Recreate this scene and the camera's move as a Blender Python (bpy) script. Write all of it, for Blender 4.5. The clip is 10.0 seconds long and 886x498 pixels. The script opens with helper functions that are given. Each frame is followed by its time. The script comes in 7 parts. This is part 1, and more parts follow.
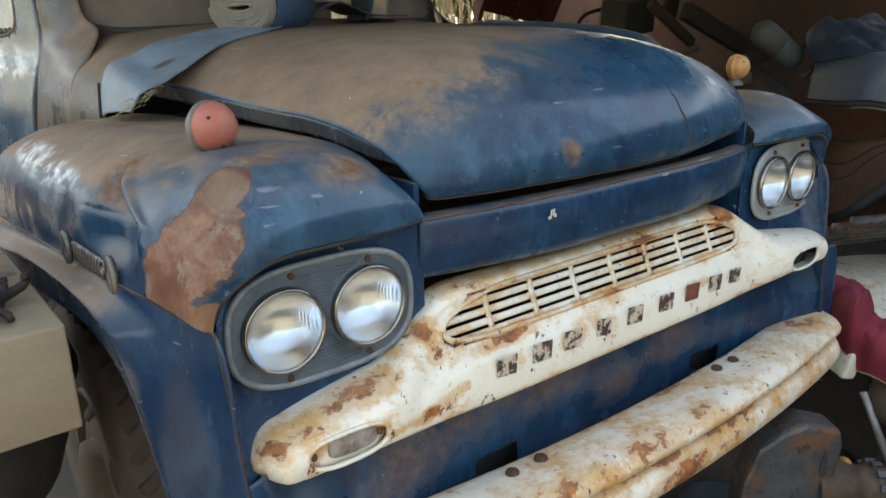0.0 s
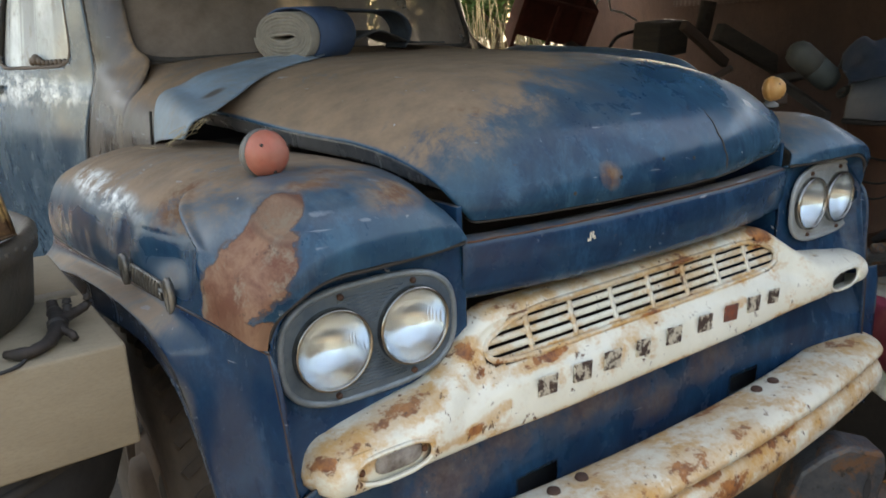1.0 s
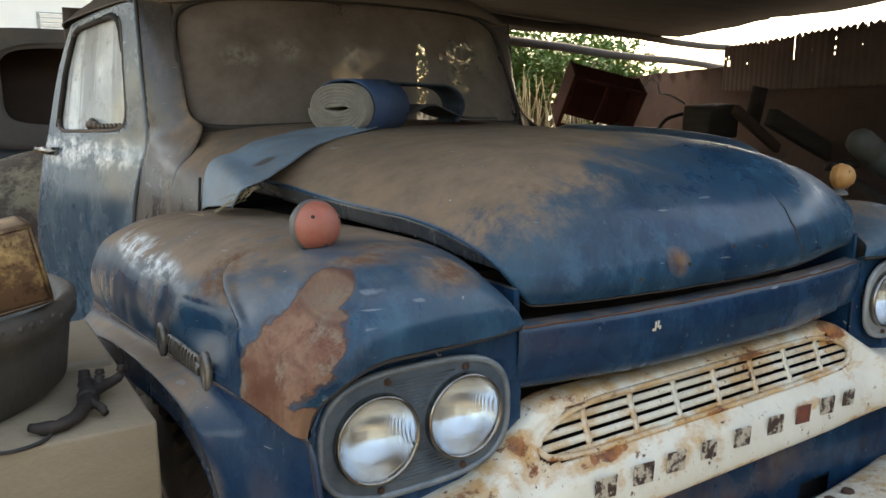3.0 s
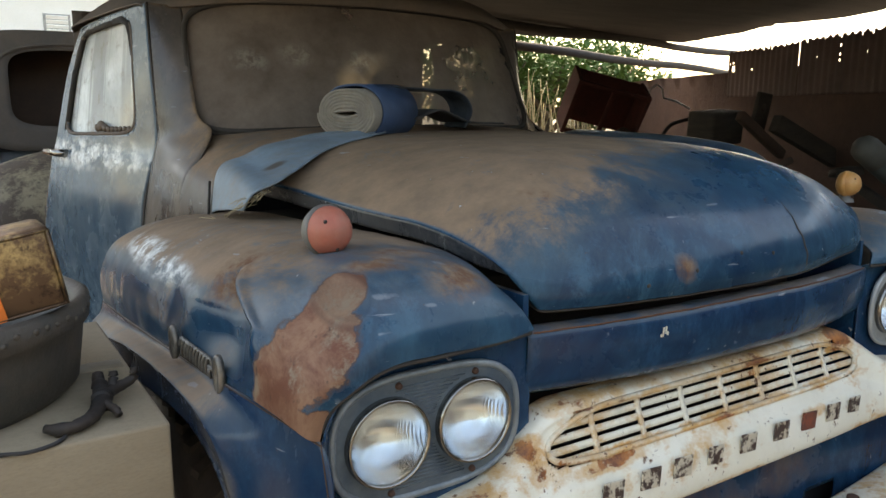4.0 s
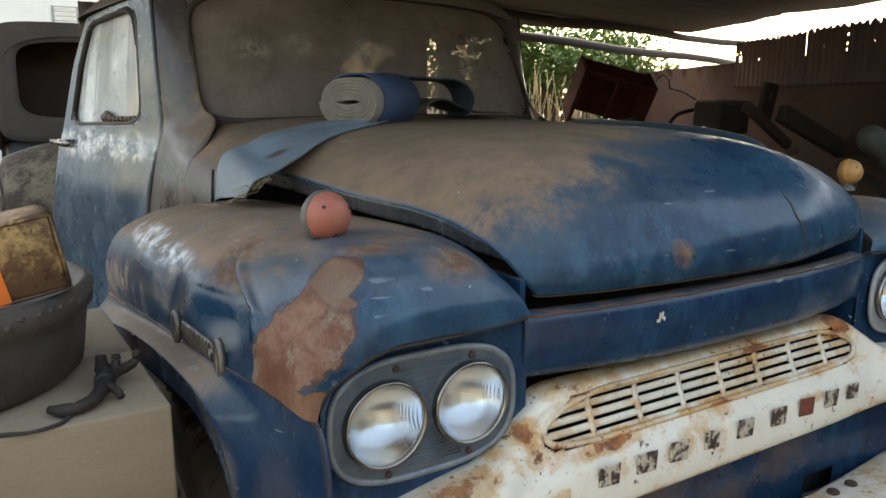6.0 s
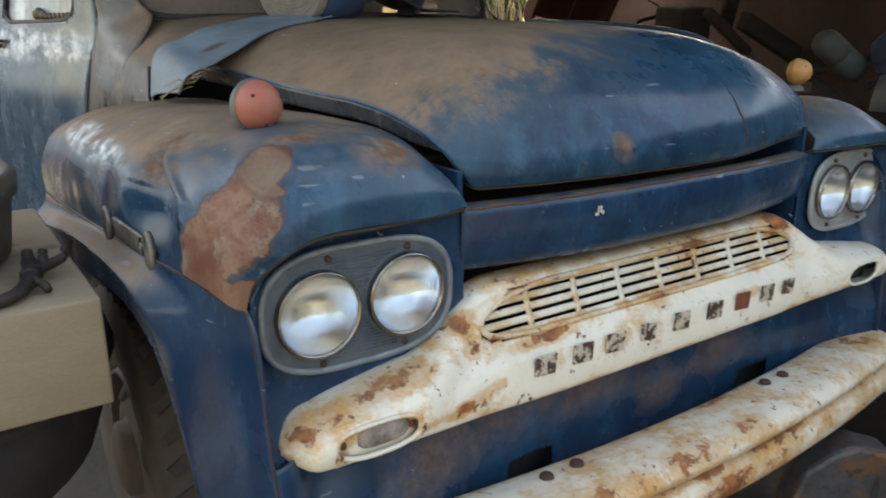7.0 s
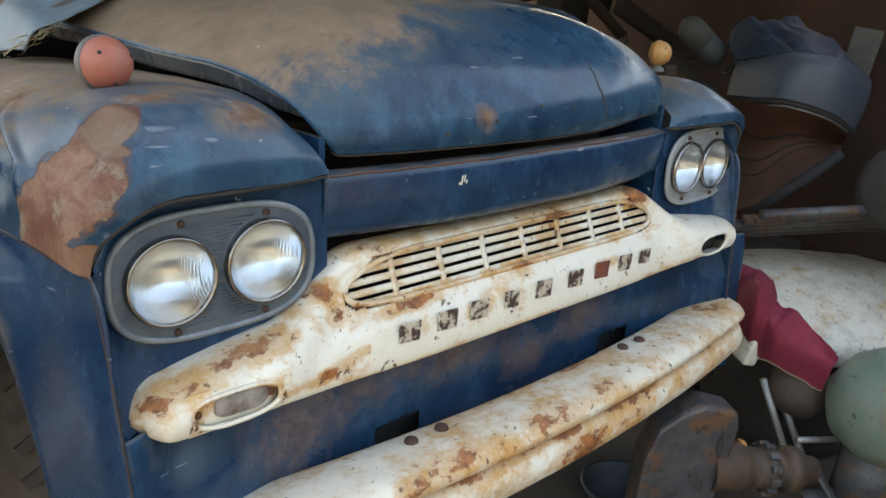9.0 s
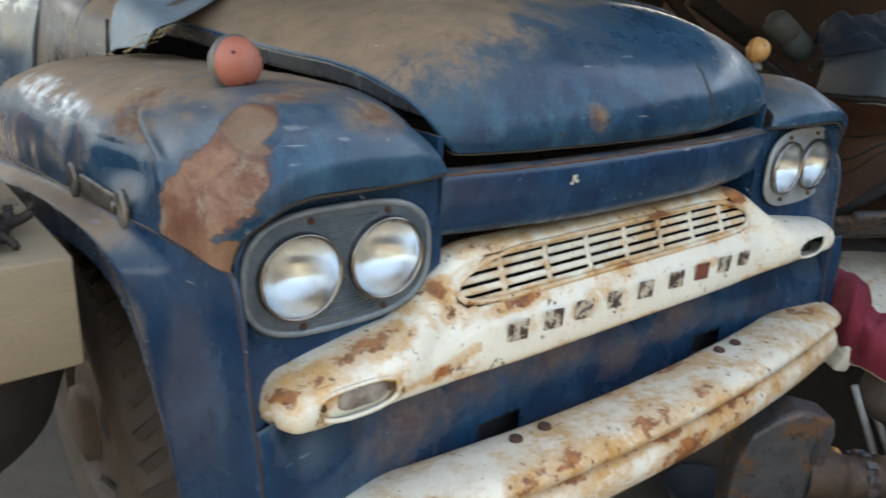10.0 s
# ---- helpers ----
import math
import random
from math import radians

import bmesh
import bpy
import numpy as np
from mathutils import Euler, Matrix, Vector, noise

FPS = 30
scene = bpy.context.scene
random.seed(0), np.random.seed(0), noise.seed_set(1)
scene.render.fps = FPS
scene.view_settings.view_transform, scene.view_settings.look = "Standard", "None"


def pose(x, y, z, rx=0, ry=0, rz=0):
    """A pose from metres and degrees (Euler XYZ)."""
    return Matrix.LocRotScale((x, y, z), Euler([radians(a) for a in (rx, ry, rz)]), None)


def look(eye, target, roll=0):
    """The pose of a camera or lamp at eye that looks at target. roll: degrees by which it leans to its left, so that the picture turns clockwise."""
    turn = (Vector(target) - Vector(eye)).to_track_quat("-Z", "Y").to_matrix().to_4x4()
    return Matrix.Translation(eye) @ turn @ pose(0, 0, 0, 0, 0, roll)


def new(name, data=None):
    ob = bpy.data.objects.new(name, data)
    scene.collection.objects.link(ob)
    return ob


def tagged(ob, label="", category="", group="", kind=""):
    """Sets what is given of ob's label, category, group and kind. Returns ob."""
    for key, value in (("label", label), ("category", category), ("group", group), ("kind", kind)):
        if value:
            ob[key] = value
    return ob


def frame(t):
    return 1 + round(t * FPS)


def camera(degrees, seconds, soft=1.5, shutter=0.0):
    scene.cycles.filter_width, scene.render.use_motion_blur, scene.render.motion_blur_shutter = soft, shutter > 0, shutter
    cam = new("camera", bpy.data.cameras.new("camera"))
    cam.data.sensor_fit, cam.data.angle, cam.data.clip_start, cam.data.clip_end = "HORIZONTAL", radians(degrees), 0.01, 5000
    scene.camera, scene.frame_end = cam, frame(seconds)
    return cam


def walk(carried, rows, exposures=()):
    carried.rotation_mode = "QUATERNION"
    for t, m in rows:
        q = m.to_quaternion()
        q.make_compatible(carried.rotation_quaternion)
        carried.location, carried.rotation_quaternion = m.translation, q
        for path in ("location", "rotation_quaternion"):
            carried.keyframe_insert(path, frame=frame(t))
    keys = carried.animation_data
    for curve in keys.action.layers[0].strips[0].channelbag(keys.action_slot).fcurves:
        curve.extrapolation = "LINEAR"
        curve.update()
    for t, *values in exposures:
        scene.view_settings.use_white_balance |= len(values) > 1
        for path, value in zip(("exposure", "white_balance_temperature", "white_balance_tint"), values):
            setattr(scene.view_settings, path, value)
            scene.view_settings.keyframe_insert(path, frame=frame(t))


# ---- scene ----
cam = camera(60.71, 10.0, shutter=0.5)
PATH = [
    (0.0, -1.3107, -1.0585, 1.6075, 71.989, 1.004, -38.061),
    (0.5, -1.3322, -1.0770, 1.6150, 73.270, 1.132, -37.474),
    (1.0, -1.3503, -1.0746, 1.6220, 73.595, 1.789, -35.865),
    (1.5, -1.3496, -1.0538, 1.6247, 78.540, 1.645, -34.578),
    (2.0, -1.3328, -1.0211, 1.6243, 79.236, 1.385, -33.977),
    (2.5, -1.3223, -1.0031, 1.6152, 78.653, -0.215, -34.624),
    (3.0, -1.3317, -0.9853, 1.6153, 79.210, 0.140, -32.709),
    (4.5, -1.3542, -0.9882, 1.6237, 79.502, -0.265, -32.442),
    (5.0, -1.3554, -0.9879, 1.6228, 79.549, -0.299, -32.287),
    (6.3, -1.3348, -1.0142, 1.5996, 78.028, 0.179, -31.460),
    (6.5, -1.3268, -1.0140, 1.5865, 75.741, 0.229, -31.486),
    (7.0, -1.2954, -1.0357, 1.5659, 72.612, -0.480, -34.365),
    (7.5, -1.2908, -1.0515, 1.5572, 71.816, -1.281, -35.989),
    (8.0, -1.2809, -1.0604, 1.5527, 71.880, -1.952, -37.991),
    (8.5, -1.2582, -1.0847, 1.5484, 71.882, -2.661, -40.924),
    (9.0, -1.2613, -1.0778, 1.5511, 71.207, -3.117, -42.055),
    (9.5, -1.2928, -1.0621, 1.5553, 70.429, -3.109, -40.777),
    (10.0, -1.3528, -1.0034, 1.5571, 70.473, -2.890, -38.208),
]
walk(cam, [(t, pose(x, y, z, rx, ry, rz)) for t, x, y, z, rx, ry, rz in PATH], exposures=[(0.0, 2.80, 9000, 9), (0.6, 2.80, 9000, 9), (1.5, 2.46, 9000, 9), (5.0, 2.45, 9000, 9), (6.4, 2.43, 9000, 9), (7.4, 2.69, 9000, 9), (10.0, 2.82, 9000, 9)])

# ---- sky, sun and exposure ----
world = bpy.data.worlds.new("sky")
scene.world = world
world.use_nodes = True
wn = world.node_tree.nodes
sky = wn.new("ShaderNodeTexSky")
sky.sky_type = "NISHITA"
sky.sun_disc = False
sky.sun_elevation, sky.sun_rotation = radians(44), radians(28)
sky.dust_density = 3.0
wn["Background"].inputs["Strength"].default_value = 0.15
world.node_tree.links.new(sky.outputs[0], wn["Background"].inputs["Color"])
sun_data = bpy.data.lights.new("sun", "SUN")
sun_data.energy, sun_data.angle, sun_data.color = 4.0, radians(0.6), (1.0, 0.95, 0.86)
sun = new("sun", sun_data)
sun.matrix_world = look((10 * math.sin(radians(28)), 10 * math.cos(radians(28)), 10 * math.tan(radians(44))), (0, 0, 0))

# ---- materials ----


class Mat:
    """A small wrapper round a node material."""

    def __init__(self, name, rough=0.5, metal=0.0, spec=0.5):
        self.m = bpy.data.materials.new(name)
        self.m.use_nodes = True
        self.n, self.l = self.m.node_tree.nodes, self.m.node_tree.links
        self.b = self.n["Principled BSDF"]
        self.b.inputs["Roughness"].default_value = rough
        self.b.inputs["Metallic"].default_value = metal
        self.b.inputs["Specular IOR Level"].default_value = spec
        self.co = self.n.new("ShaderNodeTexCoord")

    def noise(self, scale, detail=5, rough=0.6, stretch=None, distort=0.0):
        t = self.n.new("ShaderNodeTexNoise")
        t.inputs["Scale"].default_value = scale
        t.inputs["Detail"].default_value = detail
        t.inputs["Roughness"].default_value = rough
        t.inputs["Distortion"].default_value = distort
        src = self.co.outputs["Object"]
        if stretch:
            mp = self.n.new("ShaderNodeMapping")
            mp.inputs["Scale"].default_value = stretch
            self.l.new(src, mp.inputs["Vector"])
            src = mp.outputs[0]
        self.l.new(src, t.inputs["Vector"])
        return t.outputs["Fac"]

    def ramp(self, fac, a, b, smooth=False):
        """0 below a, 1 above b (or the other way round where a > b)."""
        t = self.n.new("ShaderNodeMapRange")
        if smooth:
            t.interpolation_type = "SMOOTHSTEP"
        t.inputs["From Min"].default_value, t.inputs["From Max"].default_value = a, b
        self.l.new(fac, t.inputs["Value"])
        return t.outputs[0]

    def math(self, op, a, b=0.0, c=0.0):
        t = self.n.new("ShaderNodeMath")
        t.operation = op
        for i, v in enumerate((a, b, c)):
            if isinstance(v, (int, float)):
                t.inputs[i].default_value = v
            else:
                self.l.new(v, t.inputs[i])
        return t.outputs[0]

    def mix(self, fac, a, b):
        t = self.n.new("ShaderNodeMix")
        t.data_type = "RGBA"
        for key, v in ((0, fac), (6, a), (7, b)):
            if isinstance(v, (int, float)):
                t.inputs[key].default_value = v
            elif isinstance(v, tuple):
                t.inputs[key].default_value = (*v, 1)
            else:
                self.l.new(v, t.inputs[key])
        return t.outputs[2]

    def axis(self, which, source="Object"):
        t = self.n.new("ShaderNodeSeparateXYZ")
        if source == "Normal":
            g = self.n.new("ShaderNodeNewGeometry")
            self.l.new(g.outputs["Normal"], t.inputs[0])
        else:
            self.l.new(self.co.outputs[source], t.inputs[0])
        return t.outputs[which]

    def blob(self, centre, radii, wobble=0.35, scale=14.0, sharp=0.12):
        """A ragged patch round a point: 1 inside, 0 outside."""
        acc = None
        for i in range(3):
            d = self.math("DIVIDE", self.math("SUBTRACT", self.axis(i), centre[i]), radii[i])
            d = self.math("MULTIPLY", d, d)
            acc = d if acc is None else self.math("ADD", acc, d)
        acc = self.math("ADD", self.math("SQRT", acc), self.math("MULTIPLY", self.math("SUBTRACT", self.noise(scale, 6, 0.6), 0.5), 2 * wobble))
        return self.ramp(acc, 1.0 + sharp, 1.0 - sharp)

    def streak(self, a, b, radius, wobble=0.62, scale=13.0, sharp=0.06):
        """A ragged patch along the line from a to b: 1 inside, 0 outside."""
        a, b = Vector(a), Vector(b)
        d = b - a
        t = None
        for i in range(3):
            q = self.math("MULTIPLY", self.math("SUBTRACT", self.axis(i), a[i]), d[i] / d.length_squared)
            t = q if t is None else self.math("ADD", t, q)
        t = self.math("MINIMUM", self.math("MAXIMUM", t, 0.0), 1.0)
        acc = None
        for i in range(3):
            q = self.math("SUBTRACT", self.axis(i), self.math("ADD", self.math("MULTIPLY", t, d[i]), a[i]))
            q = self.math("MULTIPLY", q, q)
            acc = q if acc is None else self.math("ADD", acc, q)
        acc = self.math("DIVIDE", self.math("SQRT", acc), radius)
        acc = self.math("ADD", acc, self.math("MULTIPLY", self.math("SUBTRACT", self.noise(scale, 9, 0.68), 0.5), 2 * wobble))
        return self.ramp(acc, 1.0 + sharp, 1.0 - sharp)

    def colour(self, c):
        if isinstance(c, tuple):
            self.b.inputs["Base Color"].default_value = (*c, 1)
        else:
            self.l.new(c, self.b.inputs["Base Color"])
        return self

    def rough(self, r):
        self.l.new(r, self.b.inputs["Roughness"])
        return self

    def bump(self, fac, strength=0.3, distance=0.002):
        t = self.n.new("ShaderNodeBump")
        t.inputs["Strength"].default_value, t.inputs["Distance"].default_value = strength, distance
        self.l.new(fac, t.inputs["Height"])
        self.l.new(t.outputs[0], self.b.inputs["Normal"])
        return self


DUST, RUST, PRIMER = (0.285, 0.184, 0.114), (0.21, 0.075, 0.03), (0.24, 0.115, 0.075)


def old_paint(name, dusty=0.5, dust_from=None, blobs=(), base=(0.0055, 0.029, 0.066), faded=(0.026, 0.085, 0.134), flakes_glints=(), film=0.30, spots=(), slant=0.0, bands=(), ring=None, coat=0.12, bloom=1.0, thin=(0.078, 0.100, 0.106), spec=0.32, marks=()):
    """Worn dark blue truck paint: faded clouds, streaks, chips, dust that settles on what faces up, bare patches, pale
    flaking and painted glints.
    """
    m = Mat(name, spec=spec)
    cloud = m.noise(2.6, 11, 0.76, (1, 1, 0.8), 0.9)
    col = m.mix(m.ramp(cloud, 0.40, 0.64), base, faded)
    wear = m.ramp(m.noise(9, 10, 0.80, (1.2, 0.8, 0.6), 0.5), 0.50, 0.60)
    col = m.mix(m.math("MULTIPLY", wear, 0.50), col, tuple(v * 1.4 + 0.004 for v in faded))
    deep = m.ramp(m.noise(6, 9, 0.74, (1, 1, 0.7), 0.3), 0.44, 0.66)
    col = m.mix(m.math("MULTIPLY", deep, 0.45), col, tuple(v * 0.75 for v in base))
    up = m.ramp(m.axis(2, "Normal"), 0.25, 0.85)
    dust = m.math("MULTIPLY", up, m.ramp(m.noise(3.2, 12, 0.80, (1, 1, 0.6), 0.6), 0.24, 0.52))
    dust = m.math("MULTIPLY", dust, dusty)
    if dust_from:
        p, q = dust_from
        lie = m.math("SUBTRACT", m.axis(1), m.math("MULTIPLY", m.axis(0), slant))
        dust = m.math("MULTIPLY", dust, m.ramp(m.math("ADD", lie, m.math("MULTIPLY", m.noise(4.0, 11, 0.78, (1, 0.7, 1), 0.5), 0.9)), p + 0.45, q + 0.45))
    fine = m.math("MULTIPLY", m.ramp(m.noise(4.2, 11, 0.80, (1.2, 1.2, 0.5), 0.4), 0.46, 0.66), film)
    dust = m.math("MINIMUM", m.math("ADD", dust, fine), 0.93)
    col = m.mix(m.math("MULTIPLY", m.ramp(dust, 0.0, 0.45), 0.55), col, thin)
    col = m.mix(m.math("MULTIPLY", m.ramp(dust, 0.36, 0.92, True), 0.93), col, m.mix(m.ramp(m.noise(13, 9, 0.75), 0.35, 0.65), DUST, (0.188, 0.126, 0.080)))
    scuff = m.ramp(m.noise(24, 6, 0.65, (1.8, 0.4, 0.8)), 0.70, 0.73)
    col = m.mix(m.math("MULTIPLY", scuff, 0.45), col, (0.22, 0.26, 0.29))
    scratch = m.ramp(m.noise(38, 3, 0.5, (0.22, 0.22, 1.8)), 0.72, 0.735)
    col = m.mix(m.math("MULTIPLY", scratch, 0.55), col, (0.30, 0.33, 0.35))
    chips = m.ramp(m.noise(52, 4, 0.6), 0.715, 0.735)
    col = m.mix(chips, col, (0.34, 0.36, 0.36))
    specks = m.ramp(m.noise(25, 8, 0.74), 0.665, 0.70)
    col = m.mix(m.math("MULTIPLY", specks, 0.8), col, (0.12, 0.052, 0.028))
    for p, q, radius in marks:  # scraped spots
        col = m.mix(m.math("MULTIPLY", m.streak(p, q, radius, 0.9, 70.0, 0.3), 0.42), col, (0.28, 0.31, 0.33))
    for p, q, radius in bands:  # dust lying on a rolled edge
        lay = m.math("MULTIPLY", m.streak(p, q, radius, 0.4, 16.0, 0.5), m.ramp(m.noise(11, 9, 0.78), 0.32, 0.60))
        col = m.mix(m.math("MULTIPLY", lay, 0.50), col, (0.22, 0.185, 0.145))
    pale = None
    for centre, radii in flakes_glints:
        inside = m.blob(centre, radii, 0.5, 8.0, 0.35)
        p = m.math("MULTIPLY", inside, m.ramp(m.noise(13, 9, 0.72, (1, 0.7, 1.3)), 0.44, 0.54))
        pale = p if pale is None else m.math("MAXIMUM", pale, p)
    if pale is not None:
        col = m.mix(pale, col, m.mix(m.ramp(m.noise(34, 6), 0.4, 0.6), (0.72, 0.74, 0.73), (0.32, 0.33, 0.33)))
    bare = None
    for centre, radii in blobs:
        p = m.streak(centre, radii[0], radii[1]) if isinstance(radii[0], tuple) else m.blob(centre, radii, 0.55, 9.0, 0.07)
        bare = p if bare is None else m.math("MAXIMUM", bare, p)
    r = m.ramp(m.noise(6, 6, 0.6), 0.3, 0.8)
    rr = m.math("ADD", m.math("MULTIPLY", r, 0.22), 0.15)
    rr = m.math("ADD", rr, m.math("MULTIPLY", dust, 0.5))
    for centre, radii in spots:  # soft rust blooms
        p = m.math("MULTIPLY", m.blob(centre, radii, 0.9, 16.0, 0.5), m.ramp(m.noise(22, 8, 0.75), 0.34, 0.52))
        col = m.mix(m.math("MULTIPLY", p, bloom), col, m.mix(m.ramp(m.noise(28, 6, 0.7), 0.4, 0.6), (0.14, 0.070, 0.040), (0.23, 0.160, 0.105)))
        rr = m.math("ADD", rr, m.math("MULTIPLY", p, 0.3))
    h = m.math("ADD", m.math("MULTIPLY", m.noise(4.5, 3), 0.8), m.math("MULTIPLY", m.noise(60, 6, 0.7), 0.05))
    if bare is not None:
        raw = m.mix(m.ramp(m.noise(11, 9, 0.75, None, 0.6), 0.42, 0.60), (0.215, 0.115, 0.070), (0.125, 0.046, 0.026))
        raw = m.mix(m.ramp(m.noise(8, 9, 0.76), 0.52, 0.60), raw, (0.20, 0.150, 0.105))
        raw = m.mix(m.ramp(m.noise(34, 7, 0.7), 0.60, 0.70), raw, (0.055, 0.028, 0.020))
        if ring:  # the flattened oval where filler was laid
            spot = m.blob(ring[0], ring[1], 0.12, 12.0, 0.2)
            raw = m.mix(m.math("MULTIPLY", spot, 0.45), raw, m.mix(m.ramp(m.noise(16, 8, 0.75), 0.4, 0.6), (0.20, 0.150, 0.100), (0.13, 0.088, 0.060)))
            rim_ = m.math("SUBTRACT", m.blob(ring[0], tuple(v * 1.12 for v in ring[1]), 0.12, 12.0, 0.10), m.blob(ring[0], tuple(v * 0.95 for v in ring[1]), 0.12, 12.0, 0.10))
            raw = m.mix(m.math("MULTIPLY", rim_, 0.6), raw, (0.085, 0.040, 0.026))
        raw = m.mix(m.ramp(m.math("ABSOLUTE", m.math("SUBTRACT", bare, 0.5)), 0.5, 0.3), raw, (0.07, 0.035, 0.024))
        col = m.mix(bare, col, raw)
        rr = m.math("ADD", rr, m.math("MULTIPLY", bare, 0.4))
        h = m.math("SUBTRACT", h, m.math("MULTIPLY", bare, m.math("ADD", m.math("MULTIPLY", m.noise(17, 7, 0.7), 0.5), 0.1)))
    m.colour(col).rough(m.math("MINIMUM", rr, 0.95))
    clean = m.math("MULTIPLY", m.ramp(dust, 0.35, 0.0), coat)
    m.l.new(clean, m.b.inputs["Coat Weight"])
    m.b.inputs["Coat Roughness"].default_value = 0.09
    m.bump(h, 0.35, 0.006)
    return m.m


def white_paint(name, amount=0.5, edges=(), dirt=0.3, patches=()):
    """White brush paint, stained and rusting through in ragged patches, most of all along the edges given as (height, reach)."""
    m = Mat(name, spec=0.4)
    col = m.mix(m.ramp(m.noise(5, 6, 0.6), 0.35, 0.7), (0.80, 0.77, 0.655), (0.71, 0.665, 0.53))
    big = m.noise(7.5, 11, 0.70, (0.8, 1, 1.1))
    for z, reach in edges:
        d = m.math("ABSOLUTE", m.math("SUBTRACT", m.axis(2), z))
        big = m.math("ADD", big, m.math("MULTIPLY", m.ramp(d, reach * 1.3, 0.0), 0.11))
    for a, b, radius in patches:
        big = m.math("ADD", big, m.math("MULTIPLY", m.streak(a, b, radius, 0.6, 13.0, 0.6), 0.14))
    k = 0.62 - 0.14 * amount
    soft = m.ramp(big, k - 0.065, k + 0.055, True)
    drip = m.ramp(m.noise(15, 8, 0.72), 0.42, 0.62)
    col = m.mix(m.math("MULTIPLY", m.math("MULTIPLY", soft, m.math("ADD", m.math("MULTIPLY", drip, 0.5), 0.5)), 0.95), col, (0.58, 0.305, 0.085))
    core = m.ramp(m.math("ADD", big, m.math("MULTIPLY", m.math("SUBTRACT", m.noise(28, 8, 0.7), 0.5), 0.25)), k + 0.10, k + 0.14)
    col = m.mix(core, col, m.mix(m.ramp(m.noise(33, 6, 0.7), 0.4, 0.62), (0.42, 0.155, 0.045), (0.16, 0.055, 0.028)))
    fleck = m.ramp(m.noise(44, 7, 0.70, (1, 1, 0.7)), 0.625, 0.645)
    col = m.mix(fleck, col, (0.14, 0.065, 0.035))
    col = m.mix(m.math("MULTIPLY", m.ramp(m.noise(9, 10, 0.80), 0.48, 0.70), dirt * 0.7), col, (0.24, 0.19, 0.13))
    col = m.mix(m.math("MULTIPLY", m.ramp(m.axis(2, "Normal"), 0.5, 1.0), 0.25), col, DUST)
    m.colour(col).rough(m.math("ADD", m.math("MULTIPLY", soft, 0.35), 0.36))
    m.bump(m.math("ADD", m.math("MULTIPLY", m.noise(14, 5), 0.6), m.math("ADD", m.math("MULTIPLY", core, -0.5), m.math("MULTIPLY", fleck, -0.4))), 0.5, 0.003)
    return m.m


def plain(name, c1, c2, scale=8.0, rough=0.7, metal=0.0, bump=0.3, fine=60.0, stretch=None, spec=0.4, dist=0.003):
    """Two colours clouded into each other, with a fine grain."""
    m = Mat(name, rough, metal, spec)
    a = m.noise(scale, 6, 0.65, stretch)
    g = m.noise(fine, 5, 0.7, stretch)
    col = m.mix(m.ramp(a, 0.32, 0.7), c1, c2)
    col = m.mix(m.math("MULTIPLY", m.ramp(g, 0.45, 0.75), 0.35), col, tuple(v * 0.5 for v in c1))
    m.colour(col).bump(m.math("ADD", a, m.math("MULTIPLY", g, 0.5)), bump, dist)
    return m.m


def dusty_glass(name, film, cover, rough=0.12, smears=(), reflect_bands=False, thin=None):
    """Window glass under a film of dust: part of the light goes through. The streaks paint reflected bands. thin: where
    along x the film thins out, and by how much.
    """
    m = Mat(name, rough, 0.0, 0.5)
    col = m.mix(m.ramp(m.noise(6, 7, 0.7), 0.35, 0.7), film, tuple(v * 0.6 for v in film))
    # Vertical bands paint reflections; brown dirt blotches lie over them.
    if reflect_bands:
        col = m.mix(m.ramp(m.noise(3.2, 4, 0.6, (0.6, 3.0, 0.12)), 0.46, 0.54), col, tuple(v * 0.5 for v in film))
        col = m.mix(m.math("MULTIPLY", m.ramp(m.noise(15, 8, 0.75), 0.54, 0.64), 0.6), col, (0.26, 0.23, 0.19))
    for c in smears:  # wiped and splashed places
        sm = m.math("MULTIPLY", m.blob(c, (0.05, 0.5, 0.035), 0.6, 9.0, 0.6), m.ramp(m.noise(24, 9, 0.78), 0.44, 0.60))
        col = m.mix(m.math("MULTIPLY", sm, 0.6), col, (0.42, 0.37, 0.31))
    m.colour(col)
    tr = m.n.new("ShaderNodeBsdfTransparent")
    mx = m.n.new("ShaderNodeMixShader")
    amount = m.math("ADD", m.math("MULTIPLY", m.ramp(m.noise(3.5, 6, 0.65), 0.3, 0.75), 0.45 if thin is None else 0.30), cover)
    if thin:
        x0, x1, less = thin
        wander = m.math("ADD", m.axis(0), m.math("MULTIPLY", m.math("SUBTRACT", m.noise(5.0, 8, 0.7), 0.5), 0.10))
        amount = m.math("SUBTRACT", amount, m.math("MULTIPLY", m.ramp(wander, x0, x1), less))
    m.l.new(amount, mx.inputs[0])
    m.l.new(tr.outputs[0], mx.inputs[1])
    m.l.new(m.b.outputs[0], mx.inputs[2])
    m.l.new(mx.outputs[0], m.n["Material Output"].inputs["Surface"])
    return m.m


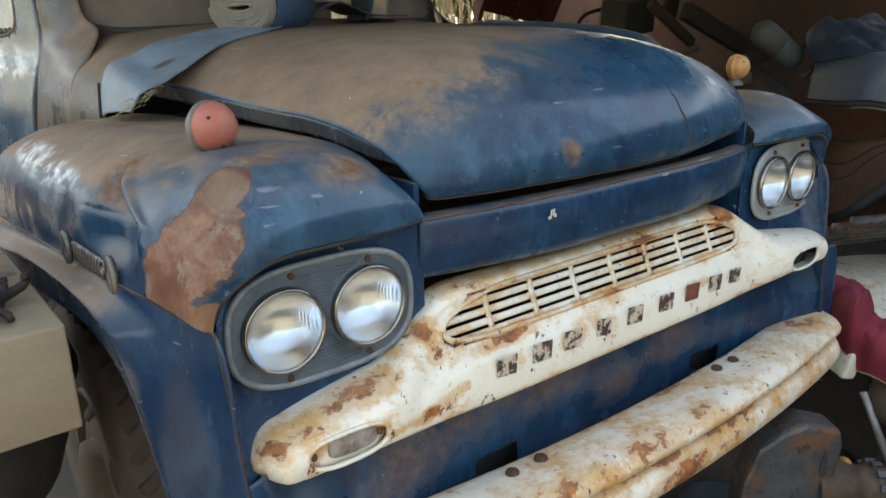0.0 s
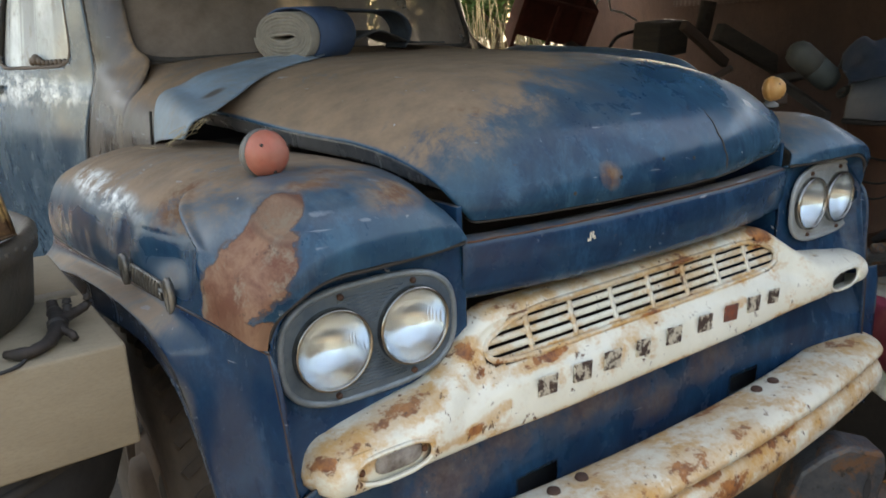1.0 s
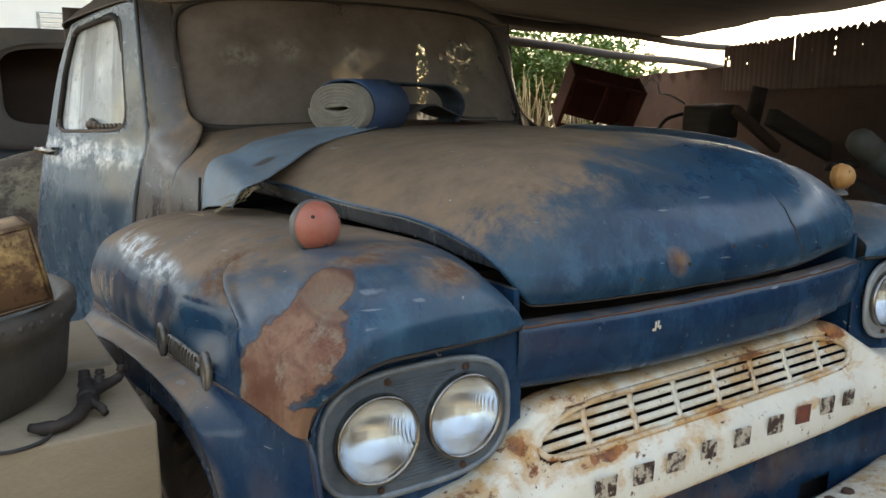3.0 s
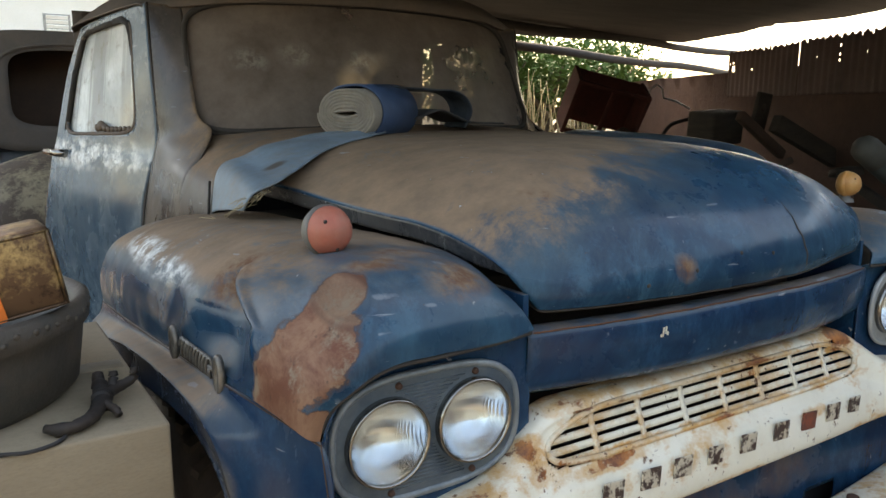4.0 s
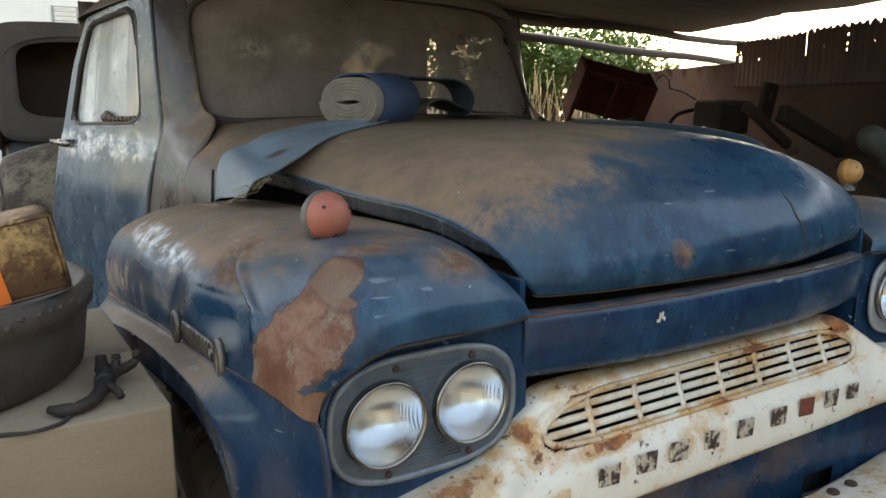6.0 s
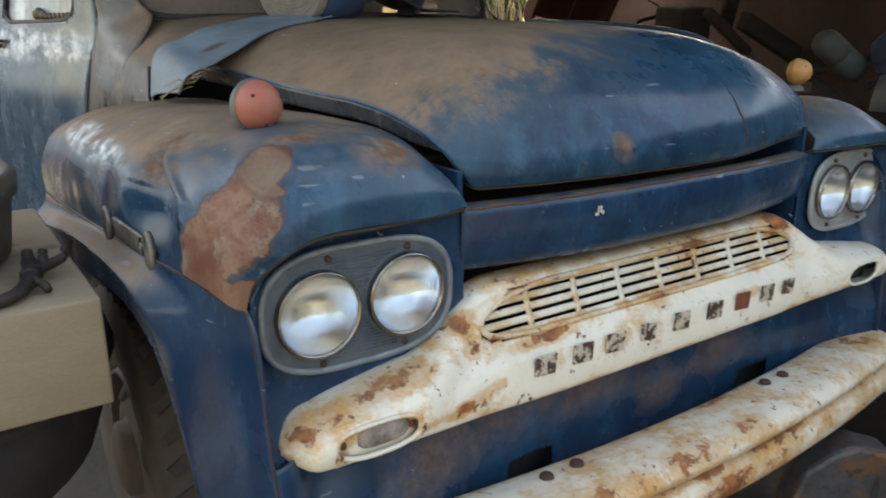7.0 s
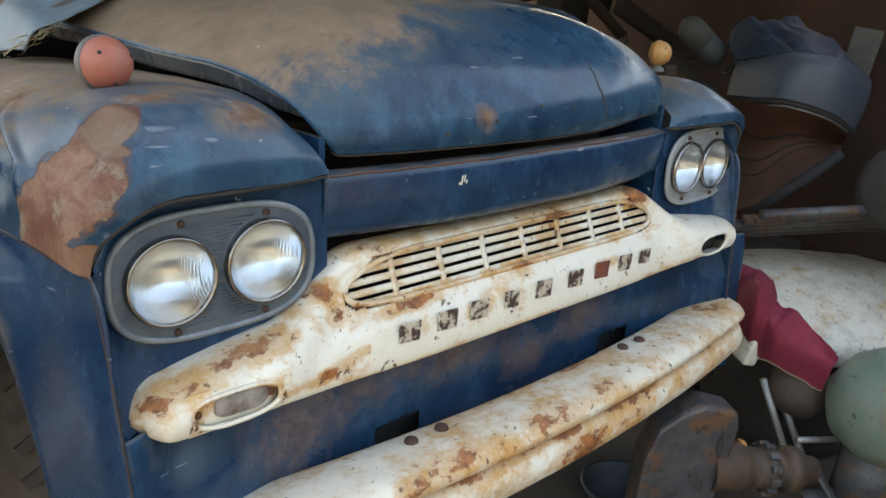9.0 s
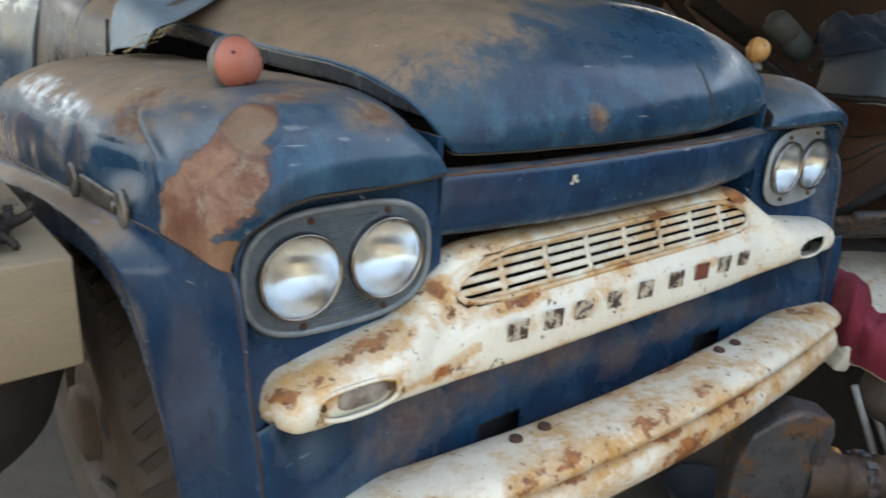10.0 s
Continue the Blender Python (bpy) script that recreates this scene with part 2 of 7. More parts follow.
# The pale shoulder patch is peeling paint plus painted specular glints.
M_FENDER = old_paint("fender_paint", 1.0, (-0.14, 0.30), [((-0.880, 0.038, 1.345), ((-0.948, 0.018, 1.285), 0.043)), ((-0.942, 0.006, 1.285), ((-0.982, 0.045, 1.205), 0.072)), ((-0.982, 0.030, 1.188), ((-0.955, -0.030, 1.172), 0.030))],
                     flakes_glints=[((-0.985, 0.80, 1.285), (0.05, 0.32, 0.028))],
                     marks=[((-0.845, -0.012, 1.346), (-0.812, -0.018, 1.350), 0.006), ((-0.905, -0.060, 1.276), (-0.900, -0.066, 1.258), 0.004), ((-0.862, -0.052, 1.300), (-0.835, -0.056, 1.302), 0.0022), ((-0.935, -0.045, 1.222), (-0.925, -0.050, 1.206), 0.005), ((-0.945, -0.040, 1.200), (-0.915, -0.055, 1.208), 0.003), ((-0.78, -0.03, 1.325), (-0.755, -0.035, 1.326), 0.003), ((-0.70, 0.06, 1.365), (-0.67, 0.05, 1.36), 0.006)],
                     film=0.09, slant=0.0, ring=((-0.884, 0.02, 1.338), (0.040, 0.075, 0.042)), spots=[((-0.680, 0.02, 1.352), (0.06, 0.06, 0.03)), ((-0.809, 0.067, 1.377), (0.05, 0.03, 0.02)), ((-0.935, 0.335, 1.320), (0.075, 0.065, 0.050)), ((-0.955, 0.320, 1.310), (0.04, 0.03, 0.03)), ((-0.74, 0.12, 1.38), (0.06, 0.03, 0.02))])
M_HOOD = old_paint("hood_paint", 1.25, (0.04, 0.46), (), film=0.04, slant=0.60, coat=0.06, spec=0.24, spots=[((-0.205, -0.045, 1.326), (0.022, 0.03, 0.022)), ((-0.428, 0.112, 1.468), (0.020, 0.034, 0.022)), ((-0.455, 0.150, 1.470), (0.013, 0.012, 0.012)), ((-0.62, 0.50, 1.47), (0.014, 0.016, 0.014))])
M_FLARE = old_paint("flare_paint", 0.8, None, (), (0.005, 0.023, 0.060), (0.014, 0.050, 0.098), film=0.14, bands=[((-1.000, 0.10, 0.60), (-1.030, 0.165, 1.02), 0.030), ((-1.030, 0.165, 1.02), (-1.050, 0.25, 1.12), 0.034), ((-1.050, 0.25, 1.125), (-1.058, 0.62, 1.118), 0.036), ((-1.058, 0.62, 1.118), (-1.062, 1.3, 1.00), 0.045)])
M_BODY = old_paint("body_paint", 0.6, None, (), (0.0045, 0.023, 0.062), (0.011, 0.056, 0.112), film=0.08, bloom=0.45, spots=[((-0.20, -0.06, 0.80), (0.14, 0.1, 0.045)), ((0.25, -0.06, 0.78), (0.10, 0.1, 0.05)), ((-0.63, -0.06, 0.77), (0.09, 0.1, 0.08)), ((-0.46, -0.06, 0.81), (0.12, 0.1, 0.045)), ((0.02, -0.06, 0.74), (0.08, 0.1, 0.05))])
M_COWL = old_paint("cowl_paint", 0.9, None, (), (0.056, 0.050, 0.048), (0.098, 0.080, 0.068), film=0.60, thin=(0.115, 0.094, 0.078))
M_CAB = old_paint("cab_paint", 0.9, None, (), (0.026, 0.060, 0.095), (0.115, 0.155, 0.180), [((-0.9, 2.3, 1.44), (0.3, 0.6, 0.055))], film=0.12)
M_CABTOP = plain("cab_brown_dust", (0.125, 0.090, 0.066), (0.080, 0.066, 0.058), 5, 0.7)
M_WHITE = white_paint("white_grille_paint", 0.48, ((1.088, 0.014), (0.861, 0.010)), 0.25,
                      [((-0.88, -0.06, 0.945), (-0.66, -0.05, 0.980), 0.026), ((-0.60, -0.09, 0.905), (-0.50, -0.08, 0.925), 0.012), ((-0.56, -0.03, 1.04), (-0.50, -0.02, 1.085), 0.020), ((-0.46, -0.05, 0.965), (-0.30, -0.05, 0.972), 0.010), ((-0.58, -0.01, 1.08), (-0.55, -0.03, 0.99), 0.022), ((-0.66, -0.09, 0.905), (-0.58, -0.09, 0.90), 0.014),
                       ((-0.40, -0.04, 0.98), (-0.32, -0.04, 0.985), 0.012), ((0.38, 0.0, 1.09), (0.46, 0.0, 1.07), 0.02), ((0.20, -0.07, 0.94), (0.28, -0.07, 0.945), 0.012), ((-0.84, -0.09, 0.90), (-0.82, -0.09, 0.92), 0.016)])
M_BUMPER = white_paint("white_bumper_paint", 0.85, ((0.648, 0.012), (0.56, 0.015)), 0.35,
                       [((-0.06, -0.23, 0.60), (0.06, -0.23, 0.595), 0.035), ((-0.16, -0.2, 0.685), (-0.02, -0.2, 0.66), 0.03), ((0.30, -0.2, 0.60), (0.45, -0.2, 0.61), 0.02), ((0.08, -0.2, 0.70), (0.20, -0.2, 0.67), 0.02),
                        ((-0.5, -0.2, 0.68), (-0.35, -0.2, 0.70), 0.025), ((0.6, -0.18, 0.59), (0.8, -0.15, 0.6), 0.015)])
M_BEZEL = plain("bezel_grey", (0.060, 0.090, 0.120), (0.130, 0.160, 0.180), 17, 0.45, 0.25, 0.2)
# Paler than the plate: the rim's highlights are painted in with its wear.
M_BEZELRIM = plain("bezel_worn_highlit_rim", (0.27, 0.30, 0.31), (0.11, 0.145, 0.175), 24, 0.42, 0.3, 0.2)
M_FARBEZEL = plain("bezel_pale_grey", (0.36, 0.38, 0.38), (0.26, 0.28, 0.28), 18, 0.5, 0.2, 0.2)
M_CHROME = plain("old_chrome", (0.40, 0.39, 0.37), (0.19, 0.17, 0.145), 40, 0.22, 1.0, 0.15)
M_FENDERBLUE = old_paint("shoulder_paint", 0.35, None, (), film=0.05)
M_BADGE = plain("tarnished_badge", (0.26, 0.245, 0.22), (0.10, 0.085, 0.07), 40, 0.45, 0.7, 0.3)
M_HOODSIDE = old_paint("hood_edge_paint", 0.9, None, (), (0.024, 0.028, 0.034), (0.052, 0.054, 0.056), film=0.45, thin=(0.080, 0.072, 0.064))
M_BOLT = plain("dark_rusty_bolt", (0.085, 0.040, 0.025), (0.045, 0.026, 0.02), 30, 0.8)
# Gap shade as a colour, raised for haze; also on dark iron and poles.
M_DARK = plain("dark_parts_and_gap_shade", (0.036, 0.031, 0.028), (0.050, 0.042, 0.036), 10, 0.9)
M_RUBBER = plain("dusty_rubber", (0.024, 0.021, 0.019), (0.055, 0.045, 0.036), 9, 0.85, 0, 0.5)
M_RIM = plain("rusty_rim", (0.090, 0.068, 0.058), (0.118, 0.088, 0.073), 10, 0.75, 0.1)
M_TYRE = plain("brown_dusty_tyre", (0.066, 0.050, 0.039), (0.105, 0.082, 0.064), 9, 0.9, 0, 0.5)
M_TUB = plain("dirty_green_black_rubber", (0.034, 0.034, 0.030), (0.088, 0.068, 0.050), 9, 0.6, 0, 0.8, 45, None, 0.5, 0.006)
M_TAIL = plain("dark_grey_blue_vinyl", (0.016, 0.021, 0.030), (0.045, 0.055, 0.066), 9, 0.8, 0, 0.3, 60, None, 0.2)
M_REDBROWN = plain("red_brown_lining", (0.15, 0.068, 0.040), (0.075, 0.038, 0.026), 5, 0.7)
M_PIPEBLACK = plain("sooty_iron", (0.022, 0.020, 0.019), (0.050, 0.036, 0.028), 22, 0.65, 0.2, 0.6)
M_RUST = plain("bare_rust", (0.16, 0.065, 0.03), (0.08, 0.035, 0.022), 16, 0.9, 0, 0.6)
let = Mat("dark_badge_metal", 0.5, 0.2)
let.colour(let.mix(let.ramp(let.noise(46, 7, 0.72), 0.48, 0.54), let.mix(let.noise(30, 5), (0.035, 0.036, 0.042), (0.11, 0.055, 0.035)), (0.62, 0.55, 0.43)))
M_LETTER = let.m
M_LETTER_RED = plain("red_rust_badge", (0.30, 0.07, 0.03), (0.06, 0.05, 0.05), 45, 0.7)
M_WS = dusty_glass("dusty_windshield", (0.205, 0.160, 0.130), 0.80, 0.12, ((-0.49, 1.6, 1.78), (-0.33, 1.6, 1.80), (-0.10, 1.6, 1.78)), False, (-0.36, -0.26, 0.09))
M_REARGLASS = dusty_glass("hazy_rear_glass", (0.11, 0.125, 0.10), 0.86, 0.12)
# The very pale film also paints the bright house mirrored in the pane.
M_SIDEGLASS = dusty_glass("side_glass_with_reflections", (0.80, 0.84, 0.82), 0.66, 0.12, (), True)
M_RED = plain("faded_red_lens", (0.40, 0.105, 0.066), (0.33, 0.13, 0.09), 22, 0.5, 0, 0.15)
M_AMBER = plain("faded_amber_lens", (0.50, 0.20, 0.045), (0.50, 0.31, 0.13), 14, 0.45, 0, 0.1)
M_GREY = plain("dull_grey_metal", (0.20, 0.19, 0.17), (0.11, 0.10, 0.09), 14, 0.6, 0.5)
M_CARD = plain("cardboard", (0.31, 0.245, 0.165), (0.25, 0.195, 0.13), 5, 0.9, 0, 0.2, 90, (1, 1, 3))
tin_ = Mat("rusty_gold_tin", 0.42, 0.6)
tc = tin_.mix(tin_.ramp(tin_.noise(13, 9, 0.75), 0.50, 0.66), (0.105, 0.060, 0.034), (0.42, 0.29, 0.13))
tc = tin_.mix(tin_.ramp(tin_.noise(40, 8, 0.75), 0.54, 0.64), tc, (0.05, 0.028, 0.016))
tin_.colour(tc).bump(tin_.noise(30, 8, 0.7), 0.5, 0.002)
M_TIN = tin_.m
M_ORANGE = plain("orange_plastic", (0.75, 0.16, 0.02), (0.6, 0.13, 0.03), 12, 0.5)
# Black goods and parts, and painted shade inside slots and holes.
M_BLACK = plain("black_parts_and_hole_shade", (0.028, 0.026, 0.026), (0.044, 0.040, 0.038), 16, 0.9)
mat_ = Mat("blue_vinyl", 0.55)
mc = mat_.mix(mat_.ramp(mat_.noise(5, 9, 0.75), 0.36, 0.62), (0.175, 0.255, 0.315), (0.135, 0.165, 0.185))
mc = mat_.mix(mat_.math("MULTIPLY", mat_.ramp(mat_.noise(9, 9, 0.78), 0.50, 0.66), 0.55), mc, (0.20, 0.165, 0.125))
mc = mat_.mix(mat_.blob((-0.70, 0.80, 1.48), (0.03, 0.02, 0.03), 0.4, 20.0, 0.3), mc, (0.07, 0.055, 0.045))
mat_.colour(mc).bump(mat_.math("ADD", mat_.noise(7, 6), mat_.math("MULTIPLY", mat_.noise(50, 4), 0.2)), 0.6, 0.006)
M_MAT = mat_.m
M_MATBLUE = plain("bright_blue_vinyl", (0.030, 0.062, 0.125), (0.02, 0.04, 0.08), 8, 0.65)
M_MATEND = plain("grey_felt", (0.22, 0.195, 0.16), (0.15, 0.135, 0.112), 20, 0.9)
M_STRAW = plain("straw", (0.42, 0.33, 0.2), (0.30, 0.23, 0.13), 30, 0.9)
M_EARTH = plain("packed_earth", (0.125, 0.110, 0.092), (0.082, 0.073, 0.062), 1.2, 0.95, 0, 0.6, 9, None, 0.2, 0.03)
M_WALL = plain("brown_mud_wall", (0.108, 0.062, 0.047), (0.066, 0.042, 0.035), 1.6, 0.95, 0, 0.7, 22, None, 0.2, 0.02)
M_CONCRETE = plain("weathered_concrete", (0.125, 0.135, 0.140), (0.075, 0.082, 0.085), 1.4, 0.95, 0, 0.4, 20)
M_FENCE = plain("dark_rusty_sheet", (0.115, 0.072, 0.060), (0.070, 0.046, 0.040), 3, 0.8, 0, 0.3)
M_ROOF = plain("sooty_roof", (0.055, 0.050, 0.047), (0.026, 0.024, 0.023), 2.2, 0.95, 0, 0.6, 24, (1, 4, 1))
M_TIMBER = plain("old_timber", (0.055, 0.042, 0.032), (0.03, 0.024, 0.02), 6, 0.9, 0, 0.4, 40, (1, 1, 6))
M_HOUSE = plain("white_plaster", (0.92, 0.90, 0.86), (0.86, 0.84, 0.79), 2, 0.9)
M_LEAF = plain("green_leaf", (0.045, 0.10, 0.018), (0.08, 0.14, 0.026), 3, 0.65, 0, 0.1)
M_DRY = plain("dry_stalk", (0.34, 0.28, 0.15), (0.22, 0.18, 0.10), 9, 0.8)
M_BARK = plain("bark", (0.16, 0.12, 0.085), (0.09, 0.07, 0.05), 14, 0.9, 0, 0.6)
M_SEATRED = plain("dark_red_metal", (0.075, 0.024, 0.020), (0.036, 0.016, 0.014), 9, 0.95, 0, 0.3, 60, None, 0.1)
M_MAROON = plain("maroon_cloth", (0.25, 0.026, 0.05), (0.17, 0.017, 0.033), 10, 0.8, 0, 0.25, 120)
M_CARWHITE = white_paint("dirty_white_car", 0.12, (), 1.0)
M_OLIVE = plain("grey_green_metal", (0.088, 0.082, 0.066), (0.050, 0.050, 0.044), 8, 0.7)
M_DARKGREEN = plain("dark_green_grey", (0.040, 0.048, 0.044), (0.062, 0.068, 0.060), 8, 0.7)
M_BOARD = plain("pale_weathered_board", (0.090, 0.087, 0.076), (0.060, 0.058, 0.052), 8, 0.9, 0, 0.4, 40, (1, 1, 5))
M_HIDE = plain("brown_hide", (0.115, 0.080, 0.058), (0.062, 0.046, 0.036), 8, 0.6)
M_OLDBLUE = plain("dull_blue_tin", (0.045, 0.058, 0.076), (0.075, 0.085, 0.096), 5, 0.55)
M_BROWN = plain("brown_rusted_inside", (0.070, 0.040, 0.027), (0.040, 0.026, 0.019), 4, 0.85)
M_STEEL = plain("pale_rods", (0.42, 0.42, 0.40), (0.28, 0.27, 0.25), 20, 0.5, 0.4)
oil = Mat("oily_iron", 0.45, 0.35, 0.5)
oc = oil.mix(oil.ramp(oil.noise(7, 9, 0.75), 0.40, 0.60), (0.045, 0.050, 0.060), (0.100, 0.100, 0.102))
oc = oil.mix(oil.ramp(oil.noise(9, 10, 0.78, None, 0.5), 0.52, 0.60), oc, (0.17, 0.085, 0.045))
oc = oil.mix(oil.ramp(oil.noise(26, 8, 0.75), 0.56, 0.64), oc, (0.03, 0.025, 0.022))
oil.colour(oc).rough(oil.math("ADD", oil.math("MULTIPLY", oil.noise(12, 6), 0.5), 0.25))
oil.bump(oil.math("ADD", oil.noise(12, 8, 0.7), oil.math("MULTIPLY", oil.noise(45, 6, 0.7), 0.4)), 0.8, 0.006)
M_OIL = oil.m
M_HUB = plain("rusty_hub_iron", (0.110, 0.066, 0.040), (0.034, 0.032, 0.032), 26, 0.6, 0.2, 0.6, 50, None, 0.4, 0.005)
M_SLAT = white_paint("yellowed_slat_paint", 0.55, ((1.073, 0.012), (0.985, 0.012)), 0.6)
bei = Mat("beige_rust_paint", 0.85)
bc = bei.mix(bei.ramp(bei.noise(4, 10, 0.78), 0.44, 0.54), (0.27, 0.215, 0.135), (0.095, 0.066, 0.046))
bei.colour(bei.mix(bei.ramp(bei.noise(18, 8, 0.75), 0.54, 0.66), bc, (0.06, 0.042, 0.032))).bump(bei.noise(12, 8), 0.5, 0.006)
M_BEIGE = bei.m

# ---- builders ----


def empty(name, label, category, group="", kind=""):
    return tagged(new(name), label, category, group, kind)


def finish(bm, smooth=True):
    bmesh.ops.remove_doubles(bm, verts=bm.verts, dist=1e-5)
    bmesh.ops.recalc_face_normals(bm, faces=bm.faces)
    for f in bm.faces:
        f.smooth = smooth
    return bm


def solid(name, bm, material, smooth=True, thick=0.0, bevel=0.0):
    """Links a bmesh as one mesh object."""
    me = bpy.data.meshes.new(name)
    finish(bm, smooth).to_mesh(me)
    bm.free()
    me.materials.append(material)
    ob = new(name, me)
    if thick:
        s = ob.modifiers.new("thickness", "SOLIDIFY")
        s.thickness, s.offset = thick, 0.0
    if bevel:
        b = ob.modifiers.new("edges", "BEVEL")
        b.width, b.segments, b.limit_method = bevel, 2, "ANGLE"
    return ob


def part(name, bm, material, parent, label="", smooth=True, thick=0.0, bevel=0.0):
    ob = solid(name, bm, material, smooth, thick, bevel)
    ob.parent = parent
    if label:
        ob["label"] = label
    return ob


def thing(name, bm, material, label, category, group="", kind="", smooth=True, thick=0.0, bevel=0.0):
    return tagged(solid(name, bm, material, smooth, thick, bevel), label, category, group, kind)


def cat(p, t):
    """A point on the smooth curve through the points p, 0 <= t <= 1."""
    n = len(p) - 1
    f = min(max(t, 0.0), 1.0) * n
    i = min(int(f), n - 1)
    u = f - i
    a, b, c, d = p[max(i - 1, 0)], p[i], p[i + 1], p[min(i + 2, n)]
    return tuple(0.5 * (2 * B + (C - A) * u + (2 * A - 5 * B + 4 * C - D) * u * u + (3 * B - A - 3 * C + D) * u ** 3) for A, B, C, D in zip(a, b, c, d))


def sheet(bm, fn, nu, nv, skip=None):
    """A grid of faces over fn(u, v)."""
    vs = [[bm.verts.new(fn(i / nu, j / nv)) for j in range(nv + 1)] for i in range(nu + 1)]
    for i in range(nu):
        for j in range(nv):
            if skip and skip((i + 0.5) / nu, (j + 0.5) / nv):
                continue
            bm.faces.new((vs[i][j], vs[i + 1][j], vs[i + 1][j + 1], vs[i][j + 1]))
    for v in [v for v in bm.verts if not v.link_faces]:
        bm.verts.remove(v)
    return bm


def net(rows):
    """fn(u, v) through a net of points: u runs over the rows, v along each row."""
    def fn(u, v):
        return Vector(cat([cat(r, v) for r in rows], u))
    return fn


def box(bm, size, at=(0, 0, 0), rot=(0, 0, 0), bevel=0.0):
    r = bmesh.ops.create_cube(bm, size=1.0, matrix=pose(*at, *rot) @ Matrix.Diagonal((*size, 1)))
    if bevel:
        es = list({e for v in r["verts"] for e in v.link_edges})
        bmesh.ops.bevel(bm, geom=es, offset=bevel, segments=2, affect="EDGES", profile=0.6)
    return bm


def tube(bm, pts, radius, n=8, closed=False, caps=True):
    """A round bar along points; radius a number or one a point."""
    rings, m = [], len(pts)
    P = [Vector(p) for p in pts]
    up = Vector((0.13, 0.27, 0.95)).normalized()
    for i, p in enumerate(P):
        d = (P[(i + 1) % m] - P[i - 1]) if closed else (P[min(i + 1, m - 1)] - P[max(i - 1, 0)])
        d.normalize()
        a = d.cross(up)
        if a.length < 1e-3:
            a = d.cross(Vector((1, 0, 0)))
        a.normalize()
        b = d.cross(a)
        r = radius[i] if isinstance(radius, (list, tuple)) else radius
        rings.append([bm.verts.new(p + r * (math.cos(2 * math.pi * k / n) * a + math.sin(2 * math.pi * k / n) * b)) for k in range(n)])
    for i in range(m if closed else m - 1):
        r0, r1 = rings[i], rings[(i + 1) % m]
        for k in range(n):
            bm.faces.new((r0[k], r0[(k + 1) % n], r1[(k + 1) % n], r1[k]))
    if caps and not closed:
        bm.faces.new(rings[0])
        bm.faces.new(rings[-1])
    return bm


def lathe(bm, profile, m=None, n=32, a0=0.0, a1=2 * math.pi):
    """Turns (radius, height) pairs round the local z axis of m."""
    m = m or Matrix()
    full = abs(a1 - a0 - 2 * math.pi) < 1e-6
    cols = n if full else n + 1
    vs = [[bm.verts.new(m @ Vector((r * math.cos(a0 + (a1 - a0) * k / n), r * math.sin(a0 + (a1 - a0) * k / n), h))) for k in range(cols)] for r, h in profile]
    for i in range(len(profile) - 1):
        for k in range(n):
            k2 = (k + 1) % cols
            q = (vs[i][k], vs[i][k2], vs[i + 1][k2], vs[i + 1][k])
            if profile[i][0] < 1e-6:
                q = (vs[i][0], vs[i + 1][k2], vs[i + 1][k])
            elif profile[i + 1][0] < 1e-6:
                q = (vs[i][k], vs[i][k2], vs[i + 1][0])
            bm.faces.new(q)
    for v in [v for v in bm.verts if not v.link_faces]:
        bm.verts.remove(v)
    return bm


def bm_new():
    return bmesh.new()


def smooth01(x):
    x = min(max(x, 0.0), 1.0)
    return x * x * (3 - 2 * x)


# facing: local z of a turned piece towards -y (the front of the truck)
FRONT = Euler((radians(90), 0, 0)).to_matrix().to_4x4()

# ---- ground, shed ----
g = bm_new()
sheet(g, lambda u, v: Vector(((u - 0.5) * 60, (v - 0.5) * 60 + 8, 0.03 * noise.noise(Vector((u * 40, v * 40, 0))) - 0.02)), 80, 80)
R = 2500
outer = [g.verts.new(p) for p in ((-R, -R, -0.03), (R, -R, -0.03), (R, R, -0.03), (-R, R, -0.03))]
inner = [g.verts.new(p) for p in ((-30, -22, -0.03), (30, -22, -0.03), (30, 38, -0.03), (-30, 38, -0.03))]
for i in range(4):
    g.faces.new((outer[i], outer[(i + 1) % 4], inner[(i + 1) % 4], inner[i]))
thing("ground", g, M_EARTH, "bare brown packed earth ground", "ground", kind="structure")

# wall that runs obliquely behind the far side of the truck
W0, WD = Vector((3.38, 1.45, 0)), Vector((0.443, 0.897, 0))
WN = Vector((0.897, -0.443, 0))
w = bm_new()
for s0, s1, h in ((-6.0, 4.6, 1.93),):
    for side in (0.0, 0.22):
        sheet(w, lambda u, v: W0 + WD * (s0 + (s1 - s0) * u) + WN * (side + 0.012 * noise.noise(Vector((u * 30, v * 9, side)))) + Vector((0, 0, v * (h + 0.02 * noise.noise(Vector((u * 25, 3, 0)))))), 90, 16)
    sheet(w, lambda u, v: W0 + WD * (s0 + (s1 - s0) * u) + WN * (0.22 * v) + Vector((0, 0, h + 0.02 * noise.noise(Vector((u * 25, 3, 0))))), 90, 1)
thing("wall_east", w, M_WALL, "rough brown mud-plastered wall in shade", "wall", kind="structure")

# corrugated sheets that top the wall
cs = empty("corrugated_fence", "dark corrugated sheets standing along the wall top", "fence")
hole = random.Random(5)
